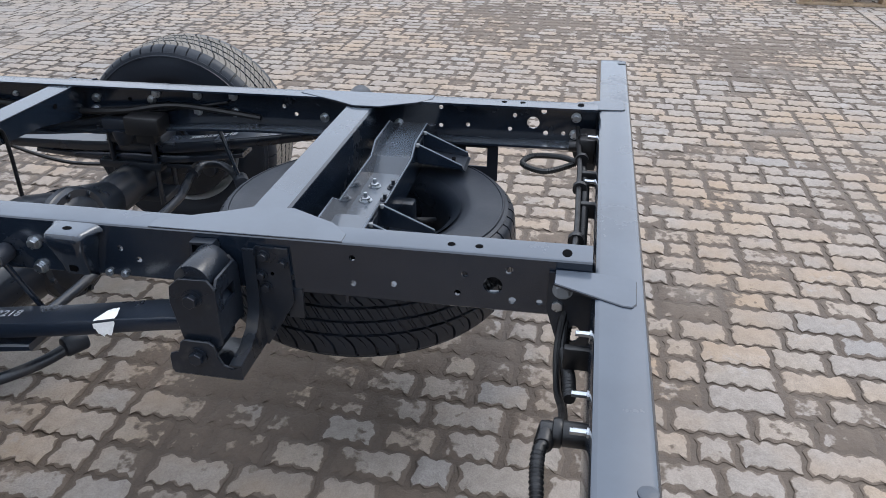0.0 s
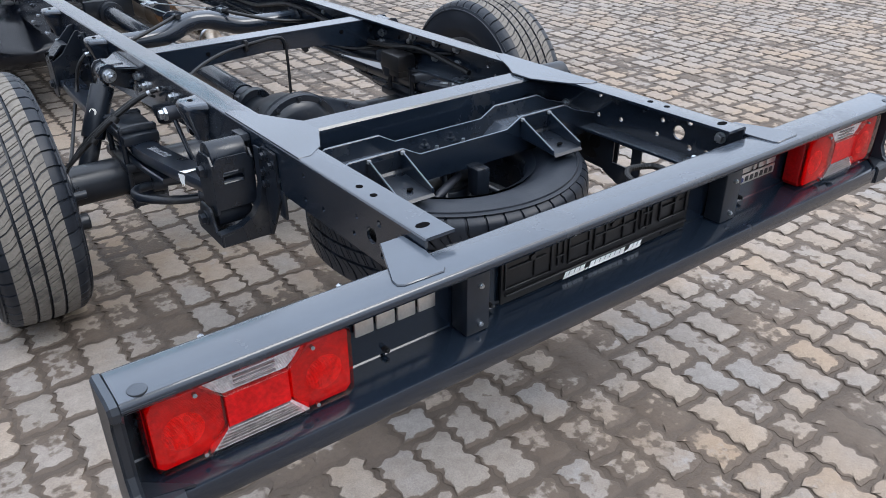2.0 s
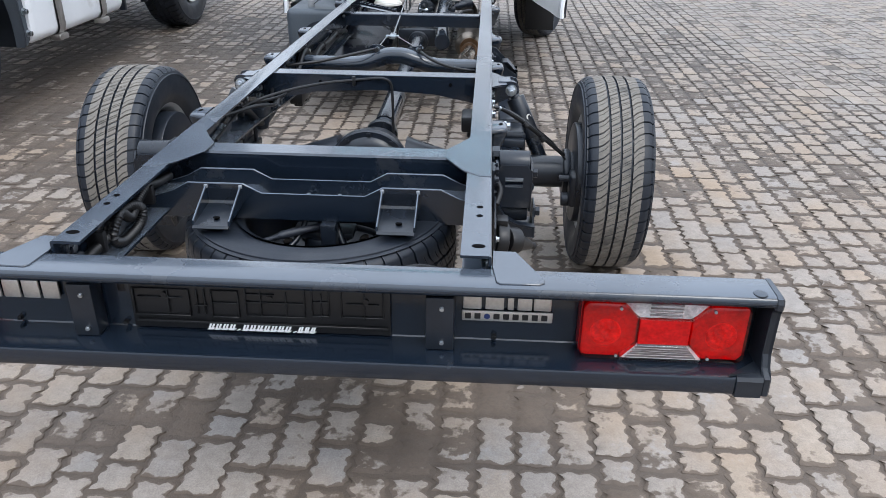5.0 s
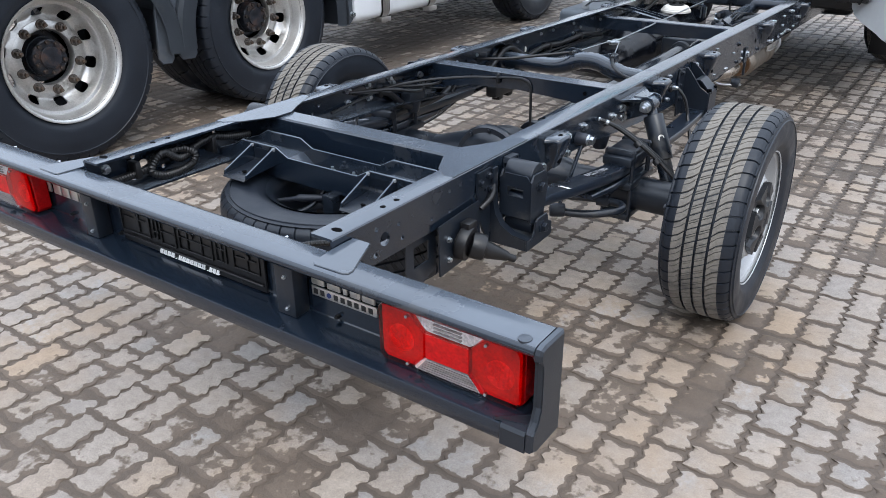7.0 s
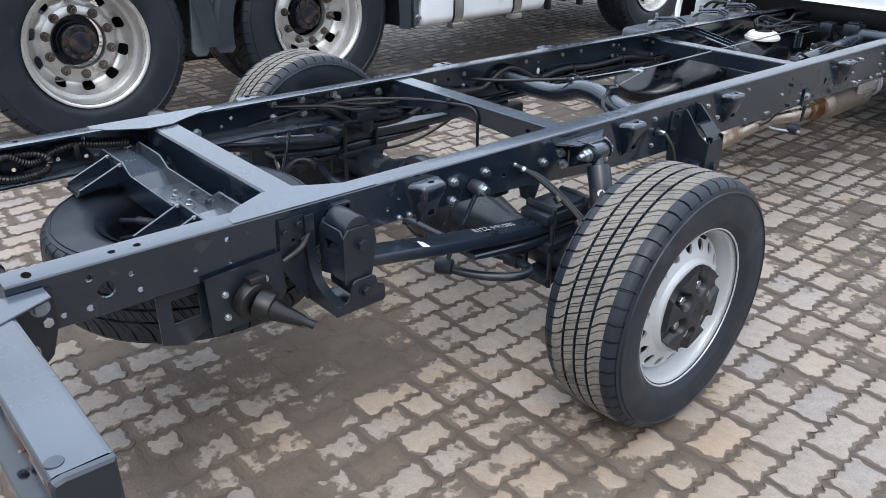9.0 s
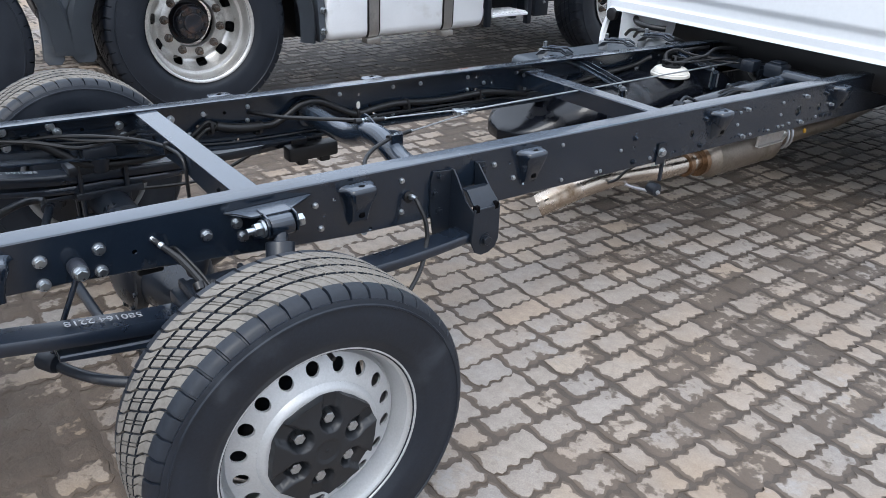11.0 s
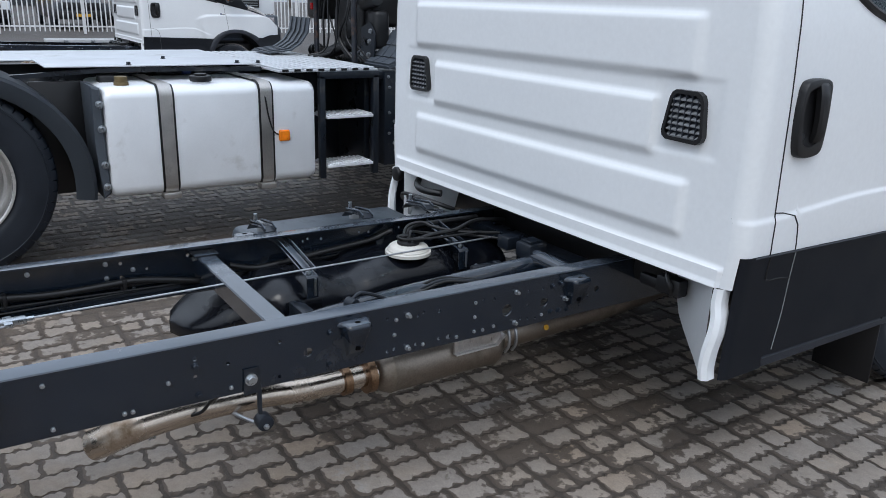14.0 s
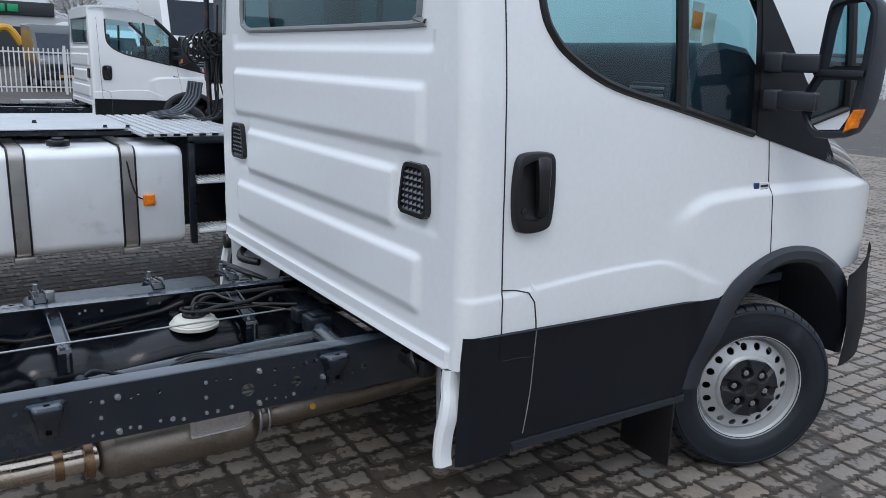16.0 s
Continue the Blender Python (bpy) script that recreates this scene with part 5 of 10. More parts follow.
# ---- rear bumper ----
bumper = sub("rear_bumper", (0, -1.3, 0.57), van)
BW = 0.938
bm = bmesh.new()
sheet(bm, [(-1.312, 0.657), (-1.3165, 0.658), (-1.3190, 0.6615), (-1.3186, 0.6670), (-1.3155, 0.6704), (-1.311, 0.6715), (-1.249, 0.6715), (-1.2450, 0.6698), (-1.2435, 0.666), (-1.2435, 0.5185), (-1.2460, 0.516), (-1.330, 0.5145), (-1.3355, 0.5125), (-1.3380, 0.507), (-1.3385, 0.482), (-1.3360, 0.4765), (-1.331, 0.475), (-1.326, 0.475)], 0.004, -BW, BW, "X")
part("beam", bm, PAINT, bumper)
for s in (-1, 1):
    # moulded end cap
    bm = bmesh.new()
    outer = [(-1.242, 0.674), (-1.306, 0.676), (-1.320, 0.673), (-1.324, 0.664), (-1.324, 0.652), (-1.309, 0.640), (-1.308, 0.550), (-1.318, 0.526), (-1.341, 0.515), (-1.342, 0.478), (-1.325, 0.470), (-1.242, 0.468)]
    extrude_poly(bm, outer, min(s * 0.936, s * 0.953), max(s * 0.936, s * 0.953), "X", 0.004)
    extrude_poly(bm, [(-1.242, 0.6725), (-1.310, 0.6755), (-1.3185, 0.673), (-1.323, 0.664), (-1.320, 0.656), (-1.242, 0.668)], min(s * 0.872, s * 0.938), max(s * 0.872, s * 0.938), "X")
    extrude_poly(bm, [(-1.322, 0.519), (-1.338, 0.516), (-1.3425, 0.509), (-1.3425, 0.474), (-1.322, 0.468)], min(s * 0.890, s * 0.938), max(s * 0.890, s * 0.938), "X")
    extrude_poly(bm, [(s * 0.938, -1.322), (s * 0.875, -1.336), (s * 0.938, -1.285)], 0.5150, 0.5200, "Z")
    part("end_cap", bm, CAPGREY, bumper, "slate-grey moulded plastic end cap", smooth=False)
    bm = bmesh.new()
    cyl(bm, (s * 0.912, -1.306, 0.672), (s * 0.912, -1.306, 0.6772), 0.0125, seg=28, bevel=0.0015)
    part("cap_plug", bm, CAPGREY, bumper)
    # gusset between bumper and rail
    bm = bmesh.new()
    extrude_poly(bm, [(s * 0.432, -1.175), (s * 0.478, -1.175), (s * 0.527, -1.285), (s * 0.527, -1.299), (s * 0.517, -1.306), (s * 0.446, -1.308), (s * 0.438, -1.300), (s * 0.432, -1.24)], 0.6725, 0.6785, "Z", 0.0015)
    part("corner_gusset", bm, PAINT, bumper)
    bm = bmesh.new()
    plate(bm, [(-1.243, 0.672), (-1.165, 0.674), (-1.165, 0.60), (-1.185, 0.54), (-1.225, 0.505), (-1.243, 0.505)], [circle2(-1.215, 0.555, 0.011, 12, 1.0, 1.6)], min(s * 0.432, s * 0.437), max(s * 0.432, s * 0.437), "X")
    part("side_gusset", bm, PAINT_DARK, bumper, "", smooth=False)
    bolt(bumper, (s * 0.4375, -1.19, 0.643), "X", 0.013, s, 0.008, GREYTRIM)
    # upright rear stays beside the plate panel
    a, b = (0.337, 0.386) if s < 0 else (0.308, 0.362)
    bm = bmesh.new()
    box(bm, s * a, s * b, -1.290, -1.248, 0.517, 0.632, 0.003)
    st = part("stay", bm, PAINT_DARK, bumper)
    for z in (0.535, 0.610):
        bolt(st, (s * (a + b) / 2 + 0.004, -1.2905, z), "Y", 0.0035, -1, 0.003)
# panel for the plate with raised moulding
bm = bmesh.new()
box(bm, -0.280, 0.237, -1.253, -1.2475, 0.520, 0.640, 0.002)
part("plate_panel", bm, PLASTIC, bumper, "black moulded number-plate holder")
bm = bmesh.new()
Y0, Y1 = -1.2575, -1.253
def rib(x0, x1, z0, z1):
    box(bm, x0, x1, Y0, Y1, z0, z1, 0.0012, 1)
for x0, x1, z0, z1 in ((-0.275, -0.160, 0.550, 0.612), (-0.118, -0.062, 0.550, 0.612), (-0.050, 0.070, 0.555, 0.622), (0.082, 0.118, 0.560, 0.622), (0.140, 0.225, 0.560, 0.622)):
    w = 0.003
    rib(x0, x1, z0, z0 + w)
    rib(x0, x1, z1 - w, z1)
    rib(x0, x0 + w, z0, z1)
    rib(x1 - w, x1, z0, z1)
for x0, x1, z in ((-0.265, -0.175, 0.590), (-0.050, 0.070, 0.586), (-0.05, 0.01, 0.604), (0.150, 0.215, 0.590), (0.085, 0.118, 0.592), (-0.118, -0.062, 0.582), (-0.150, -0.125, 0.575)):
    rib(x0, x1, z, z + 0.003)
for x in (-0.205, -0.02, 0.03, 0.185, -0.147, -0.132, 0.100):
    rib(x, x + 0.003, 0.556, 0.612)
for x in (-0.21, 0.0, 0.19):
    cyl(bm, (x, Y1, 0.598), (x, Y0 - 0.001, 0.598), 0.006, seg=12)
box(bm, -0.272, 0.232, Y0 - 0.002, Y1, 0.536, 0.541, 0.0012, 1)
part("panel_moulding", bm, PLASTIC, bumper)
# web address: slanted white bars, one for each group of characters
bm = bmesh.new()
def slant(x0, x1, z0, z1, k=0.006, y0=-1.2595, y1=-1.2580):
    extrude_poly(bm, [(x0, z0), (x1, z0), (x1 + k, z1), (x0 + k, z1)], y0, y1, "Y")
for x0, x1 in ((-0.131, -0.075), (-0.062, 0.037), (0.049, 0.086)):
    n = int(round((x1 - x0) / 0.0142))
    for i in range(n):
        a = lerp(x0, x1, i / n)
        b = lerp(x0, x1, (i + 1) / n) - 0.0025
        slant(a, b, 0.523, 0.527)
        slant(a + 0.0015, a + 0.0055, 0.523, 0.537)
        slant(b - 0.004, b, 0.523, 0.537)
slant(-0.072, -0.068, 0.523, 0.5265)
slant(0.041, 0.045, 0.523, 0.5265)
part("lettering", bm, WHITEMARK, bumper, "row of slanted white bars")
# maker's badge: five chrome blocks
bm = bmesh.new()
for i in range(5):
    a = -0.606 + i * 0.040 - (0.012 if i == 0 else 0)
    w = 0.014 if i == 0 else 0.035
    if i == 0:
        a += 0.012
    else:
        a -= 0.012
    box(bm, a, a + w, -1.2535, -1.2475, 0.576, 0.616, 0.0025, 2)
part("badge", bm, CHROME, bumper, "chrome badge of five blocks")
bm = bmesh.new()
for i, w in enumerate((0.036, 0.036, 0.012, 0.028, 0.034)):
    a = 0.378 + (0.0, 0.043, 0.086, 0.105, 0.136)[i]
    box(bm, a, a + w, -1.2535, -1.2475, 0.590, 0.626, 0.002, 2)
part("badge", bm, CHROME, bumper, "chrome model badge")
bm = bmesh.new()
box(bm, 0.376, 0.552, -1.2525, -1.2475, 0.563, 0.586, 0.002, 2)
part("badge_strip", bm, CHROME, bumper, "chrome badge strip")
for i in range(9):
    if i == 2:
        continue
    bm = bmesh.new()
    box(bm, 0.382 + i * 0.0185, 0.382 + i * 0.0185 + 0.012, -1.2535, -1.2515, 0.568, 0.581, 0.001, 1)
    part("badge_bar", bm, PLASTIC, bumper)
bm = bmesh.new()
cyl(bm, (0.425, -1.2535, 0.5745), (0.425, -1.2515, 0.5745), 0.0065, seg=6)
part("badge_dot", bm, BLUEMARK, bumper)
# small studs and chips on the bumper shelf
for x in (-0.52, -0.30, 0.16, 0.44, 0.72):
    bolt(bumper, (x, -1.2480, 0.527), "Y", 0.004, -1, 0.004, PLASTIC)
for s in (-1, 1):
    bolt(bumper, (s * 0.70, -1.318, 0.5155), "Z", 0.006, 1, 0.003, PAINT)
for i, x in enumerate((-0.80, -0.70, -0.58, 0.05, 0.28)):
    bolt(bumper, (x, -1.240, 0.655 - 0.02 * (i % 2)), "Y", 0.005, 1, 0.022)

# tail lamps
for s in (-1, 1):
    x0, x1 = (-0.912, -0.612) if s < 0 else (0.600, 0.908)
    lamp = sub("tail_lamp", ((x0 + x1) / 2, -1.3, 0.58), van)
    zb, ztop = 0.522, 0.648
    bm = bmesh.new()
    extrude_poly(bm, [(x0 + 0.008, zb), (x1 - 0.008, zb), (x1, zb + 0.010), (x1, ztop - 0.010), (x1 - 0.008, ztop), (x0 + 0.008, ztop), (x0, ztop - 0.010), (x0, zb + 0.010)], -1.290, -1.250, "Y", 0.002)
    part("housing", bm, RED, lamp, "red plastic lamp housing")
    c = (x0 + x1) / 2
    for side in (-1, 1):
        e = c + side * (x1 - x0) / 2
        inner = c + side * 0.048
        pts = [(e - side * 0.001, zb + 0.012), (e - side * 0.001, ztop - 0.012), (e - side * 0.010, ztop - 0.002), (c + side * 0.078, ztop - 0.002), (inner, ztop - 0.036), (inner, zb + 0.036), (c + side * 0.078, zb + 0.002), (e - side * 0.010, zb + 0.002)]
        if side < 0:
            pts = pts[::-1]
        mid = ((e + inner) / 2 - side * 0.004, (zb + ztop) / 2)
        bm = bmesh.new()
        extrude_poly(bm, [(lerp(p[0], mid[0], 0.04), lerp(p[1], mid[1], 0.04)) for p in pts], -1.2965, -1.2945, "Y")
        part("reflector_plate", bm, REDBRIGHT, lamp, "ribbed red plate round the reflector", smooth=False)
        # domed disc in paler red paints the bright spot behind the lens
        bm = bmesh.new()
        rr = [[bm.verts.new((mid[0] + side * 0.010 + r * math.cos(2 * math.pi * k / 28), y, mid[1] - 0.008 + r * math.sin(2 * math.pi * k / 28))) for k in range(28)] for r, y in ((0.031, -1.2960), (0.026, -1.2975), (0.018, -1.2987), (0.008, -1.2992))]
        for ra, rb in zip(rr, rr[1:]):
            for k in range(28):
                bm.faces.new((ra[k], ra[(k + 1) % 28], rb[(k + 1) % 28], rb[k]))
        bm.faces.new(rr[-1])
        part("reflector_dish", bm, RED_SPOT, lamp, "paler ribbed disc for the reflector's bright spot")
        bm = bmesh.new()
        rings = []
        for y, k in ((-1.290, 0.0), (-1.3035, 0.005), (-1.3070, 0.03), (-1.3090, 0.10), (-1.3110, 0.40), (-1.3120, 0.75)):
            rings.append([bm.verts.new((lerp(p[0], mid[0], k), y, lerp(p[1], mid[1], k))) for p in pts])
        for a, b in zip(rings, rings[1:]):
            for i in range(8):
                j = (i + 1) % 8
                bm.faces.new((a[i], a[j], b[j], b[i]))
        bm.faces.new(rings[-1])
        shell = part("side_lens", bm, REDSHELL, lamp, "clear red lens shell")
        shell.visible_shadow = False
    bm = bmesh.new()
    extrude_poly(bm, [(c - 0.047, zb + 0.036), (c + 0.047, zb + 0.036), (c + 0.047, ztop - 0.036), (c - 0.047, ztop - 0.036)], -1.3045, -1.290, "Y", 0.001)
    part("reflector", bm, REDBRIGHT, lamp, "red prismatic reflector")
    for zz, sg in ((ztop, -1), (zb, 1)):
        outl = [(c - 0.077, zz), (c + 0.077, zz), (c + 0.077, zz + sg * 0.012), (c + 0.047, zz + sg * 0.036), (c - 0.047, zz + sg * 0.036), (c - 0.077, zz + sg * 0.012)]
        bm = bmesh.new()
        extrude_poly(bm, [(lerp(x, c, 0.02), lerp(z, zz + sg * 0.017, 0.06)) for x, z in outl], -1.298, -1.290, "Y")
        part("lens_back", bm, REFLECT, lamp, "silver ribbed plate behind the clear lens", smooth=False)
        for k in range(4 if sg < 0 else 6):
            bm = bmesh.new()
            zr = zz + sg * (0.006 + (0.0075 if sg < 0 else 0.005) * k)
            wr = 0.030 if sg < 0 else 0.066 - 0.004 * k
            box(bm, c - wr, c + wr, -1.3030, -1.2975, zr - 0.0009, zr + 0.0009, 0)
            part("lens_rib", bm, CLEAR, lamp)
        bm = bmesh.new()
        extrude_poly(bm, outl, -1.3080, -1.2905, "Y", 0.0015)
        shell = part("clear_lens", bm, CLEARSHELL, lamp, "clear ribbed lens")
        shell.visible_shadow = False
    for xx, zz in ((c - 0.085, ztop - 0.012), (c + 0.085, ztop - 0.012), (c - 0.085, zb + 0.012), (c + 0.085, zb + 0.012)):
        bolt(lamp, (xx, -1.3080, zz), "Y", 0.0022, -1, 0.0012, GREYTRIM)

# ---- wiring, hoses and small fittings of the rear ----
tube("wiring_hose", [(-0.64, -1.215, 0.575), (-0.58, -1.212, 0.57), (-0.50, -1.205, 0.545), (-0.44, -1.20, 0.545), (-0.30, -1.215, 0.60), (-0.05, -1.218, 0.615), (0.12, -1.215, 0.61), (0.24, -1.205, 0.60)], 0.011, HOSE, van, "black corrugated wiring hose", 10, 6, 0.007)
tube("wiring_hose", [(0.24, -1.205, 0.60), (0.30, -1.15, 0.59), (0.33, -1.08, 0.575), (0.27, -1.06, 0.575), (0.22, -1.12, 0.58), (0.26, -1.19, 0.59)], 0.008, HOSE, van, "", 8, 6, 0.006)
tube("wiring_hose", [(-0.765, -1.186, 0.600), (-0.79, -1.178, 0.600), (-0.84, -1.180, 0.592), (-0.89, -1.188, 0.570), (-0.925, -1.205, 0.530), (-0.925, -1.225, 0.50)], 0.0105, HOSE, van, "", 10, 6, 0.006)
bm = bmesh.new()
cyl(bm, (-0.745, -1.245, 0.60), (-0.745, -1.205, 0.60), 0.018, seg=20, bevel=0.003)
cyl(bm, (-0.745, -1.208, 0.60), (-0.745, -1.194, 0.60), 0.021, seg=20, bevel=0.003)
cyl(bm, (-0.745, -1.20, 0.60), (-0.745, -1.176, 0.60), 0.015, seg=18, bevel=0.003)
cyl(bm, (-0.735, -1.188, 0.60), (-0.775, -1.183, 0.60), 0.0135, seg=18, bevel=0.003)
part("plug_connector", bm, PLASTIC, van)
for x in (-0.56, -0.30, -0.05, 0.12):
    bm = bmesh.new()
    box(bm, x - 0.008, x + 0.008, -1.245, -1.20, 0.575 + 0.02 * (x > -0.4), 0.615 + 0.015 * (x > -0.4), 0.003)
    part("hose_clip", bm, PLASTIC, van)
tube("bumper_cable", [(-0.43, -1.196, 0.600), (-0.47, -1.190, 0.545), (-0.55, -1.196, 0.520), (-0.63, -1.206, 0.545), (-0.72, -1.205, 0.590)], 0.0065, HOSE, van, "", 8, 6)
tube("bumper_cable", [(-0.43, -1.200, 0.585), (-0.50, -1.200, 0.520), (-0.60, -1.212, 0.505), (-0.70, -1.212, 0.560), (-0.745, -1.200, 0.595)], 0.0055, HOSE, van, "", 8, 6)
tube("bumper_cable", [(-0.36, -1.200, 0.640), (-0.20, -1.206, 0.632), (0.0, -1.204, 0.628), (0.14, -1.202, 0.632), (0.30, -1.196, 0.622), (0.41, -1.190, 0.632)], 0.006, HOSE, van, "", 8, 6)
for x in (-0.22, 0.03, 0.20, 0.34):
    bm = bmesh.new()
    cyl(bm, (x - 0.007, -1.206, 0.626), (x + 0.007, -1.206, 0.626), 0.016, seg=14)
    part("cable_tie", bm, PLASTIC, van)
bm = bmesh.new()
box(bm, 0.300, 0.392, -1.238, -1.196, 0.575, 0.640, 0.006)
cyl(bm, (0.33, -1.196, 0.61), (0.33, -1.170, 0.61), 0.014, seg=14, bevel=0.002)
part("junction_box", bm, PLASTIC, van)
# coiled spare length of hose inside the left rail
tube("wiring_hose", [(-0.402, -1.20, 0.625), (-0.400, -1.08, 0.628), (-0.398, -1.04, 0.655), (-0.392, -0.96, 0.655), (-0.385, -0.925, 0.630), (-0.385, -0.95, 0.602), (-0.388, -1.03, 0.598), (-0.390, -1.07, 0.625), (-0.385, -1.03, 0.665), (-0.392, -0.97, 0.63), (-0.398, -0.90, 0.650), (-0.402, -0.84, 0.655), (-0.405, -0.78, 0.64), (-0.405, -0.70, 0.628)], 0.012, HOSE, van, "coiled black corrugated hose", 10, 6, 0.007)
for y in (-1.11, -0.85):
    bm = bmesh.new()
    box(bm, -0.424, -0.385, y - 0.008, y + 0.008, 0.612, 0.66, 0.003)
    part("hose_clip", bm, PLASTIC, van)
# towing socket on its plate
sock = sub("towing_socket", (0.46, -0.78, 0.52), van)
bm = bmesh.new()
plate(bm, [(-0.885, 0.592), (-0.705, 0.60), (-0.70, 0.50), (-0.735, 0.462), (-0.880, 0.455)], [circle2(-0.80, 0.525, 0.02, 14)], 0.440, 0.444, "X")
part("plate", bm, PAINT_DARK, sock, "", smooth=False)
bm = bmesh.new()
cyl(bm, (0.442, -0.79, 0.520), (0.472, -0.785, 0.515), 0.046, seg=28, bevel=0.006)
cyl(bm, (0.47, -0.785, 0.515), (0.50, -0.765, 0.505), 0.034, seg=24, bevel=0.004)
cyl(bm, (0.49, -0.775, 0.508), (0.535, -0.715, 0.470), 0.027, 0.013, seg=20)
cyl(bm, (0.535, -0.715, 0.470), (0.548, -0.698, 0.459), 0.010, seg=14)
box(bm, 0.446, 0.475, -0.80, -0.76, 0.555, 0.575, 0.004)
part("socket_body", bm, PLASTIC, sock)
for y, z in ((-0.845, 0.545), (-0.845, 0.49), (-0.75, 0.49), (-0.75, 0.55)):
    bolt(sock, (0.4445, y, z), "X", 0.006, 1, 0.006)
tube("socket_cable", [(0.445, -0.70, 0.575), (0.455, -0.66, 0.60), (0.44, -0.63, 0.62)], 0.008, HOSE, van)
bm = bmesh.new()
plate(bm, [(-0.98, 0.580), (-0.86, 0.580), (-0.86, 0.47), (-0.93, 0.44), (-0.98, 0.46)], [[(-0.95, 0.50), (-0.89, 0.50), (-0.89, 0.555), (-0.95, 0.555)]], 0.412, 0.416, "X")
part("hanger_plate", bm, PAINT_DARK, van, "", smooth=False)
bm = bmesh.new()
box(bm, -0.432, -0.426, -0.72, -0.69, 0.52, 0.585, 0.001)
part("hanger_tab", bm, PAINT_DARK, van)

# brake hoses and cables over the axle
tube("brake_cable", [(-0.41, -0.32, 0.596), (-0.41, -0.123, 0.612), (-0.41, -0.048, 0.620), (-0.36, 0.03, 0.632), (-0.28, 0.12, 0.641), (-0.18, 0.20, 0.646), (-0.10, 0.243, 0.646), (-0.03, 0.247, 0.653), (0.03, 0.247, 0.657), (0.060, 0.25, 0.638), (0.066, 0.25, 0.58), (0.066, 0.25, 0.46), (0.06, 0.24, 0.39)], 0.0052, HOSE, van, "thin black brake line", 8, 7)
for y0, x0, z0, wx, wy in ((-0.048, -0.413, 0.612, 0.011, 0.009), (0.249, -0.075, 0.648, 0.006, 0.007)):
    bm = bmesh.new()
    box(bm, x0 - wx, x0 + wx, y0 - wy, y0 + wy, z0 - 0.022, z0 + 0.014, 0.003)
    part("cable_clip", bm, PLASTIC, van)
for s in (-1, 1):
    tube("brake_hose", [(s * 0.436, 0.040, 0.622), (s * 0.462, 0.052, 0.612), (s * 0.500, 0.078, 0.586), (s * 0.560, 0.104, 0.540), (s * 0.620, 0.120, 0.490), (s * 0.700, 0.120, 0.425)], [0.0065, 0.0065, 0.0080, 0.0080, 0.0080, 0.0065], HOSE, van, "", 8, 6)
    tube("brake_wire", [(s * 0.436, 0.075, 0.592), (s * 0.462, 0.078, 0.602), (s * 0.500, 0.088, 0.590), (s * 0.560, 0.112, 0.546), (s * 0.650, 0.130, 0.474), (s * 0.705, 0.120, 0.41)], 0.0040, HOSE, van, "", 8, 6)
    for t in (0.28, 0.62):
        bm = bmesh.new()
        q = Vector((s * lerp(0.50, 0.69, t), lerp(0.080, 0.121, t), lerp(0.588, 0.433, t)))
        cyl(bm, q - Vector((s * 0.006, 0, -0.006)), q + Vector((s * 0.006, 0, -0.006)), 0.0125, seg=14)
        part("hose_tie", bm, PLASTIC, van)
    bm = bmesh.new()
    cyl(bm, (s * 0.432, 0.038, 0.624), (s * 0.454, 0.048, 0.616), 0.0062, seg=6)
    cyl(bm, (s * 0.454, 0.048, 0.616), (s * 0.461, 0.052, 0.612), 0.0078, seg=14)
    part("hose_fitting", bm, ZINC, van)
    tube("handbrake_cable", [(s * 0.432, 0.722, 0.575), (s * 0.455, 0.727, 0.577), (s * 0.475, 0.728, 0.560), (s * 0.492, 0.734, 0.530), (s * 0.502, 0.736, 0.495), (s * 0.512, 0.728, 0.462), (s * 0.55, 0.67, 0.39), (s * 0.62, 0.50, 0.31), (s * 0.70, 0.25, 0.30)], 0.0062, HOSE, van, "", 8, 6)
    bm = bmesh.new()
    cyl(bm, (s * 0.431, 0.722, 0.575), (s * 0.437, 0.722, 0.575), 0.0165, seg=20, bevel=0.002)
    part("grommet", bm, PLASTIC, van)
    bm = bmesh.new()
    cyl(bm, (s * 0.437, 0.722, 0.576), (s * 0.449, 0.726, 0.578), 0.0085, seg=6, bevel=0.001)
    cyl(bm, (s * 0.449, 0.726, 0.578), (s * 0.458, 0.728, 0.576), 0.0072, seg=12)
    part("cable_fitting", bm, ZINC, van)
    if s > 0:
        tube("rail_harness", [(0.405, -0.30, 0.60), (0.40, -0.05, 0.622), (0.385, 0.12, 0.60), (0.395, 0.35, 0.585), (0.405, 0.6, 0.60), (0.40, 0.9, 0.61), (0.41, 1.3, 0.545), (0.405, 1.8, 0.565), (0.405, 2.3, 0.57), (0.40, 3.0, 0.56)], 0.009, HOSE, van, "", 8, 6)
    tube("brake_line", [(s * 0.415, -0.2, 0.635), (s * 0.41, 0.0, 0.600), (s * 0.41, 0.2, 0.572), (s * 0.415, 0.5, 0.512), (s * 0.415, 0.9, 0.500), (s * 0.415, 1.5, 0.498), (s * 0.415, 3.0, 0.52)], 0.004, HOSE, van, "", 6, 5)
tube("brake_line", [(-0.41, -0.22, 0.645), (-0.36, -0.05, 0.628), (-0.33, 0.08, 0.598), (-0.37, 0.20, 0.60), (-0.40, 0.34, 0.615)], 0.006, HOSE, van, "", 8, 6)
tube("brake_line", [(-0.40, 0.02, 0.62), (-0.35, 0.10, 0.61), (-0.32, 0.20, 0.605), (-0.36, 0.28, 0.60)], 0.005, HOSE, van, "", 8, 6)
bm = bmesh.new()
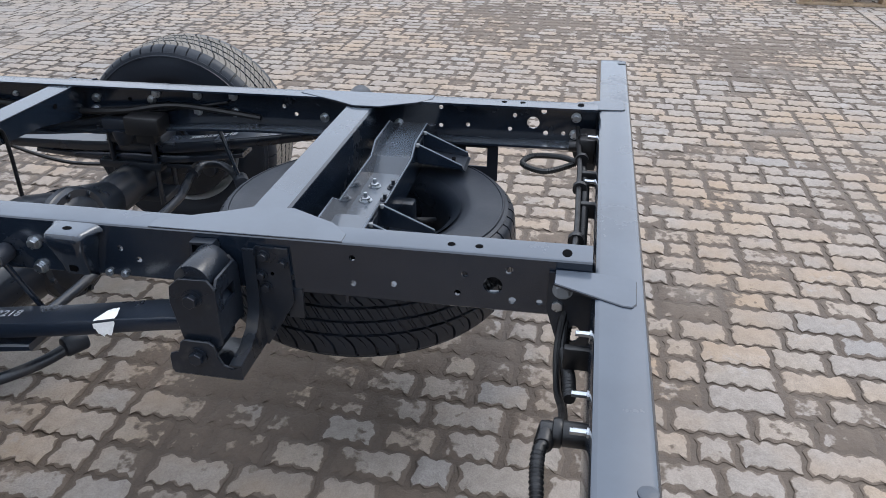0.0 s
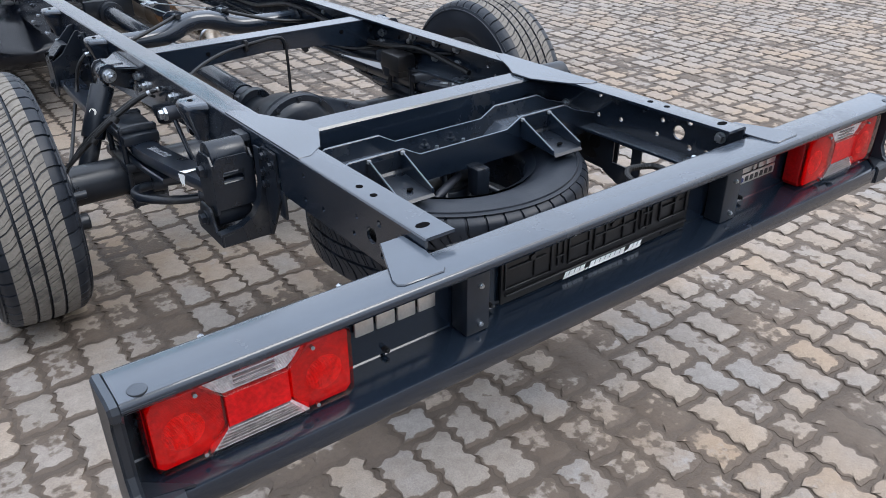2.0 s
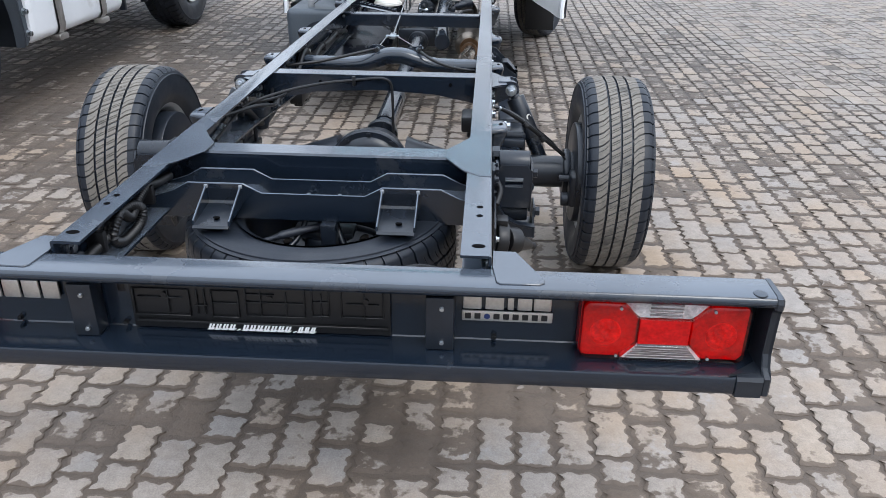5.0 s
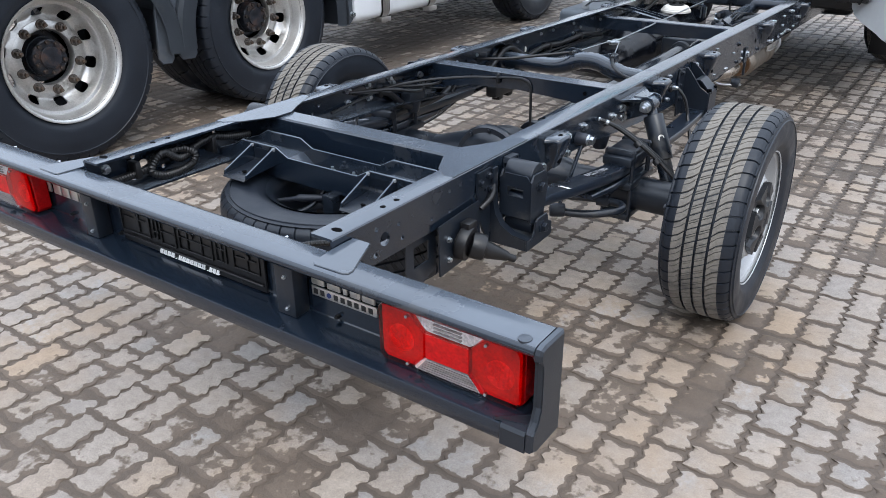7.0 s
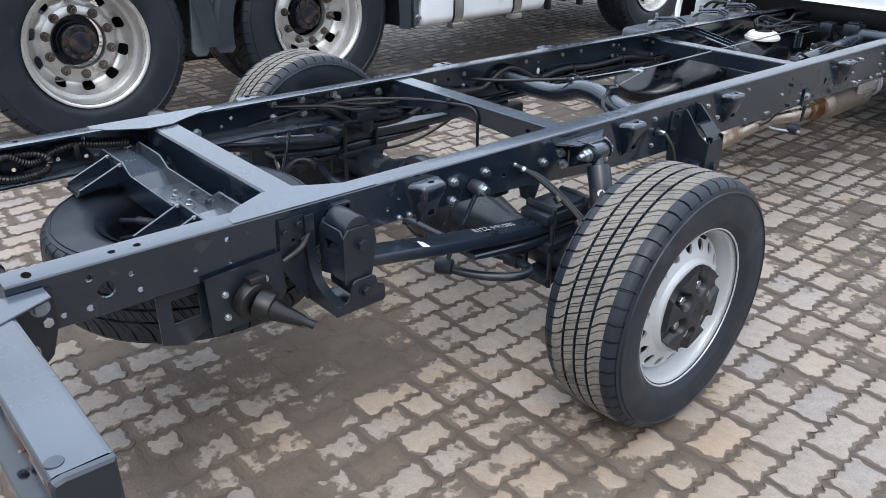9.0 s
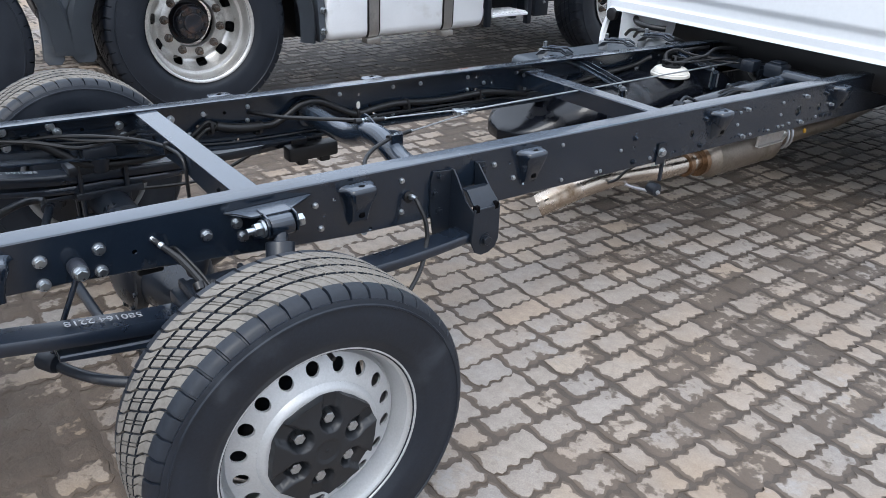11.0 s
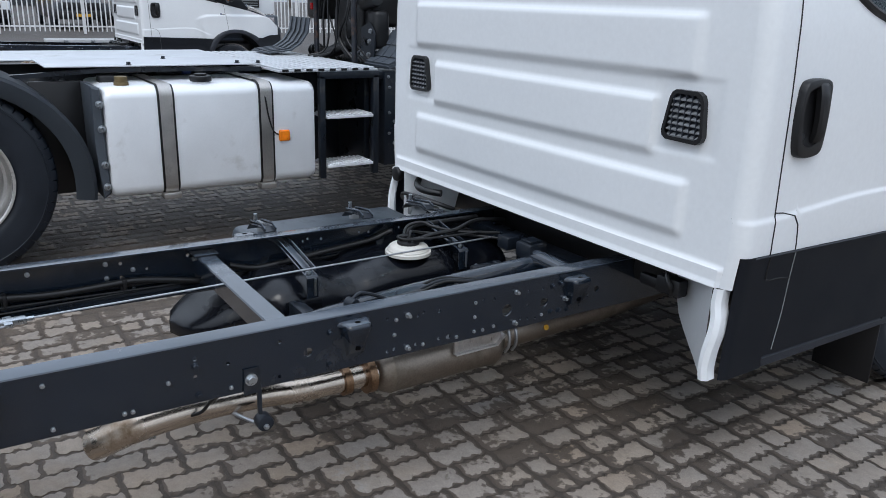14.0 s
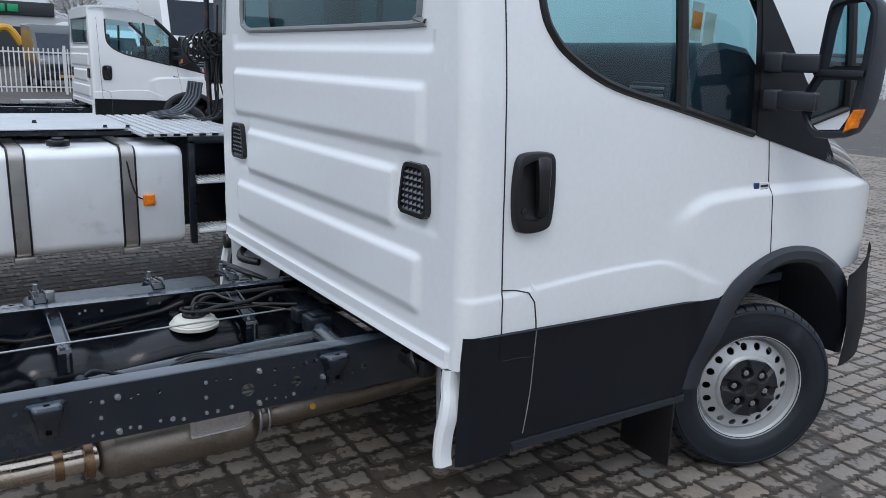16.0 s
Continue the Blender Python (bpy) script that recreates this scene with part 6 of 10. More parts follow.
box(bm, 0.33, 0.40, -0.02, 0.09, 0.545, 0.60, 0.008)
box(bm, 0.35, 0.39, 0.01, 0.07, 0.515, 0.55, 0.006)
part("valve_block", bm, PLASTIC, van)
bm = bmesh.new()
box(bm, -0.46, -0.40, 0.78, 0.98, 0.395, 0.45, 0.01)
box(bm, -0.45, -0.41, 0.82, 0.86, 0.375, 0.40, 0.006)
box(bm, -0.45, -0.41, 0.91, 0.95, 0.375, 0.40, 0.006)
part("rail_bracket", bm, PLASTIC, van)
# corrugated loom along the inner face of one rail
tube("harness_loom", [(-0.412, -0.05, 0.610), (-0.402, -0.013, 0.600), (-0.398, 0.038, 0.563), (-0.395, 0.087, 0.528), (-0.395, 0.15, 0.513), (-0.397, 0.239, 0.508), (-0.40, 0.325, 0.512), (-0.405, 0.40, 0.530)], 0.0125, HOSE, van, "black taped wiring loom", 12, 6)
for lo, hi, x in ((0.557, 0.590, -0.402), (0.536, 0.571, -0.396), (0.545, 0.580, -0.408)):
    tube("harness_loom", [(x, 0.405, lo - 0.024), (x, 0.437, lo), (x, 0.482, hi), (x, 0.502, hi), (x, 0.525, 0.575)], 0.0075, HOSE, van, "", 10, 5, 0.005)
tube("harness_loom", [(-0.402, 0.520, 0.576), (-0.400, 0.560, 0.565), (-0.400, 0.625, 0.555), (-0.400, 0.680, 0.554)], 0.0165, HOSE, van, "", 12, 5)
tube("harness_loom", [(-0.400, 0.670, 0.554), (-0.400, 0.724, 0.553), (-0.400, 0.775, 0.577), (-0.398, 0.833, 0.609), (-0.398, 0.901, 0.610), (-0.400, 0.976, 0.575), (-0.402, 1.059, 0.541), (-0.402, 1.167, 0.552), (-0.402, 1.258, 0.555), (-0.402, 1.399, 0.542), (-0.402, 1.523, 0.540), (-0.402, 1.652, 0.544), (-0.402, 1.719, 0.540), (-0.400, 1.817, 0.523), (-0.395, 1.904, 0.506)], 0.0120, HOSE, van, "", 12, 6)
tube("harness_loom", [(-0.412, 1.06, 0.515), (-0.412, 1.20, 0.519), (-0.412, 1.50, 0.512), (-0.412, 1.90, 0.500)], 0.0050, HOSE, van, "", 8, 4)
for y, z in ((0.502, 0.578), (0.672, 0.552), (1.062, 0.541), (1.290, 0.548), (1.652, 0.540)):
    bm = bmesh.new()
    box(bm, -0.4225, -0.386, y - 0.007, y + 0.007, z - 0.022, z + 0.018, 0.005)
    box(bm, -0.4225, -0.412, y - 0.011, y + 0.011, z - 0.034, z - 0.012, 0.003)
    part("loom_clip", bm, PLASTIC, van)
bm = bmesh.new()
extrude_poly(bm, circle2(1.079, 0.566, 0.0095, 16, 0.9, 1.5), -0.4225, -0.4185, "X", 0.001)
part("inspection_tag", bm, CAPWHITE, van, "small tan inspection sticker")

# handbrake linkage: bright cable from the cab to an equaliser
tube("linkage_cable", [(-0.14, 3.05, 0.580), (-0.052, 1.30, 0.607)], 0.0036, STEEL, van, "bright steel handbrake cable", 8, 1)
bm = bmesh.new()
box(bm, -0.085, -0.020, 1.262, 1.285, 0.600, 0.612, 0.002)
box(bm, -0.066, -0.038, 1.25, 1.32, 0.597, 0.615, 0.003)
cyl(bm, (-0.052, 1.30, 0.606), (-0.052, 1.34, 0.606), 0.007, seg=6)
part("equaliser", bm, ZINC, van)
for xe, xb, sheath in (
    (-0.080, -0.076, [(-0.424, 0.645, 0.600), (-0.385, 0.660, 0.604), (-0.30, 0.705, 0.607), (-0.19, 0.790, 0.617), (-0.11, 0.860, 0.624), (-0.076, 0.900, 0.625)]),
    (-0.024, 0.104, [(0.104, 0.902, 0.625), (0.117, 0.868, 0.624), (0.158, 0.783, 0.618), (0.205, 0.725, 0.609), (0.255, 0.697, 0.600), (0.31, 0.688, 0.592), (0.38, 0.702, 0.580), (0.43, 0.722, 0.575)]),
):
    tube("linkage_sheath", sheath, 0.0065, HOSE, van, "", 10, 7)
    tube("linkage_cable", [(xe, 1.268, 0.606), (lerp(xb, xe, 0.15), 0.965, 0.622)], 0.0026, STEEL, van, "", 8, 1)
    a, b = Vector((xb, 0.902, 0.625)), Vector((lerp(xb, xe, 0.20), 0.972, 0.621))
    bm = bmesh.new()
    cyl(bm, a.lerp(b, -0.28), a.lerp(b, -0.16), 0.0085, seg=6)
    cyl(bm, a.lerp(b, -0.10), a.lerp(b, 0.10), 0.0100, seg=6)
    cyl(bm, a.lerp(b, 0.98), a.lerp(b, 1.08), 0.0055, seg=10)
    part("cable_nut", bm, ZINC, van)
    bm = bmesh.new()
    cyl(bm, a.lerp(b, 0.12), a.lerp(b, 0.98), 0.0072, 0.0062, seg=12)
    cyl(bm, a.lerp(b, -0.62), a.lerp(b, -0.28), 0.0090, seg=12)
    part("cable_boot", bm, PLASTIC, van)
bm = bmesh.new()
extrude_poly(bm, [(-0.120, 0.604), (-0.118, 0.630), (-0.096, 0.643), (-0.062, 0.641), (-0.035, 0.628), (0.02, 0.618), (0.078, 0.634), (0.118, 0.642), (0.128, 0.634), (0.128, 0.566), (0.095, 0.570), (0.05, 0.598), (-0.05, 0.598)], 0.905, 0.909, "Y", 0.0008)
box(bm, 0.124, 0.128, 0.868, 0.905, 0.570, 0.636, 0.001)
part("cable_bracket", bm, PAINT, van, "", smooth=False)

# ---- fuel tank and its fittings ----
tank = sub("fuel_tank", (-0.35, 2.3, 0.4), van)
bm = bmesh.new()
NY, NA = 56, 36
rings = []
for i in range(NY + 1):
    y = lerp(1.80, 3.25, i / NY)
    endf = min(1.0, math.sqrt(max(0.0, 1 - (1 - min(1.0, (i / NY) / 0.26)) ** 2)), math.sqrt(max(0.0, (1 - i / NY) / 0.06)))
    bulge = sstep(2.04, 2.14, y) * sstep(2.92, 2.86, y)
    cx, hw = -0.44 + 0.015 * bulge, 0.255 + 0.020 * bulge - 0.012 * sstep(2.30, 2.36, y) * sstep(2.50, 2.44, y)
    zlo = lerp(0.29, 0.24, sstep(1.80, 1.95, y))
    zhi = lerp(0.375, 0.485, sstep(1.78, 2.06, y)) + 0.038 * bulge - 0.022 * sstep(2.30, 2.36, y) * sstep(2.50, 2.44, y) + 0.014 * sstep(2.50, 2.60, y)
    zc, hh = (zlo + zhi) / 2, (zhi - zlo) / 2
    ring = []
    for k in range(NA):
        a = 2 * math.pi * k / NA
        c, s_ = math.cos(a), math.sin(a)
        e = 0.58
        px = cx + math.copysign(abs(c) ** e, c) * hw * endf
        pz = zc + math.copysign(abs(s_) ** e, s_) * hh * (0.55 + 0.45 * endf)
        ring.append(bm.verts.new((px, y, pz)))
    rings.append(ring)
for i in range(NY):
    for k in range(NA):
        q = (k + 1) % NA
        bm.faces.new((rings[i][k], rings[i][q], rings[i + 1][q], rings[i + 1][k]))
bm.faces.new(rings[0])
bm.faces.new(rings[-1][::-1])
part("tank_shell", bm, TANKBLACK, tank, "black moulded plastic tank")
cap_m = lathe("pump_ring", [(0.0, 0.092), (0.012, 0.092), (0.016, 0.085), (0.020, 0.085), (0.024, 0.080), (0.030, 0.078), (0.036, 0.070), (0.040, 0.060), (0.040, 0.0)], CAPWHITE, 40, "Z")
pr = part("pump_ring", cap_m, CAPWHITE, tank, "off-white threaded pump ring")
pr.matrix_world = Matrix.Translation((-0.250, 2.70, 0.532))
bm = bmesh.new()
cyl(bm, (-0.250, 2.70, 0.570), (-0.250, 2.70, 0.582), 0.045, seg=24, bevel=0.003)
box(bm, -0.288, -0.258, 2.67, 2.71, 0.580, 0.602, 0.004)
box(bm, -0.235, -0.210, 2.71, 2.75, 0.580, 0.600, 0.004)
cyl(bm, (-0.225, 2.69, 0.58), (-0.225, 2.69, 0.604), 0.008, seg=12)
part("pump_fitting", bm, PLASTIC, tank)
for pts, r in (
    ([(-0.285, 2.70, 0.592), (-0.310, 2.73, 0.622), (-0.300, 2.79, 0.634), (-0.265, 2.83, 0.618), (-0.21, 2.92, 0.600), (-0.15, 3.08, 0.590)], 0.0068),
    ([(-0.225, 2.735, 0.592), (-0.215, 2.79, 0.606), (-0.21, 2.90, 0.612), (-0.24, 3.02, 0.628), (-0.22, 3.16, 0.620)], 0.0085),
    ([(-0.225, 2.69, 0.602), (-0.235, 2.70, 0.620), (-0.270, 2.73, 0.612), (-0.262, 2.80, 0.598), (-0.20, 2.95, 0.585), (-0.12, 3.05, 0.578)], 0.0055),
    ([(-0.260, 2.68, 0.596), (-0.250, 2.65, 0.606), (-0.222, 2.655, 0.604), (-0.205, 2.70, 0.600), (-0.19, 2.83, 0.596), (-0.17, 3.0, 0.600)], 0.0050),
    ([(-0.30, 2.72, 0.58), (-0.345, 2.78, 0.606), (-0.355, 2.92, 0.606), (-0.34, 3.1, 0.610)], 0.0105),
):
    tube("fuel_hose", pts, r, HOSE, tank, "", 8, 6)
tube("fuel_hose", [(-0.40, 2.02, 0.545), (-0.395, 2.12, 0.520), (-0.385, 2.24, 0.530), (-0.39, 2.42, 0.545), (-0.392, 2.60, 0.560), (-0.385, 2.68, 0.585), (-0.375, 2.70, 0.590)], 0.0115, HOSE, tank, "", 10, 6)
for y in (2.228, 2.885):
    bm = bmesh.new()
    for yy, up in ((y - 0.022, 0.010), (y + 0.022, 0.010)):
        sheet(bm, [(-0.424, 0.600 + up), (-0.36, 0.596 + up), (-0.17, 0.560 + up), (-0.140, 0.555 + up)], 0.012, yy - 0.002, yy + 0.002, "Y")
    sheet(bm, [(-0.424, 0.596), (-0.36, 0.592), (-0.17, 0.556), (-0.135, 0.551), (-0.128, 0.545), (-0.128, 0.470)], 0.004, y - 0.022, y + 0.022, "Y")
    part("tank_strap", bm, PAINT, tank, "", smooth=False)
    bm = bmesh.new()
    cyl(bm, (-0.146, y - 0.004, 0.475), (-0.146, y - 0.004, 0.572), 0.0050, seg=10)
    cyl(bm, (-0.146, y - 0.004, 0.5585), (-0.146, y - 0.004, 0.566), 0.0100, seg=6, bevel=0.001)
    cyl(bm, (-0.118, y + 0.008, 0.480), (-0.118, y + 0.008, 0.545), 0.0045, seg=10)
    part("strap_bolt", bm, ZINC, tank)
# guide loop beside the shaft, joint yoke and selector bracket towards the cab
bm = bmesh.new()
cyl(bm, (0.140, 2.232, 0.548), (0.180, 2.242, 0.548), 0.020, seg=20, bevel=0.004)
part("guide_bush", bm, RUBBER, van)
tube("guide_loop", [(0.160, 2.240, 0.562), (0.160, 2.262, 0.578), (0.160, 2.285, 0.576), (0.162, 2.346, 0.552), (0.180, 2.370, 0.540), (0.260, 2.380, 0.520)], 0.0065, PAINT_DARK, van, "", 8, 5)
tube("guide_loop", [(0.160, 2.250, 0.540), (0.162, 2.300, 0.530), (0.185, 2.350, 0.520), (0.260, 2.372, 0.510)], 0.0060, PAINT_DARK, van, "", 8, 5)
bm = bmesh.new()
for a in (0.4, 1.97, 3.54, 5.11):
    box(bm, -0.016 + 0.038 * math.cos(a) - 0.016, -0.016 + 0.038 * math.cos(a) + 0.016, 2.86, 2.955, 0.466 + 0.038 * math.sin(a) - 0.014, 0.466 + 0.038 * math.sin(a) + 0.014, 0.006)
cyl(bm, (-0.016, 2.955, 0.466), (-0.016, 2.985, 0.466), 0.058, seg=24, bevel=0.004)
part("joint_yoke", bm, PAINT_DARK, van)
bm = bmesh.new()
cyl(bm, (-0.062, 2.905, 0.474), (0.030, 2.905, 0.458), 0.0145, seg=14)
cyl(bm, (-0.060, 2.90, 0.498), (-0.050, 2.90, 0.500), 0.013, seg=6)
part("joint_cross", bm, ZINC, van)
bm = bmesh.new()
sheet(bm, [(-0.030, 0.560), (-0.030, 0.500), (0.060, 0.496), (0.062, 0.566)], 0.006, 3.08, 3.12, "Y")
part("selector_bracket", bm, PAINT_DARK, van, "", smooth=False)
# outer half of the tank, beyond the left rail
bm = bmesh.new()
box(bm, -0.80, -0.47, 2.16, 2.92, 0.28, 0.578, 0.035, 4)
# lighter than the main tank: dust, and sky reflection put into the colour
part("outer_tank", bm, mat("sky_lit_tank_plastic", (0.052, 0.064, 0.078), 0.36, 0, 0.18, 5, 120, 0.15, 0, (0.11, 0.11, 0.11), 0.15, 5), tank, "dusty grey plastic outer lobe of the tank, lightened for reflected sky")
bm = bmesh.new()
cyl(bm, (-0.56, 2.98, 0.50), (-0.56, 2.98, 0.615), 0.085, 0.060, seg=28, bevel=0.012)
cyl(bm, (-0.56, 2.98, 0.610), (-0.56, 2.98, 0.636), 0.034, seg=20, bevel=0.004)
part("tank_dome", bm, GREYTRIM, tank, "grey plastic valve dome")
for y in (2.20, 2.62, 2.92):
    bm = bmesh.new()
    sheet(bm, [(-0.438, 0.640), (-0.475, 0.650), (-0.600, 0.632), (-0.632, 0.606)], 0.004, y - 0.024, y + 0.024, "Y")
    sheet(bm, [(-0.438, 0.650), (-0.475, 0.662), (-0.595, 0.646)], 0.006, y - 0.024, y - 0.019, "Y")
    sheet(bm, [(-0.438, 0.650), (-0.475, 0.662), (-0.595, 0.646)], 0.006, y + 0.019, y + 0.024, "Y")
    part("outer_strap", bm, PAINT_DARK, tank, "black steel hold-down strap", smooth=False)
    for yy in (y - 0.0215, y + 0.0215):
        tube("edge", [(-0.440, yy, 0.6535), (-0.475, yy, 0.6655), (-0.595, yy, 0.6495)], 0.0018, EDGE, tank, "thin bright tube drawn as the edge's highlight", 6, 1)
    bolt(tank, (-0.60, y, 0.640), "Z", 0.009, 1, 0.028)
    bm = bmesh.new()
    cyl(bm, (-0.66, y + 0.05, 0.56), (-0.66, y + 0.05, 0.62), 0.022, seg=18, bevel=0.004)
    part("strap_buffer", bm, GREYTRIM, tank)

# ---- exhaust ----
exh = sub("exhaust", (0.3, 2.0, 0.36), van)
tube("tail_pipe", [(0.235, 1.418, 0.322), (0.262, 1.455, 0.345), (0.288, 1.53, 0.376), (0.292, 1.64, 0.386), (0.285, 1.76, 0.378), (0.285, 1.90, 0.368), (0.305, 2.02, 0.365), (0.305, 2.26, 0.362)], [0.043, 0.042, 0.042, 0.041, 0.037, 0.037, 0.037, 0.037], STAINLESS, exh, "bright stainless tail pipe", 22, 6)
bm = bmesh.new()
cyl(bm, (0.2342, 1.4170, 0.3212), (0.2380, 1.4220, 0.3245), 0.0395, seg=20)
part("pipe_mouth", bm, HOLE, exh)
mm = lathe("muffler", [(2.235, 0.0), (2.24, 0.045), (2.255, 0.066), (2.275, 0.076), (2.285, 0.082), (2.30, 0.080), (2.67, 0.080), (2.69, 0.084), (2.71, 0.078), (2.74, 0.05), (2.75, 0.0)], EXH_DULL, 32, "Y")
mu = part("muffler", mm, EXH_DULL, exh, "dull steel silencer drum")
mu.matrix_world = Matrix.Translation((0.295, 0, 0.360))
bm = bmesh.new()
box(bm, 0.372, 0.382, 2.50, 2.690, 0.394, 0.452, 0.004, 2)
box(bm, 0.372, 0.394, 2.50, 2.672, 0.390, 0.397, 0.003, 2)
extrude_poly(bm, [(2.670, 0.390), (2.670, 0.397), (2.700, 0.428), (2.700, 0.419)], 0.372, 0.394, "X")
for k in range(4):
    box(bm, 0.381, 0.3845, 2.515 + 0.045 * k, 2.545 + 0.045 * k, 0.408, 0.440, 0.002)
part("heat_shield", bm, STRAP, exh, "bright pressed heat shield", smooth=False)
tube("front_pipe", [(0.295, 2.72, 0.360), (0.295, 2.77, 0.366), (0.292, 2.85, 0.378), (0.28, 3.3, 0.386), (0.24, 3.7, 0.39)], [0.036, 0.038, 0.056, 0.058, 0.05], EXH_DULL, exh, "dull brown front silencer", 20, 4)
bm = bmesh.new()
cyl(bm, (0.3440, 2.925, 0.386), (0.3495, 2.925, 0.387), 0.0105, seg=18)
part("tag", bm, YELLOW, exh, "round yellow paint dot")
for y in (1.535, 1.545, 2.135, 2.215):
    bm = bmesh.new()
    w = 0.003 if y < 2 else 0.012
    cyl(bm, (0.279 if y < 2 else 0.305, y - w, 0.368 if y < 2 else 0.362), (0.278 if y < 2 else 0.305, y + w, 0.370 if y < 2 else 0.362), 0.047 if y < 2.2 else 0.060, seg=28)
    part("clamp", bm, STEEL if y < 2 else HEATED, exh)
bm = bmesh.new()
cyl(bm, (0.31, 1.655, 0.385), (0.325, 1.655, 0.388), 0.016, seg=16, bevel=0.002)
part("sensor_boss", bm, RUSTY, exh)
tube("sensor_lead", [(0.325, 1.655, 0.388), (0.35, 1.68, 0.405), (0.37, 1.70, 0.44), (0.40, 1.72, 0.47)], 0.005, HOSE, exh)
bm = bmesh.new()
extrude_poly(bm, [(1.775, 0.545), (1.815, 0.545), (1.820, 0.470), (1.772, 0.470)], 0.432, 0.437, "X")
box(bm, 0.425, 0.436, 1.81, 1.822, 0.40, 0.49, 0.002)
part("exhaust_hanger", bm, PAINT_DARK, exh, "", smooth=False)
bolt(exh, (0.437, 1.793, 0.513), "X", 0.013, 1, 0.010)
bm = bmesh.new()
cyl(bm, (0.375, 1.838, 0.352), (0.415, 1.838, 0.352), 0.024, seg=24, bevel=0.005)
part("rubber_hanger", bm, RUBBER, exh)
tube("hanger_rod", [(0.30, 1.77, 0.36), (0.34, 1.80, 0.345), (0.42, 1.838, 0.345)], 0.006, STEEL, exh)
bolt(exh, (0.4155, 1.838, 0.345), "X", 0.006, 1, 0.006)
for y in (2.725, 2.755):
    tube("muffler_band", [(0.366, y, 0.345), (0.386, y, 0.380), (0.380, y, 0.425), (0.35, y, 0.450)], 0.006, STEEL, exh, "", 8, 4)

# gearbox mount, valve and pipes just behind the cab
bm = bmesh.new()
sheet(bm, [(3.12, 0.535), (3.12, 0.575), (3.20, 0.575), (3.20, 0.535)], -0.006, -0.424, 0.424, "X")
box(bm, -0.10, -0.03, 3.03, 3.10, 0.55, 0.605, 0.008)
box(bm, 0.03, 0.12, 3.02, 3.11, 0.55, 0.615, 0.01)
box(bm, 0.045, 0.105, 3.035, 3.095, 0.615, 0.625, 0.004)
part("mounting_bridge", bm, PAINT_DARK, van)
tube("cross_pipe", [(0.06, 3.06, 0.56), (0.18, 3.05, 0.565), (0.42, 3.02, 0.57)], 0.034, PAINT, van, "", 16, 4)
bm = bmesh.new()
box(bm, 0.12, 0.20, 2.52, 2.66, 0.515, 0.545, 0.006)
box(bm, 0.14, 0.18, 2.55, 2.63, 0.545, 0.565, 0.004)
cyl(bm, (0.18, 2.60, 0.535), (0.26, 2.68, 0.54), 0.02, seg=14)
cyl(bm, (0.20, 2.70, 0.53), (0.30, 2.76, 0.535), 0.028, seg=18, bevel=0.004)
part("selector_valve", bm, PAINT_DARK, van)
for i in range(3):
    tube("coolant_pipe", [(0.13 + 0.02 * i, 2.50, 0.545), (0.15 + 0.02 * i, 2.58, 0.572), (0.17 + 0.02 * i, 2.66, 0.565), (0.19 + 0.02 * i, 2.75, 0.545)], 0.005, PAINT_DARK if i == 1 else HOSE, van, "", 8, 5)
tube("coolant_pipe", [(0.22, 2.16, 0.54), (0.26, 2.20, 0.575), (0.31, 2.22, 0.58), (0.33, 2.26, 0.55)], 0.009, PLASTIC, van, "", 8, 5)
bm = bmesh.new()
box(bm, 0.205, 0.245, 2.13, 2.20, 0.525, 0.565, 0.008)
part("pipe_clip", bm, PLASTIC, van)
tube("heat_tube", [(0.16, 1.80, 0.475), (0.135, 2.3, 0.510), (0.12, 2.8, 0.525), (0.115, 3.1, 0.530)], 0.042, PAINT, van, "", 16, 4)

# ---- the cab ----
cab = sub("cab", (0, 3.1, 0.7), van)
REAR_Y = 3.09
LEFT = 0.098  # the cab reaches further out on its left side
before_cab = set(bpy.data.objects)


def side_x(y, z):
    """Half width of the cab's flank."""
    w = 0.962 + 0.014 * sstep(0.4, 0.9, z) - 0.012 * sstep(1.15, 1.6, z) - 0.11 * max(0.0, (z - 1.45) / 0.75) ** 1.5
    crease = 0.908 + 0.030 * sstep(3.10, 3.75, y) - 0.115 * sstep(3.86, 4.24, y)
    w += 0.0060 * sstep(crease + 0.010, crease - 0.004, z) * sstep(4.26, 4.05, y) * sstep(0.70, 0.82, z) - 0.003
    # blister over the front wheel
    w += 0.018 * sstep(3.90, 4.06, y) * sstep(1.150, 1.105, z - 0.020 * sstep(3.9, 4.3, y) + 0.07 * sstep(4.10, 3.88, y)) * sstep(0.78, 1.02, z + 0.4 * sstep(4.0, 4.2, y))
    w -= 0.30 * max(0.0, (y - 4.87) / 0.70) ** 2.2
    return w


BELT = [(3.330, 2.02), (3.333, 1.86), (3.338, 1.74), (3.350, 1.685), (3.372, 1.645), (3.422, 1.595), (3.53, 1.535), (3.659, 1.491), (3.92, 1.436), (4.305, 1.350), (4.82, 1.228), (5.20, 1.115), (5.40, 0.95)]
ARCH_OUT = [(4.085, 0.44), (4.13, 0.60), (4.21, 0.775), (4.32, 0.862), (4.46, 0.912), (4.60, 0.925), (4.754, 0.903), (4.88, 0.850), (4.98, 0.790)]
ARCH_IN = [(4.165, 0.44), (4.205, 0.58), (4.295, 0.732), (4.39, 0.812), (4.49, 0.852), (4.60, 0.862), (4.73, 0.842), (4.84, 0.785), (4.95, 0.690), (5.04, 0.56), (5.08, 0.40)]


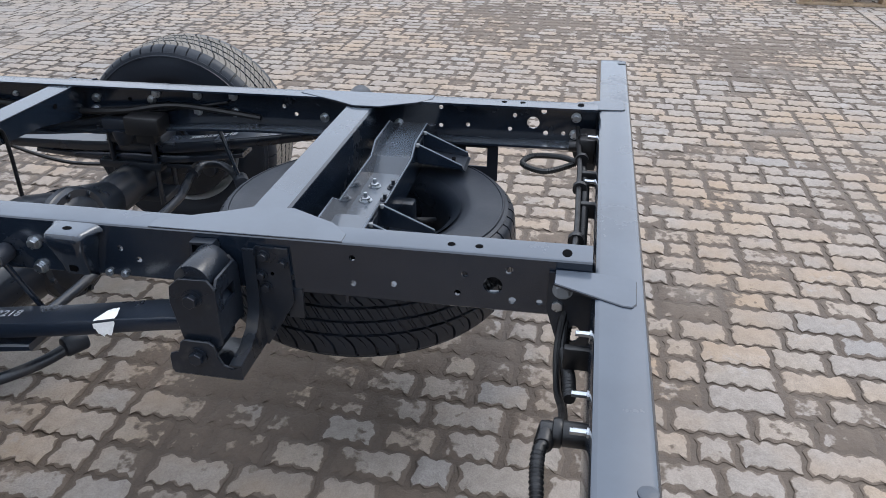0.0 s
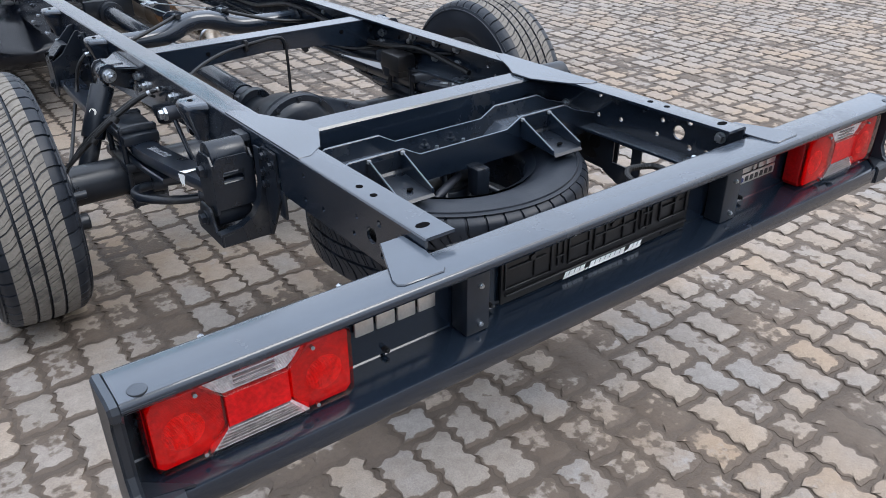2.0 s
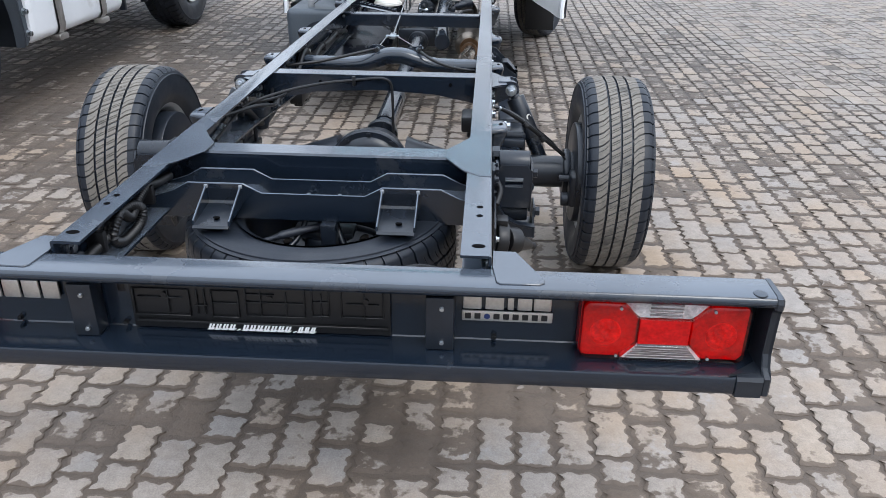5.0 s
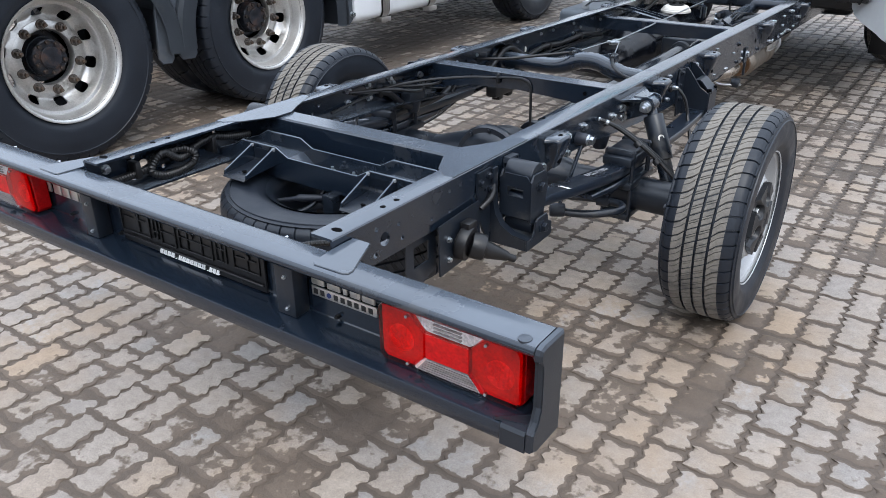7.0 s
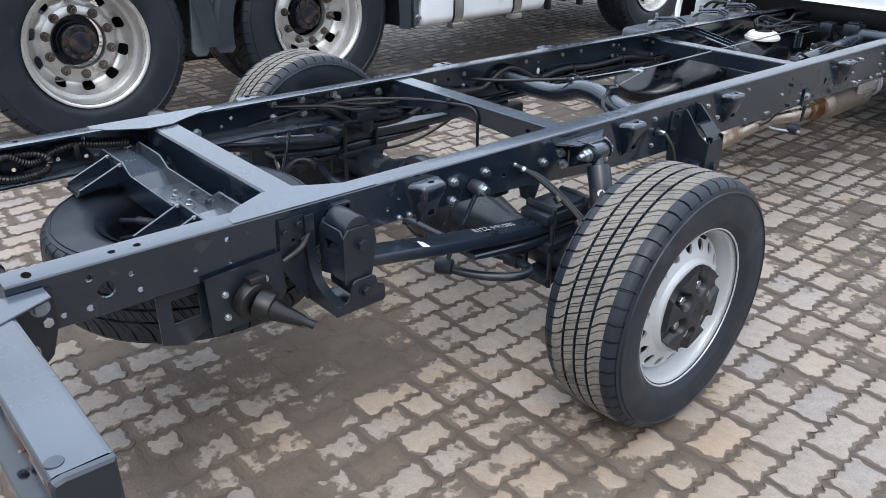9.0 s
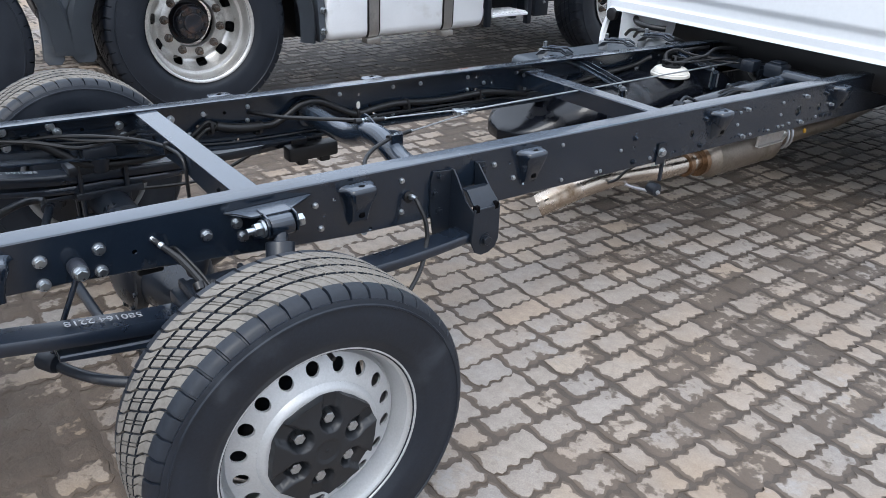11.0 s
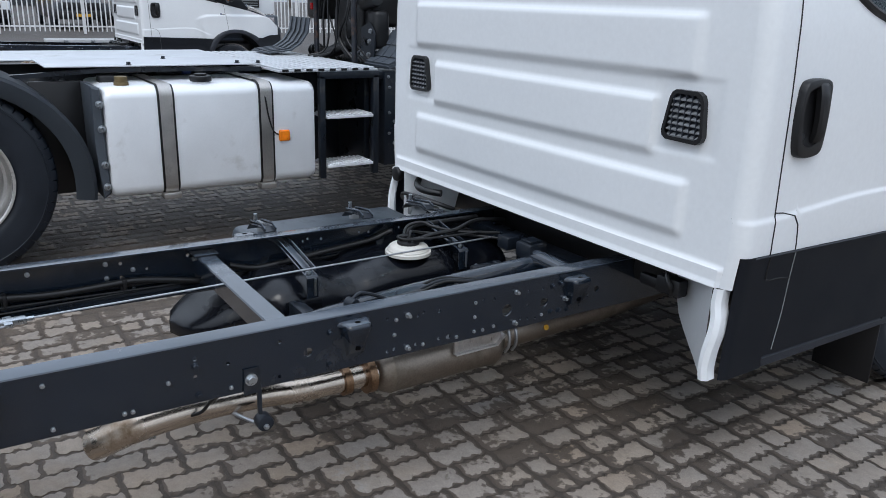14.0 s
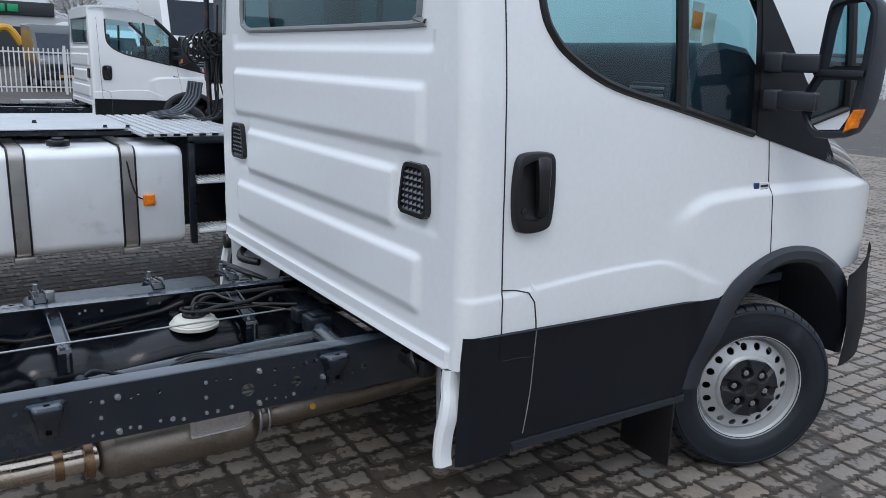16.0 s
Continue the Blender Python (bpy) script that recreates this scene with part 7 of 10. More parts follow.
ARCH_SO = [(v.y, v.z) for v in smooth_path([(0, y, z) for y, z in ARCH_OUT + [(5.06, 0.70), (5.10, 0.55), (5.12, 0.40)]], 6)]
ARCH_SI = [(v.y, v.z) for v in smooth_path([(0, y, z) for y, z in ARCH_IN], 6)]


def along(table, y):
    for (a, b), (c, d) in zip(table, table[1:]):
        if a <= y <= c:
            return lerp(b, d, (y - a) / (c - a))
    return table[0][1] if y < table[0][0] else table[-1][1]


def flank(name, s, cols, lo, hi, rows, material, off=0.0, label="", parent=None, thick=0.0):
    """A strip of body side: columns at the given y, from lo(y) to hi(y)."""
    bm = bmesh.new()
    grid = []
    for c in cols:
        a, y = c if isinstance(c, tuple) else (None, c)
        z0, z1 = lo(y), hi(y)
        col = []
        for i in range(rows + 1):
            z = lerp(z0, z1, i / rows)
            if a is None:
                p = (s * (side_x(y, z) + off), y, z)
            else:
                p = (s * (side_x(3.14, z) + off - 0.05 * (1 - math.sin(a))), 3.14 - 0.05 * math.cos(a), z)
            col.append(bm.verts.new(p))
        grid.append(col)
    for i in range(len(grid) - 1):
        for j in range(rows):
            f = (grid[i][j], grid[i + 1][j], grid[i + 1][j + 1], grid[i][j + 1])
            bm.faces.new(f if s > 0 else f[::-1])
    if thick:
        bmesh.ops.solidify(bm, geom=bm.faces[:], thickness=thick)
    me = bpy.data.meshes.new(name)
    bm.to_mesh(me)
    bm.free()
    me.materials.append(material)
    me.polygons.foreach_set("use_smooth", [True] * len(me.polygons))
    me.set_sharp_from_angle(angle=radians(50))
    return part(name, me, material, parent or cab, label)


def span(a, b, step):
    n = max(1, int(math.ceil((b - a) / step)))
    return [lerp(a, b, i / n) for i in range(n + 1)]


CORNER = [(radians(a), 3.12) for a in (0, 15, 30, 45, 60, 75)] + [(radians(90), 3.14)]
clad_top = lambda y: lerp(0.803, 0.776, (y - 3.09) / 1.12)

# rear wall with pressed swages, and the window opening at the top
PADS = [(-0.835, 0.742, 1.305, 1.485), (-0.690, 0.600, 1.060, 1.235), (-0.825, 0.745, 0.822, 0.990)]
VENTS = [(-0.800, 1.178), (0.717, 1.188)]


def wall_y(x, z):
    d = 0.0
    for x0, x1, z0, z1 in PADS:
        e = 0.016
        d = max(d, 0.016 * sstep(x0 - e, x0 + e, x) * sstep(x1 + e, x1 - e, x) * sstep(z0 - 0.020, z0 + 0.020, z) * sstep(z1 + 0.014, z1 - 0.014, z))
    d -= 0.012 * sstep(-0.86, -0.83, x) * sstep(0.80, 0.76, x) * sstep(1.575, 1.605, z)
    for vx, vz in VENTS:
        r = max(abs(x - vx) / 0.115, abs(z - vz) / 0.112)
        d = lerp(d, -0.004, sstep(1.12, 0.92, r))
    d += 0.010 * sstep(0.765, 0.752, z) * 1.0
    d += 0.005 * sstep(0.712, 0.704, z)
    return REAR_Y - d


xs = [lerp(-1, 1, i / 150) for i in range(151)]
zs = [lerp(0.698, 1.64, i / 120) for i in range(121)]
verts, faces = [], []
for z in zs:
    hw = side_x(3.14, z) - 0.05
    for u in xs:
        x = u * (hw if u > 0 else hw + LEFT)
        verts.append((x, wall_y(x, z) if abs(u) < 0.999 else REAR_Y, z))
for j in range(120):
    for i in range(150):
        faces.append((j * 151 + i, j * 151 + i + 1, (j + 1) * 151 + i + 1, (j + 1) * 151 + i))
part("rear_wall", mesh_of("rear_wall", verts, faces, WHITE), WHITE, cab, "white pressed steel rear wall")
bm = bmesh.new()
hw = side_x(3.14, 1.9) - 0.05
WIN = [(-0.66, 1.655), (0.62, 1.655), (0.672, 1.672), (0.695, 1.715), (0.66, 2.02), (0.62, 2.05), (-0.70, 2.05), (-0.735, 2.02), (-0.765, 1.715), (-0.72, 1.668)]
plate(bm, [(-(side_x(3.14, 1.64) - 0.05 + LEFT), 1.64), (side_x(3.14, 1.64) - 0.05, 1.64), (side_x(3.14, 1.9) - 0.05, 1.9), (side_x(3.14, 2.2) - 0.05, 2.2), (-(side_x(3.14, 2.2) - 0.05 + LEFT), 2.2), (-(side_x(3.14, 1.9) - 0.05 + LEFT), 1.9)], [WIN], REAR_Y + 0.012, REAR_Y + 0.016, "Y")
part("rear_header", bm, WHITE, cab, "", smooth=False)
tube("rear_window_seal", [(x, REAR_Y + 0.010, z) for x, z in WIN + WIN[:1]], 0.011, GREYTRIM, cab, "grey rubber window seal", 8, 3)
bm = bmesh.new()
extrude_poly(bm, WIN, REAR_Y + 0.010, REAR_Y + 0.014, "Y")
gp = part("rear_window", bm, GLASS, cab, "clear rear window pane", smooth=False)
gp.visible_shadow = False

# air vents with louvres
for vx, vz in VENTS:
    vent = sub("air_vent", (vx, REAR_Y, vz), van)
    k = 1 if vx > 0 else -1
    out = [(vx - 0.080, vz - 0.050), (vx - 0.075, vz - 0.066), (vx - 0.060, vz - 0.076), (vx + 0.056, vz - 0.078), (vx + 0.072, vz - 0.068), (vx + 0.078, vz - 0.052), (vx + 0.068, vz + 0.050), (vx + 0.060, vz + 0.068), (vx + 0.044, vz + 0.078), (vx - 0.038, vz + 0.078), (vx - 0.052, vz + 0.070), (vx - 0.060, vz + 0.054)]
    if k < 0:
        out = [(2 * vx - x, z) for x, z in out][::-1]
    inn = [(lerp(x, vx, 0.15), lerp(z, vz, 0.15)) for x, z in out]
    bm = bmesh.new()
    plate(bm, out, [inn], REAR_Y - 0.016, REAR_Y + 0.006, "Y")
    part("vent_frame", bm, PLASTIC, vent, "", smooth=False)
    bm = bmesh.new()
    extrude_poly(bm, inn, REAR_Y - 0.001, REAR_Y + 0.002, "Y")
    part("vent_back", bm, CLADDING, vent, "", smooth=False)
    for i in range(7):
        z = vz - 0.056 + i * 0.0185
        bm = bmesh.new()
        extrude_poly(bm, [(REAR_Y, z - 0.004), (REAR_Y - 0.012, z - 0.009), (REAR_Y - 0.013, z - 0.005), (REAR_Y, z + 0.002)], vx - 0.066 + (0.0026 if k > 0 else 0.0012) * i, vx + 0.066 - (0.0012 if k > 0 else 0.0026) * i, "X")
        part("louvre", bm, GREYTRIM, vent, "", smooth=False)
    for i in range(5):
        x = vx - 0.045 + i * 0.023
        bm = bmesh.new()
        box(bm, x - 0.0015, x + 0.0015, REAR_Y - 0.0135, REAR_Y, vz - 0.062, vz + 0.064, 0)
        part("vent_bar", bm, CLADDING, vent, "", smooth=False)

for s in (-1, 1):
    pillar_cols = CORNER + span(3.155, 3.333, 0.03)
    low_cols = [y for y in span(3.333, 3.68, 0.012)] + span(3.70, 4.60, 0.025) + span(4.62, 5.38, 0.02)
    white_lo = lambda y: clad_top(y) if y < 4.21 else (along(ARCH_OUT, y) if y < 4.98 else 0.79)
    flank("flank_panel", s, pillar_cols, clad_top, lambda y: 2.2, 190, WHITE, 0, "white painted flank")
    flank("corner_panel", s, CORNER[:4], lambda y: 0.698, clad_top, 4, WHITE, 0)
    flank("door_skin", s, low_cols, white_lo, lambda y: min(along(BELT, y), 2.2), 120, WHITE, 0, "white painted door and wing")
    # dark lower cladding
    flank("side_cladding", s, CORNER[3:] + span(3.155, 3.30, 0.03), lambda y: 0.398, clad_top, 20, CLADDING, 0.004, "dark grey plastic side cladding", None, 0.006)
    flank("side_cladding", s, span(3.30, 4.20, 0.03), lambda y: max(lerp(0.440, 0.420, (y - 3.30) / 0.9), min(along(ARCH_OUT, y) - 0.03, clad_top(y) - 0.01) if y > 4.085 else 0), clad_top, 20, CLADDING, 0.004, "", None, 0.006)
    bm = bmesh.new()
    extrude_poly(bm, [(3.30, 0.43), (4.12, 0.41), (4.12, 0.38), (3.32, 0.39)], min(s * 0.90, s * 0.955), max(s * 0.90, s * 0.955), "X", 0.006)
    part("sill", bm, CLADDING, cab)
    # wheel arch flare
    bm = bmesh.new()
    n = 64
    rows = []
    for i in range(n + 1):
        t = i / n
        def at(tab):
            f = t * (len(tab) - 1)
            k = min(int(f), len(tab) - 2)
            return lerp(tab[k][0], tab[k + 1][0], f - k), lerp(tab[k][1], tab[k + 1][1], f - k)
        outer = ARCH_SO
        (yo, zo), (yi, zi) = at(outer), at(ARCH_SI)
        xo = side_x(min(yo, 4.95), zo)
        rows.append([bm.verts.new((s * (xo + 0.002), yo, zo)), bm.verts.new((s * (xo + 0.020), lerp(yo, yi, 0.25), lerp(zo, zi, 0.25))), bm.verts.new((s * (xo + 0.024), lerp(yo, yi, 0.75), lerp(zo, zi, 0.75))),
                     bm.verts.new((s * (xo + 0.014), yi, zi)), bm.verts.new((s * (xo - 0.06), yi, zi)), bm.verts.new((s * (xo - 0.32), lerp(yi, 4.6, 0.02), zi))])
    for i in range(n):
        for k in range(5):
            bm.faces.new((rows[i][k], rows[i + 1][k], rows[i + 1][k + 1], rows[i][k + 1]))
    part("arch_flare", bm, CLADDING, cab, "dark plastic wheel-arch flare")
    # inner wheel house, splash guard
    bm = bmesh.new()
    box(bm, s * 0.62, s * 0.66, 4.05, 5.15, 0.35, 0.95, 0.02)
    part("wheel_house", bm, PLASTIC, cab)
    bm = bmesh.new()
    box(bm, s * 0.72, s * 0.955, 4.060, 4.070, 0.135, 0.46, 0.004)
    part("mud_flap", bm, PLASTIC, cab)
    # front bumper corner
    fb = flank("front_bumper", s, span(4.965, 5.42, 0.02), lambda y: 0.385, lambda y: lerp(0.775, 0.835, sstep(4.96, 5.2, y)), 14, CLADDING, 0.048, "dark plastic front bumper", None, 0.006)
    for v in fb.data.vertices:
        v.co.x += s * 0.045 * sstep(0.78, 0.45, v.co.z)
    # white flange at the rear edge of the sill, curving in below the wall
    bm = bmesh.new()
    fl = [(0.925, 3.075, 0.700), (0.925, 3.072, 0.650), (0.935, 3.068, 0.610), (0.938, 3.060, 0.560), (0.930, 3.052, 0.500), (0.926, 3.050, 0.440), (0.930, 3.052, 0.402)]
    path = smooth_path(fl, 5)
    rows = []
    for p in path:
        t = (0.70 - p.z) / 0.30
        w = 0.020 + 0.006 * math.sin(math.pi * min(1, t * 1.2))
        rows.append([bm.verts.new((s * (p.x - w), p.y + 0.02, p.z)), bm.verts.new((s * (p.x - w * 0.7), p.y, p.z)), bm.verts.new((s * (p.x), p.y - 0.002, p.z)), bm.verts.new((s * (p.x + 0.012), p.y + 0.012, p.z)), bm.verts.new((s * (p.x + 0.010), p.y + 0.05, p.z))])
    for i in range(len(rows) - 1):
        for k in range(4):
            bm.faces.new((rows[i][k], rows[i + 1][k], rows[i + 1][k + 1], rows[i][k + 1]))
    part("sill_flange", bm, WHITE, cab, "white painted sill flange")
    bm = bmesh.new()
    cols = []
    for x, y, z in ((0.655, 3.225, 0.640), (0.672, 3.215, 0.560), (0.700, 3.198, 0.515), (0.745, 3.170, 0.487), (0.800, 3.135, 0.460), (0.845, 3.108, 0.438), (0.885, 3.085, 0.412), (0.908, 3.072, 0.402)):
        cols.append([bm.verts.new((s * x, y, lerp(z, 0.702, q / 4))) for q in range(5)])
    for a, b in zip(cols, cols[1:]):
        for q in range(4):
            bm.faces.new((a[q], b[q], b[q + 1], a[q + 1]))
    bmesh.ops.solidify(bm, geom=bm.faces[:], thickness=0.004)
    part("inner_sill", bm, WHITE, cab, "", smooth=False)
    # seams: door gap, flap, wing gap
    def seam(pts, nm="door_gap", r=0.0020):
        dense = [(lerp(a[0], b[0], q / 6), lerp(a[1], b[1], q / 6)) for a, b in zip(pts, pts[1:]) for q in range(6)] + [pts[-1]]
        tube(nm, [(s * (side_x(y, z) + 0.0012), y, z) for y, z in dense], r, PLASTIC, cab, "", 6, 1)
    seam([(3.212, 2.05), (3.212, 1.7), (3.213, 1.4), (3.216, 1.15), (3.222, 1.0), (3.225, 0.93)])
    seam([(3.225, 0.93), (3.27, 0.925), (3.32, 0.912), (3.345, 0.88), (3.356, 0.82), (3.359, 0.796)])
    tube("flap_gap", [(s * (side_x(y, z) + 0.0050), y, z) for y, z in ((3.359, 0.796), (3.362, 0.70), (3.360, 0.58), (3.345, 0.455))], 0.0018, GREYTRIM, cab, "", 6, 3)
    tube("clad_edge", [(s * (side_x(y, clad_top(y)) + 0.0050), y, clad_top(y) - 0.003) for y in (3.15, 3.4, 3.7, 4.0, 4.19)], 0.0030, CLADDING, cab, "", 6, 3)
    seam([(3.225, 0.93), (3.226, 0.85), (3.229, 0.80)])
    tube("flap_gap", [(s * (side_x(y, z) + 0.0050), y, z) for y, z in ((3.229, 0.80), (3.231, 0.719), (3.29, 0.712), (3.361, 0.704))], 0.0024, PLASTIC, cab, "", 6, 2)
    seam([(4.400, 1.326), (4.420, 1.20), (4.440, 1.08), (4.468, 0.912)], "wing_gap", 0.0016)
    # inner trim of the door
    flank("door_trim", s, span(3.25, 4.30, 0.05), lambda y: 0.80, lambda y: min(along(BELT, y), 1.62) - 0.012, 14, DASH, -0.055, "dark blue-grey door trim", None, 0.006)
    # window frame, panes, divider
    glass_cols = span(3.345, 3.60, 0.02) + span(3.62, 4.305, 0.04)
    top = lambda y: lerp(2.04, 1.97, (y - 3.34) / 0.75) if y < 4.09 else lerp(1.97, 1.80, (y - 4.09) / 0.215)
    g = flank("side_window", s, glass_cols, lambda y: along(BELT, y) - 0.004, top, 6, GLASS, -0.012, "clear door window pane")
    g.visible_shadow = False
    seal = [(y, along(BELT, y)) for y in (3.333, 3.338, 3.350, 3.372, 3.422, 3.53, 3.659, 3.92, 4.305)]
    tube("window_seal", [(s * (side_x(3.333, 2.0) - 0.002), 3.338, 2.03)] + [(s * (side_x(y, z) - 0.001), y, z) for y, z in seal], 0.013, PLASTIC, cab, "black rubber window seal", 8, 4)
    tube("window_divider", [(s * (side_x(3.92, z) - 0.004), 3.918, z) for z in (1.43, 1.6, 1.8, 2.0)], 0.020, PLASTIC, cab, "", 8, 2, 0, 1.0)
    flank("pillar_trim", s, span(4.290, 4.325, 0.02), lambda y: along(BELT, y), lambda y: 1.80, 8, PLASTIC, 0.001, "", None, 0.01)
    flank("mirror_base", s, span(4.32, 4.83, 0.02), lambda y: along(BELT, y) - 0.003, lambda y: max(along(BELT, y) + 0.004, lerp(1.84, 1.245, (y - 4.345) / 0.485) if y > 4.345 else 1.84), 10, CLADDING, 0.003, "black plastic pillar foot", None, 0.006)
    # upper door frame and roof rail
    flank("window_header", s, span(3.333, 4.10, 0.05), lambda y: lerp(2.04, 1.97, (y - 3.34) / 0.75), lambda y: 2.2 - 0.10 * sstep(3.6, 4.1, y), 6, WHITE, 0, "", None, 0.004)
    tube("front_pillar", [(s * 0.86, 4.10, 2.06), (s * 0.885, 4.35, 1.82), (s * 0.885, 4.60, 1.52), (s * 0.87, 4.83, 1.25)], 0.032, PLASTIC, cab, "", 10, 5)
    # head lamp: dark bowl, bright reflector strips, clear cover
    lamp = sub("head_lamp", (s * 0.93, 5.0, 1.2), van)
    for nm, off, mt, lab in (("lamp_bowl", -0.012, DASH, "dark lamp bowl"), ("lamp_cover", 0.006, CLEARSHELL, "clear lamp cover")):
        bm = bmesh.new()
        rows = []
        for i in range(11):
            y = lerp(4.770, 5.20, i / 10)
            z0 = along(BELT, y) - 0.004 - 0.010 * math.sin(math.pi * i / 10)
            z1 = z0 + 0.012 + 0.100 * sstep(1.15, 0.25, i / 10)
            rows.append([bm.verts.new((s * (side_x(y, min(z, 1.2)) + off - 0.05 * (k / 4) ** 2), y, z)) for k, z in enumerate(lerp(z0, z1, q / 4) for q in range(5))])
        for a, b in zip(rows, rows[1:]):
            for k in range(4):
                bm.faces.new((a[k], a[k + 1], b[k + 1], b[k]))
        o = part(nm, bm, mt, lamp, lab)
        if mt is CLEARSHELL:
            o.visible_shadow = False
    for f, r in ((0.25, 0.010), (0.55, 0.013), (0.80, 0.007)):
        tube("lamp_reflector", [(s * (side_x(y, 1.2) - 0.004 - 0.04 * f), y, along(BELT, y) + 0.012 + 0.085 * f * sstep(5.20, 4.92, y)) for y in (4.82, 4.90, 4.98, 5.06, 5.13)], r, CHROME, lamp, "bright reflector strip", 10, 4)

    # door handle in its recess plate
    dh = sub("door_handle", (s * 0.98, 3.31, 1.2), van)
    base = lambda y, z: s * (side_x(y, z))
    hy = 3.312

    def soft(pts, steps=5):
        return [(v.y, v.z) for v in smooth_path([(0, y, z) for y, z in pts + pts[:1]], steps)][:-1]

    outl = soft([(hy - 0.066, 1.290), (hy - 0.052, 1.312), (hy - 0.015, 1.320), (hy + 0.040, 1.319), (hy + 0.064, 1.308), (hy + 0.071, 1.275), (hy + 0.074, 1.20), (hy + 0.068, 1.125), (hy + 0.054, 1.100), (hy + 0.010, 1.091), (hy - 0.040, 1.095), (hy - 0.060, 1.112), (hy - 0.071, 1.16), (hy - 0.073, 1.23)])
    pocket = soft([(hy - 0.048, 1.285), (hy - 0.010, 1.298), (hy + 0.030, 1.292), (hy + 0.048, 1.262), (hy + 0.050, 1.190), (hy + 0.036, 1.140), (hy - 0.004, 1.124), (hy - 0.042, 1.138), (hy - 0.056, 1.19), (hy - 0.057, 1.25)])
    rim = []
    m = len(outl)
    bm = bmesh.new()
    for k, dx in ((0.0, 0.970), (0.0, 0.987), (0.04, 0.993), (0.10, 0.995)):
        rim.append([bm.verts.new((s * dx, lerp(y, hy, k), lerp(z, 1.205, k * 0.6))) for y, z in outl])
    near = min(range(len(pocket)), key=lambda q: (pocket[q][0] - outl[0][0]) ** 2 + (pocket[q][1] - outl[0][1]) ** 2)
    well = [pocket[(near + round(q * len(pocket) / m)) % len(pocket)] for q in range(m)]
    for k, dx in ((0.0, 0.9945), (0.06, 0.987), (0.14, 0.982), (0.5, 0.9805)):
        rim.append([bm.verts.new((s * dx, lerp(y, hy, k), lerp(z, 1.205, k))) for y, z in well])
    for a, b in zip(rim, rim[1:]):
        for q in range(m):
            j = (q + 1) % m
            bm.faces.new((a[q], a[j], b[j], b[q]))
    bm.faces.new(rim[-1])
    part("handle_plate", bm, PLASTIC, dh)
    bm = bmesh.new()
    rows = []
    for z, y0, y1, dx in ((1.310, 0.002, 0.040, 0.993), (1.300, -0.002, 0.046, 1.004), (1.270, -0.002, 0.044, 1.010), (1.215, 0.002, 0.040, 1.012), (1.165, 0.008, 0.048, 1.008), (1.140, 0.010, 0.052, 1.000), (1.130, 0.014, 0.050, 0.986)):
        rows.append([bm.verts.new((s * (dx - d), hy + lerp(y0, y1, u), z)) for u, d in ((0, 0.022), (0, 0.006), (0.18, 0.0), (0.82, 0.0), (1, 0.006), (1, 0.022))])
    for a, b in zip(rows, rows[1:]):
        for q in range(6):
            j = (q + 1) % 6
            bm.faces.new((a[q], a[j], b[j], b[q]))
    bm.faces.new(rows[0])
    bm.faces.new(rows[-1])
    part("grip", bm, PLASTIC, dh)
    bm = bmesh.new()
    cyl(bm, (s * 0.978, hy - 0.030, 1.155), (s * 0.985, hy - 0.030, 1.155), 0.010, seg=18, bevel=0.001)
    part("lock_cylinder", bm, CAPBLACK, dh)

    # door mirror on two arms
    mir = sub("door_mirror", (s * 1.1, 4.4, 1.55), van)
    for z0, z1 in ((1.562, 1.624), (1.436, 1.500)):
        bm = bmesh.new()
        box(bm, 0.0, 0.072, -0.030, 0.030, z0 - 0.004, z1 + 0.004, 0.010, 3)
        box(bm, 0.066, 0.190, -0.024, 0.024, z0, z1, 0.010, 3)
        bmesh.ops.rotate(bm, verts=bm.verts, cent=(0, 0, 0), matrix=Matrix.Rotation(radians(14), 3, "Z"))
        bmesh.ops.translate(bm, verts=bm.verts, vec=(0.935, 4.362, 0))
        if s < 0:
            bmesh.ops.scale(bm, verts=bm.verts, vec=(-1, 1, 1))
        part("mirror_arm", bm, CLADDING, mir)
    # shell: rounded box, lower left corner swept out
    shell = [(1.098, 1.385), (1.135, 1.352), (1.225, 1.358), (1.262, 1.385), (1.285, 1.47), (1.292, 1.60), (1.288, 1.74), (1.262, 1.800), (1.20, 1.815), (1.140, 1.802), (1.122, 1.770), (1.112, 1.66), (1.105, 1.56), (1.078, 1.50), (1.074, 1.44)]
    shell = [(v.x, v.z) for v in smooth_path([(x, 0, z) for x, z in shell + shell[:1]], 4)][:-1]
    bm = bmesh.new()
    cx, cz = 1.185, 1.58
    layers = []
    for y, k in ((4.395, 0.90), (4.398, 0.985), (4.412, 1.0), (4.47, 0.96), (4.52, 0.82), (4.535, 0.55)):
        layers.append([bm.verts.new((s * lerp(cx, x, k), y, lerp(cz, z, k))) for x, z in shell])
    m = len(shell)
    for a, b in zip(layers, layers[1:]):
        for i in range(m):
            j = (i + 1) % m
            bm.faces.new((a[i], a[j], b[j], b[i]))
    bm.faces.new(layers[-1])
    inner = [bm.verts.new((s * lerp(cx, x, 0.88), 4.412, lerp(cz, z, 0.88))) for x, z in shell]
    for i in range(m):
        j = (i + 1) % m
        bm.faces.new((layers[0][i], layers[0][j], inner[j], inner[i]))
    bm.faces.new(inner)
    part("mirror_shell", bm, CLADDING, mir, "black plastic mirror shell")
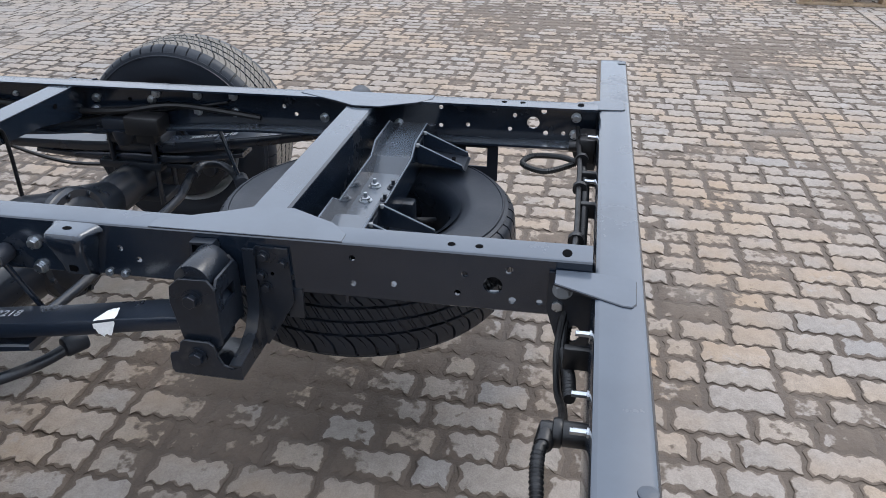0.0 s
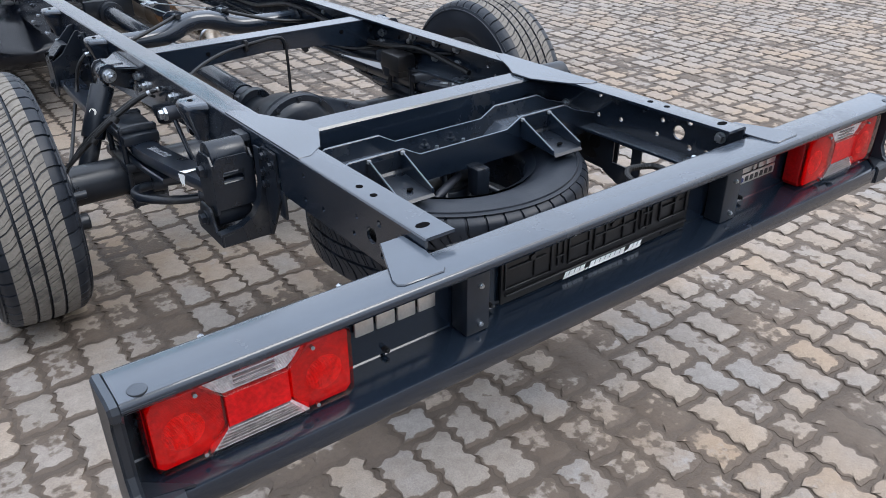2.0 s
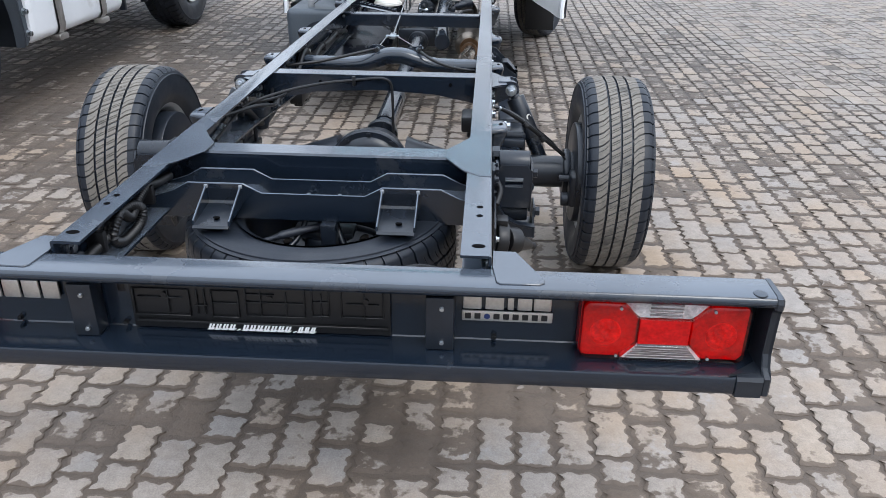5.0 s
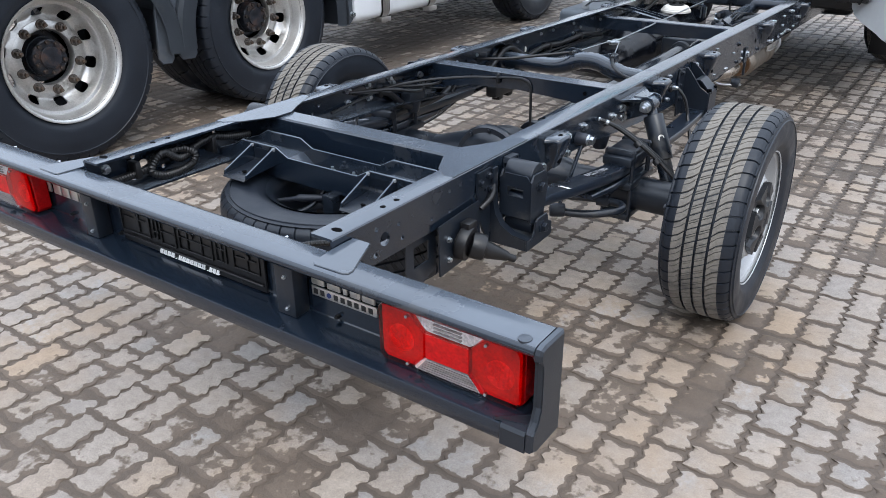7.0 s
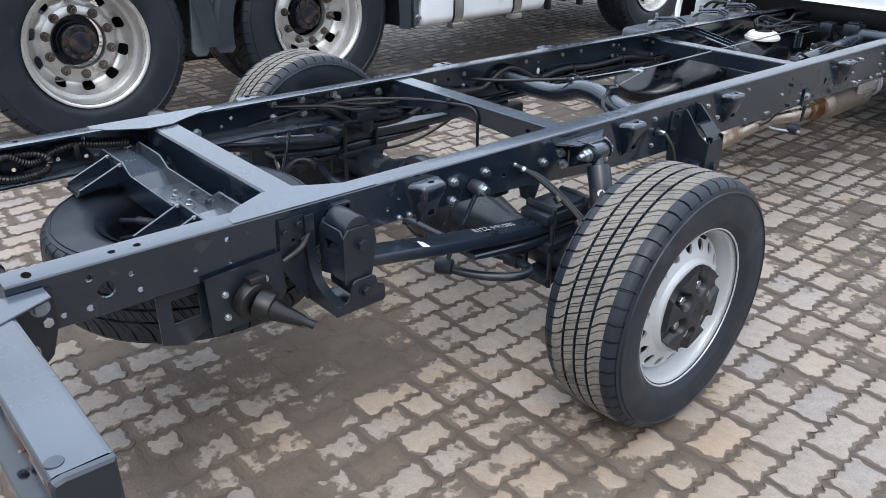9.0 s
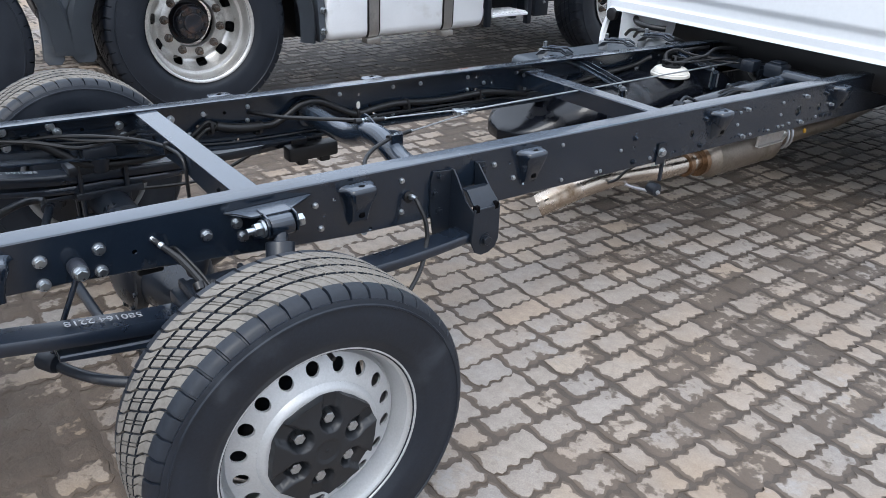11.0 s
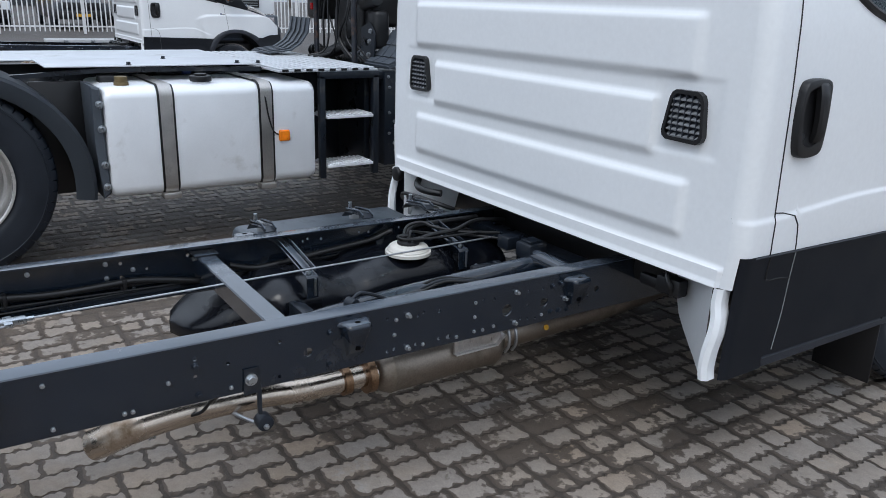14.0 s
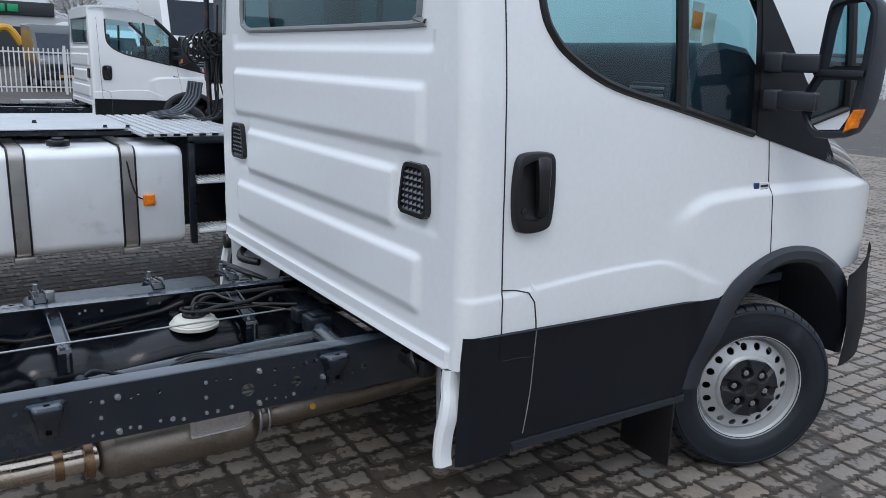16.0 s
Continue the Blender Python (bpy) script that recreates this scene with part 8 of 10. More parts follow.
    for nm, pts in (("upper_glass", [(1.150, 1.585), (1.255, 1.590), (1.258, 1.75), (1.235, 1.785), (1.170, 1.775), (1.158, 1.70)]), ("lower_glass", [(1.112, 1.40), (1.140, 1.378), (1.215, 1.385), (1.240, 1.43), (1.250, 1.545), (1.135, 1.540), (1.112, 1.50)])):
        bm = bmesh.new()
        extrude_poly(bm, [(s * x, z) for x, z in pts], 4.404, 4.409, "Y")
        o = part(nm, bm, MIRROR, mir, "mirror glass", smooth=False)
    bm = bmesh.new()
    box(bm, min(s * 1.10, s * 1.27), max(s * 1.10, s * 1.27), 4.396, 4.408, 1.555, 1.575, 0.003)
    part("mirror_bar", bm, CLADDING, mir)
    bm = bmesh.new()
    extrude_poly(bm, [(s * 1.232, 1.375), (s * 1.268, 1.395), (s * 1.284, 1.455), (s * 1.258, 1.452), (s * 1.245, 1.42)], 4.390, 4.420, "Y", 0.003)
    part("indicator", bm, ORANGE, mir, "orange indicator lens")
    # name badge on the door: blue square and pale bars
    bm = bmesh.new()
    y0 = 4.338
    box(bm, s * (side_x(4.35, 1.16) - 0.004), s * (side_x(4.35, 1.16) + 0.0025), y0, y0 + 0.028, 1.136, 1.176, 0.001, 1)
    part("door_badge", bm, BLUEMARK, cab, "small blue badge")
    bm = bmesh.new()
    box(bm, s * (side_x(4.39, 1.16) - 0.004), s * (side_x(4.39, 1.16) + 0.0025), y0 + 0.030, y0 + 0.084, 1.136, 1.176, 0.001, 1)
    part("door_badge", bm, FENCEWHITE, cab, "small pale grey badge with two dark bars")
    for z in (1.146, 1.160):
        bm = bmesh.new()
        box(bm, s * (side_x(4.39, 1.16) + 0.0020), s * (side_x(4.39, 1.16) + 0.0040), y0 + 0.036, y0 + 0.078, z, z + 0.008, 0)
        part("badge_bar", bm, PLASTIC, cab)

# roof, windscreen, bonnet
bm = bmesh.new()
rows = []
for i in range(13):
    y = lerp(3.10, 4.12, i / 12)
    zc = 2.205 + 0.05 * math.sin(math.pi * (i + 1) / 14) - 0.10 * sstep(3.7, 4.12, y)
    rows.append([bm.verts.new((u * 0.89, y, zc - 0.05 * u ** 4 + 0.02)) for u in (-1, -0.8, -0.4, 0, 0.4, 0.8, 1)])
for i in range(12):
    for k in range(6):
        bm.faces.new((rows[i][k], rows[i][k + 1], rows[i + 1][k + 1], rows[i + 1][k]))
bmesh.ops.solidify(bm, geom=bm.faces[:], thickness=0.02)
part("roof", bm, WHITE, cab, "white roof skin")
bm = bmesh.new()
rows = []
for i in range(7):
    t = i / 6
    y, z = lerp(4.82, 4.10, t), lerp(1.25, 2.10, t)
    rows.append([bm.verts.new((u * lerp(0.86, 0.84, t), y + 0.14 * (1 - u * u) * (1 - 0.4 * t), z)) for u in (-1, -0.66, -0.33, 0, 0.33, 0.66, 1)])
for i in range(6):
    for k in range(6):
        bm.faces.new((rows[i][k], rows[i][k + 1], rows[i + 1][k + 1], rows[i + 1][k]))
ws = part("windscreen", bm, GLASS, cab, "raked clear windscreen")
ws.visible_shadow = False
bm = bmesh.new()
rows = []
for i in range(9):
    t = i / 8
    y = lerp(4.80, 5.42, t)
    z = lerp(1.245, 0.96, t ** 1.6)
    rows.append([bm.verts.new((u * (side_x(min(y, 5.38), z) - 0.004), y + 0.10 * (1 - u * u), z + 0.03 * (1 - u * u))) for u in (-1, -0.8, -0.4, 0, 0.4, 0.8, 1)])
for i in range(8):
    for k in range(6):
        bm.faces.new((rows[i][k], rows[i][k + 1], rows[i + 1][k + 1], rows[i + 1][k]))
part("bonnet", bm, WHITE, cab, "white bonnet")
bm = bmesh.new()
box(bm, -0.72, 0.72, 5.30, 5.50, 0.36, 0.96, 0.05, 3)
part("front_grille", bm, CLADDING, cab)

# inside of the cab
bm = bmesh.new()
extrude_poly(bm, [(4.10, 1.05), (4.08, 1.45), (4.10, 1.57), (4.16, 1.635), (4.26, 1.655), (4.40, 1.64), (4.50, 1.56), (4.72, 1.30), (4.74, 0.75), (4.30, 0.75)], -0.85, 0.85, "X", 0.02)
box(bm, 0.60, 0.78, 4.06, 4.12, 1.40, 1.51, 0.01)
box(bm, 0.10, 0.52, 4.05, 4.12, 1.20, 1.38, 0.02)
box(bm, -0.20, 0.08, 4.00, 4.12, 1.15, 1.56, 0.03)
part("dashboard", bm, DASH, cab)
for i in range(4):
    bm = bmesh.new()
    box(bm, 0.615, 0.765, 4.048, 4.062, 1.415 + i * 0.024, 1.424 + i * 0.024, 0.002)
    part("dash_vent", bm, GREYTRIM, cab)
for x in (-0.45, 0.45):
    bm = bmesh.new()
    box(bm, x - 0.25, x + 0.25, 3.45, 3.95, 0.85, 1.05, 0.06, 3)
    box(bm, x - 0.24, x + 0.24, 3.36, 3.52, 0.95, 1.62, 0.05, 3)
    box(bm, x - 0.12, x + 0.12, 3.38, 3.47, 1.62, 1.82, 0.04, 3)
    part("seat", bm, SEAT, cab, "dark cloth seat")
w = [(-0.45 + 0.19 * math.cos(a), 4.06 + 0.07 * math.sin(a), 1.30 + 0.17 * math.sin(a)) for a in [2 * math.pi * i / 16 for i in range(17)]]
tube("steering_wheel", w, 0.014, PLASTIC, cab, "", 8, 3)
tube("steering_column", [(-0.45, 4.06, 1.30), (-0.45, 4.25, 1.2)], 0.04, PLASTIC, cab, "", 10, 1)
bm = bmesh.new()
box(bm, -0.88, 0.88, 3.12, 4.75, 0.74, 0.78, 0.01)
box(bm, -0.88, 0.88, 3.125, 3.135, 0.75, 1.62, 0)
part("cab_floor", bm, DASH, cab)
bm = bmesh.new()
box(bm, -0.80, 0.80, 3.26, 4.9, 0.53, 0.70, 0.04)
box(bm, -0.55, 0.55, 4.2, 5.2, 0.35, 0.9, 0.05)
part("engine_block", bm, PLASTIC, cab)
# paper notes behind the quarter pane
bm = bmesh.new()
for y, z, t in ((4.12, 1.66, 0.25), (4.19, 1.63, 0.15)):
    extrude_poly(bm, [(y, z), (y + 0.055, z - t * 0.03), (y + 0.06, z + 0.12), (y + 0.005, z + 0.125)], 0.80, 0.802, "X")
part("paper_note", bm, CAPWHITE, cab, "paper delivery notes", smooth=False)
bm = bmesh.new()
extrude_poly(bm, [(4.123, 1.70), (4.172, 1.695), (4.175, 1.75), (4.127, 1.755)], 0.8025, 0.8040, "X")
part("paper_print", bm, ORANGE, cab, "orange printed patch", smooth=False)
# loose ends under the left corner of the wall
tube("filler_hose", [(-0.86, 3.14, 0.68), (-0.80, 3.08, 0.66), (-0.70, 3.05, 0.655), (-0.62, 3.10, 0.65)], 0.016, HOSE, van, "", 10, 5)
bm = bmesh.new()
cyl(bm, (-0.88, 3.06, 0.675), (-0.88, 3.09, 0.675), 0.035, seg=20, bevel=0.006)
part("filler_neck", bm, PLASTIC, van)
for k in range(3):
    tube("breather_hose", [(-0.80 + 0.06 * k, 3.0, 0.60), (-0.72 + 0.05 * k, 2.96, 0.645), (-0.60 + 0.04 * k, 3.0, 0.64), (-0.48, 3.08, 0.61)], 0.009, HOSE, van, "", 8, 5)
tube("sill_wire", [(0.70, 3.12, 0.70), (0.72, 3.09, 0.67), (0.74, 3.09, 0.64), (0.72, 3.12, 0.60)], 0.008, HOSE, van, "", 8, 5)
bm = bmesh.new()
box(bm, 0.665, 0.765, 3.10, 3.15, 0.605, 0.665, 0.010)
box(bm, 0.58, 0.68, 3.12, 3.15, 0.600, 0.640, 0.008)
part("cab_mount", bm, PLASTIC, van)

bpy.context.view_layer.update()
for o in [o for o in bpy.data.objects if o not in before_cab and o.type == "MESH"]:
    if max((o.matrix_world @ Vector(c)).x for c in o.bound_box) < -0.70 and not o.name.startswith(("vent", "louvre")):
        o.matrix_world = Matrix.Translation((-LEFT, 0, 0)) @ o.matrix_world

# ---- the tractor truck parked alongside ----
truck = empty("tractor_truck", (-3.5, 1.2, 0), "dark grey tractor truck with a white aluminium tank", "truck")
TRUCK_TYRE = tyre_mesh("truck_tyre", 0.523, 0.300, 0.305, 52, 0.009, True)
TRUCK_TYRE.materials[1] = RUBBER
TRUCK_TYRE_INNER = tyre_mesh("truck_tyre", 0.523, 0.300, 0.305, 26, 0.009, True)
TRUCK_TYRE_INNER.materials[1] = RUBBER


def truck_rim_mesh():
    bm = bmesh.new()
    dep = lambda r: -0.020 + 0.105 * sstep(0.205, 0.292, r) + 0.012 * sstep(0.205, 0.185, r)
    holed_disc(bm, 0.185, 0.262, 0.226, 10, 0.0300, dep, 0.68, 32, 0.014, 0.55)
    seg = 80
    for pr in ([(dep(0.185), 0.185), (-0.004, 0.180), (-0.004, 0.140), (-0.010, 0.135), (-0.05, 0.135)],
               [(dep(0.262), 0.262), (0.060, 0.277), (0.105, 0.290), (0.128, 0.300), (0.140, 0.312), (0.146, 0.312), (0.146, 0.303), (0.140, 0.296)]):
        grid = [[bm.verts.new((w, r * math.cos(2 * math.pi * i / seg), r * math.sin(2 * math.pi * i / seg))) for w, r in pr] for i in range(seg)]
        for i in range(seg):
            j = (i + 1) % seg
            for p in range(len(pr) - 1):
                bm.faces.new((grid[i][p], grid[i][p + 1], grid[j][p + 1], grid[j][p]))
    bmesh.ops.recalc_face_normals(bm, faces=bm.faces)
    me = bpy.data.meshes.new("rim")
    bm.to_mesh(me)
    bm.free()
    me.materials.append(ALLOY)
    me.polygons.foreach_set("use_smooth", [True] * len(me.polygons))
    me.set_sharp_from_angle(angle=radians(45))
    return me


TRUCK_RIM = truck_rim_mesh()
bm = bmesh.new()
cyl(bm, (-0.12, 0, 0), (-0.088, 0, 0), 0.133, seg=36, bevel=0.006)
cyl(bm, (-0.09, 0, 0), (-0.035, 0, 0), 0.104, 0.100, seg=32)
cyl(bm, (-0.04, 0, 0), (0.012, 0, 0), 0.098, 0.090, seg=32, bevel=0.008)
cyl(bm, (0.01, 0, 0), (0.022, 0, 0), 0.055, seg=28, bevel=0.004)
bmesh.ops.recalc_face_normals(bm, faces=bm.faces)
TRUCK_HUB = bpy.data.meshes.new("hub")
bm.to_mesh(TRUCK_HUB)
bm.free()
TRUCK_HUB.materials.append(RUSTY)
bm = bmesh.new()
cyl(bm, (0, 0, 0), (0.014, 0, 0), 0.0125, seg=6, bevel=0.002)
TRUCK_HUB_BOLT = bpy.data.meshes.new("hub_bolt")
bm.to_mesh(TRUCK_HUB_BOLT)
bm.free()
TRUCK_HUB_BOLT.materials.append(mat("rusty_bolt", (0.035, 0.026, 0.022), 0.6, 0.3, 0.4, 40, 200, 0.3, 0, (0.16, 0.10, 0.07), 0.25, 50))
bm = bmesh.new()
cyl(bm, (0, 0, 0), (0.008, 0, 0), 0.024, seg=18)
cyl(bm, (0.008, 0, 0), (0.034, 0, 0), 0.017, seg=6, bevel=0.002)
cyl(bm, (0.034, 0, 0), (0.052, 0, 0), 0.009, seg=10)
bmesh.ops.recalc_face_normals(bm, faces=bm.faces)
TRUCK_NUT = bpy.data.meshes.new("nut")
bm.to_mesh(TRUCK_NUT)
bm.free()
TRUCK_NUT.materials.append(mat("weathered_nut", (0.11, 0.10, 0.092), 0.5, 0.6, 0.3, 40, 200, 0.2, 0, (0.12, 0.07, 0.04), 0.4, 30))


def truck_wheel(at, outward, full=True, spin=0.0):
    w = new("wheel")
    w.parent = truck
    w.matrix_parent_inverse = truck.matrix_world.inverted()
    w.matrix_world = Matrix.Translation(at) @ Matrix.Rotation(0 if outward > 0 else math.pi, 4, "Z") @ Matrix.Rotation(spin, 4, "X")
    for nm, me, lab in (("tyre", TRUCK_TYRE if full else TRUCK_TYRE_INNER, "worn black truck tyre"), ("rim", TRUCK_RIM, "dished aluminium truck rim"), ("hub", TRUCK_HUB, "rusty brown wheel hub")):
        if nm != "tyre" and not full:
            continue
        o = new(nm, me)
        o.parent = w
        o["label"] = lab
    if full:
        for k in range(10):
            a = 2 * math.pi * (k + 0.5) / 10
            o = new("wheel_nut", TRUCK_NUT)
            o.parent = w
            o.matrix_local = Matrix.Translation((-0.003, 0.163 * math.cos(a), 0.163 * math.sin(a)))
            o = new("hub_bolt", TRUCK_HUB_BOLT)
            o.parent = w
            o.matrix_local = Matrix.Translation((0.010, 0.076 * math.cos(a), 0.076 * math.sin(a)))
    return w


for y in (-0.17, 1.205):
    truck_wheel((-2.456, y, 0.521), 1, True, 0.2 + y)
    truck_wheel((-2.80, y, 0.521), 1, False)
    # unseen far-side wheels, added to keep light out from below the truck
    truck_wheel((-4.35, y, 0.521), -1, False)
    truck_wheel((-4.00, y, 0.521), -1, False)
truck_wheel((-2.44, 4.70, 0.521), 1, True, 0.7)
truck_wheel((-4.36, 4.70, 0.521), -1, False)
for y in (-0.17, 1.205, 4.70):
    bm = bmesh.new()
    cyl(bm, (-4.2, y, 0.505), (-2.6, y, 0.505), 0.09, seg=16)
    part("axle", bm, PAINT_DARK, truck)
for x in (-3.02, -3.78):
    bm = bmesh.new()
    box(bm, x - 0.04, x + 0.04, -1.0, 5.6, 0.72, 1.00, 0.008)
    part("frame_rail", bm, PAINT_DARK, truck)
for i in range(14):
    bolt(truck, (-2.979, 1.6 + i * 0.145, 0.955 - 0.01 * (i % 2)), "X", 0.016, 1, 0.012, GREYTRIM)
# mudguards
for yc, a0, a1 in ((1.205, -12, 186), (-0.17, -6, 190)):
    bm = bmesh.new()
    n = 36
    rows = []
    for i in range(n + 1):
        a = radians(lerp(a0, a1, i / n))
        r = 0.585
        yy, zz = yc + 0.635 * math.cos(a) * (1.0 + 0.08 * max(0, -math.sin(a))), 0.50 + 0.560 * math.sin(a)
        rows.append([bm.verts.new((x, yc + (yy - yc) * k, 0.5 + (zz - 0.5) * k)) for x, k in ((-2.285, 0.935), (-2.280, 0.95), (-2.282, 1.08), (-2.30, 1.11), (-2.60, 1.12), (-2.98, 1.11))])
    for i in range(n):
        for k in range(5):
            bm.faces.new((rows[i][k], rows[i][k + 1], rows[i + 1][k + 1], rows[i + 1][k]))
    bmesh.ops.solidify(bm, geom=bm.faces[:], thickness=0.006)
    part("mudguard", bm, TRUCKGREY, truck, "dark grey plastic mudguard")
for y0, y1, lean in ((0.375, 0.475, 0.05), (0.515, 0.635, -0.03)):
    bm = bmesh.new()
    extrude_poly(bm, [(y0 + lean, 1.02), (y1 + lean, 1.02), (y1, 0.41), (y1 - 0.02, 0.385), (y0 + 0.02, 0.39), (y0, 0.42)], -2.345, -2.325, "X", 0.004)
    part("guard_flap", bm, TRUCKGREY, truck, "grey plastic spray flap")
# fuel tank with straps
bm = bmesh.new()
sec = []
for cx, cz, a0 in ((-2.345, 0.925, 0), (-2.87, 0.925, 90), (-2.87, 0.435, 180), (-2.345, 0.435, 270)):
    for i in range(7):
        a = radians(a0 + 15 * i)
        sec.append((cx + 0.066 * math.cos(a), cz + 0.066 * math.sin(a)))
rings = []
for y, k in ((1.985, 0.90), (1.990, 0.955), (2.005, 0.985), (2.03, 1.0), (3.19, 1.0), (3.215, 0.985), (3.232, 0.95), (3.238, 0.88)):
    rings.append([bm.verts.new((-2.607 + (x + 2.607) * k, y, 0.68 + (z - 0.68) * k)) for x, z in sec])
m = len(sec)
for a, b in zip(rings, rings[1:]):
    for i in range(m):
        j = (i + 1) % m
        bm.faces.new((a[i], a[j], b[j], b[i]))
bm.faces.new(rings[0])
bm.faces.new(rings[-1])
part("fuel_tank", bm, TANKWHITE, truck, "white-silver aluminium fuel tank")
for y0, y1 in ((2.272, 2.356), (2.864, 2.947)):
    for nm, e, o, mt in (("strap_rubber", 0.006, 0.004, PLASTIC), ("tank_strap", -0.006, 0.009, STRAP)):
        bm = bmesh.new()
        ra = [bm.verts.new((-2.607 + (x + 2.607) * (1 + o / 0.33), y0 - e, 0.68 + (z - 0.68) * (1 + o / 0.31))) for x, z in sec]
        rb = [bm.verts.new((-2.607 + (x + 2.607) * (1 + o / 0.33), y1 + e, 0.68 + (z - 0.68) * (1 + o / 0.31))) for x, z in sec]
        for i in range(m):
            j = (i + 1) % m
            bm.faces.new((ra[i], ra[j], rb[j], rb[i]))
        part(nm, bm, mt, truck, "steel tank strap" if mt == STRAP else "")
    bm = bmesh.new()
    box(bm, -2.34, -2.27, y0 - 0.01, y1 + 0.01, 0.338, 0.375, 0.006)
    cyl(bm, (-2.30, y0 + 0.05, 0.33), (-2.30, y0 + 0.05, 0.37), 0.012, seg=6)
    part("strap_clamp", bm, STRAP, truck)
bm = bmesh.new()
cyl(bm, (-2.385, 2.55, 0.975), (-2.385, 2.55, 1.000), 0.052, seg=32, bevel=0.004)
part("filler_neck", bm, TANKWHITE, truck)
bm = bmesh.new()
cyl(bm, (-2.385, 2.55, 1.000), (-2.385, 2.55, 1.034), 0.064, seg=12, bevel=0.006)
cyl(bm, (-2.385, 2.55, 1.034), (-2.385, 2.55, 1.046), 0.035, seg=20, bevel=0.003)
part("filler_cap", bm, PLASTIC, truck)
bm = bmesh.new()
cyl(bm, (-2.385, 2.105, 0.965), (-2.385, 2.105, 1.010), 0.040, seg=20, bevel=0.004)
cyl(bm, (-2.385, 2.105, 1.005), (-2.385, 2.105, 1.040), 0.036, seg=12, bevel=0.005)
part("brass_cap", bm, mat("brass_cap", (0.16, 0.12, 0.06), 0.5, 0.6, 0.2, 20, 200, 0.1), truck, "dull brass breather cap")
bm = bmesh.new()
box(bm, -2.64, -2.54, 2.02, 2.12, 0.985, 1.030, 0.012)
part("sender_cover", bm, PLASTIC, truck)
bm = bmesh.new()
box(bm, -2.90, -2.80, 2.40, 2.56, 1.0, 1.06, 0.012)
part("valve_block", bm, PLASTIC, truck)
bm = bmesh.new()
box(bm, -2.88, -2.80, 2.56, 2.62, 1.0, 1.045, 0.01)
part("blue_connector", bm, BLUEMARK, truck, "blue air connector")
bm = bmesh.new()
box(bm, -2.284, -2.262, 2.982, 3.052, 0.632, 0.700, 0.009, 3)
part("marker_lamp", bm, ORANGE, truck, "orange side marker lamp")
tube("marker_wire", [(-2.28, 2.99, 0.67), (-2.272, 2.945, 0.70), (-2.268, 2.915, 0.80), (-2.27, 2.90, 0.90), (-2.32, 2.885, 0.985), (-2.40, 2.87, 1.0)], 0.005, HOSE, truck, "", 6, 5)
# end plate of the tank with bolts
bm = bmesh.new()
extrude_poly(bm, [(1.925, 1.0), (1.975, 0.985), (1.985, 0.40), (1.945, 0.37), (1.935, 0.5), (1.925, 0.70)], -2.60, -2.300, "X", 0.01)
part("guard_panel", bm, TRUCKGREY, truck)
# black sheet added to darken the gap beside the guard
bm = bmesh.new()
box(bm, -2.62, -2.58, 1.66, 1.94, 0.36, 1.00, 0.006)
part("guard_backing", bm, PLASTIC, truck)
for z in (0.90, 0.765, 0.565, 0.44):
    bolt(truck, (-2.299, 1.965, z), "X", 0.016, 1, 0.022)
# steps, side frame, decks
for z in (0.765, 0.445):
    bm = bmesh.new()
    box(bm, -2.50, -2.285, 3.32, 3.655, z - 0.018, z, 0.003)
    tread = part("step", bm, TANKWHITE, truck, "white serrated aluminium step")
    for i in range(11):
        y = 3.33 + i * 0.030
        bm = bmesh.new()
        box(bm, -2.49, -2.285, y, y + 0.012, z + 0.0005, z + 0.010, 0.002, 1)
        part("tooth", bm, TANKWHITE, tread)
bm = bmesh.new()
box(bm, -2.34, -2.295, 3.275, 3.312, 0.36, 1.02, 0.004)
box(bm, -2.34, -2.295, 3.66, 3.70, 0.36, 1.02, 0.004)
box(bm, -2.34, -2.295, 3.275, 3.70, 1.00, 1.045, 0.004)
box(bm, -2.95, -2.90, 3.275, 3.70, 0.36, 1.02, 0.004)
box(bm, -2.95, -2.5, 3.70, 3.74, 0.36, 1.05, 0.004)
part("step_frame", bm, PAINT_DARK, truck)
bm = bmesh.new()
box(bm, -3.10, -2.56, 1.75, 2.99, 1.075, 1.083, 0.002)
box(bm, -3.9, -3.10, 1.2, 3.0, 1.070, 1.078, 0.002)
part("deck_plate", bm, DECK, truck, "plain aluminium deck plate")
bm = bmesh.new()
box(bm, -3.85, -2.31, 3.01, 3.70, 1.045, 1.058, 0.002)
deck = part("catwalk", bm, DECK, truck, "ribbed aluminium catwalk")
for i in range(11):
    y = 3.02 + i * 0.062
    bm = bmesh.new()
    box(bm, -3.84, -2.32, y, y + 0.040, 1.058, 1.070, 0.004, 1)
    part("rib", bm, DECK, deck)
for i in range(8):
    bm = bmesh.new()
    box(bm, -2.308, -2.302, 3.03 + i * 0.08, 3.07 + i * 0.08, 1.05, 1.064, 0)
    part("deck_slot", bm, PLASTIC, truck)
for x, y in ((-2.6, 2.2), (-2.6, 2.85), (-3.0, 2.5), (-2.58, 2.98)):
    bolt(truck, (x, y, 1.083), "Z", 0.012, 1, 0.014, PAINT_DARK)
bm = bmesh.new()
extrude_poly(bm, [(1.3, 1.02), (2.1, 1.07), (3.0, 1.06), (3.0, 1.035), (2.1, 1.045), (1.3, 1.0)], -2.62, -2.58, "X")
part("deck_edge", bm, PAINT_DARK, truck)
# cab, engine bay behind it, front mudguard, hoses, folded platform
bm = bmesh.new()
box(bm, -4.75, -2.33, 4.22, 6.0, 1.56, 3.4, 0.06, 3)
part("truck_cab", bm, TRUCKGREY, truck, "dark grey truck cab")
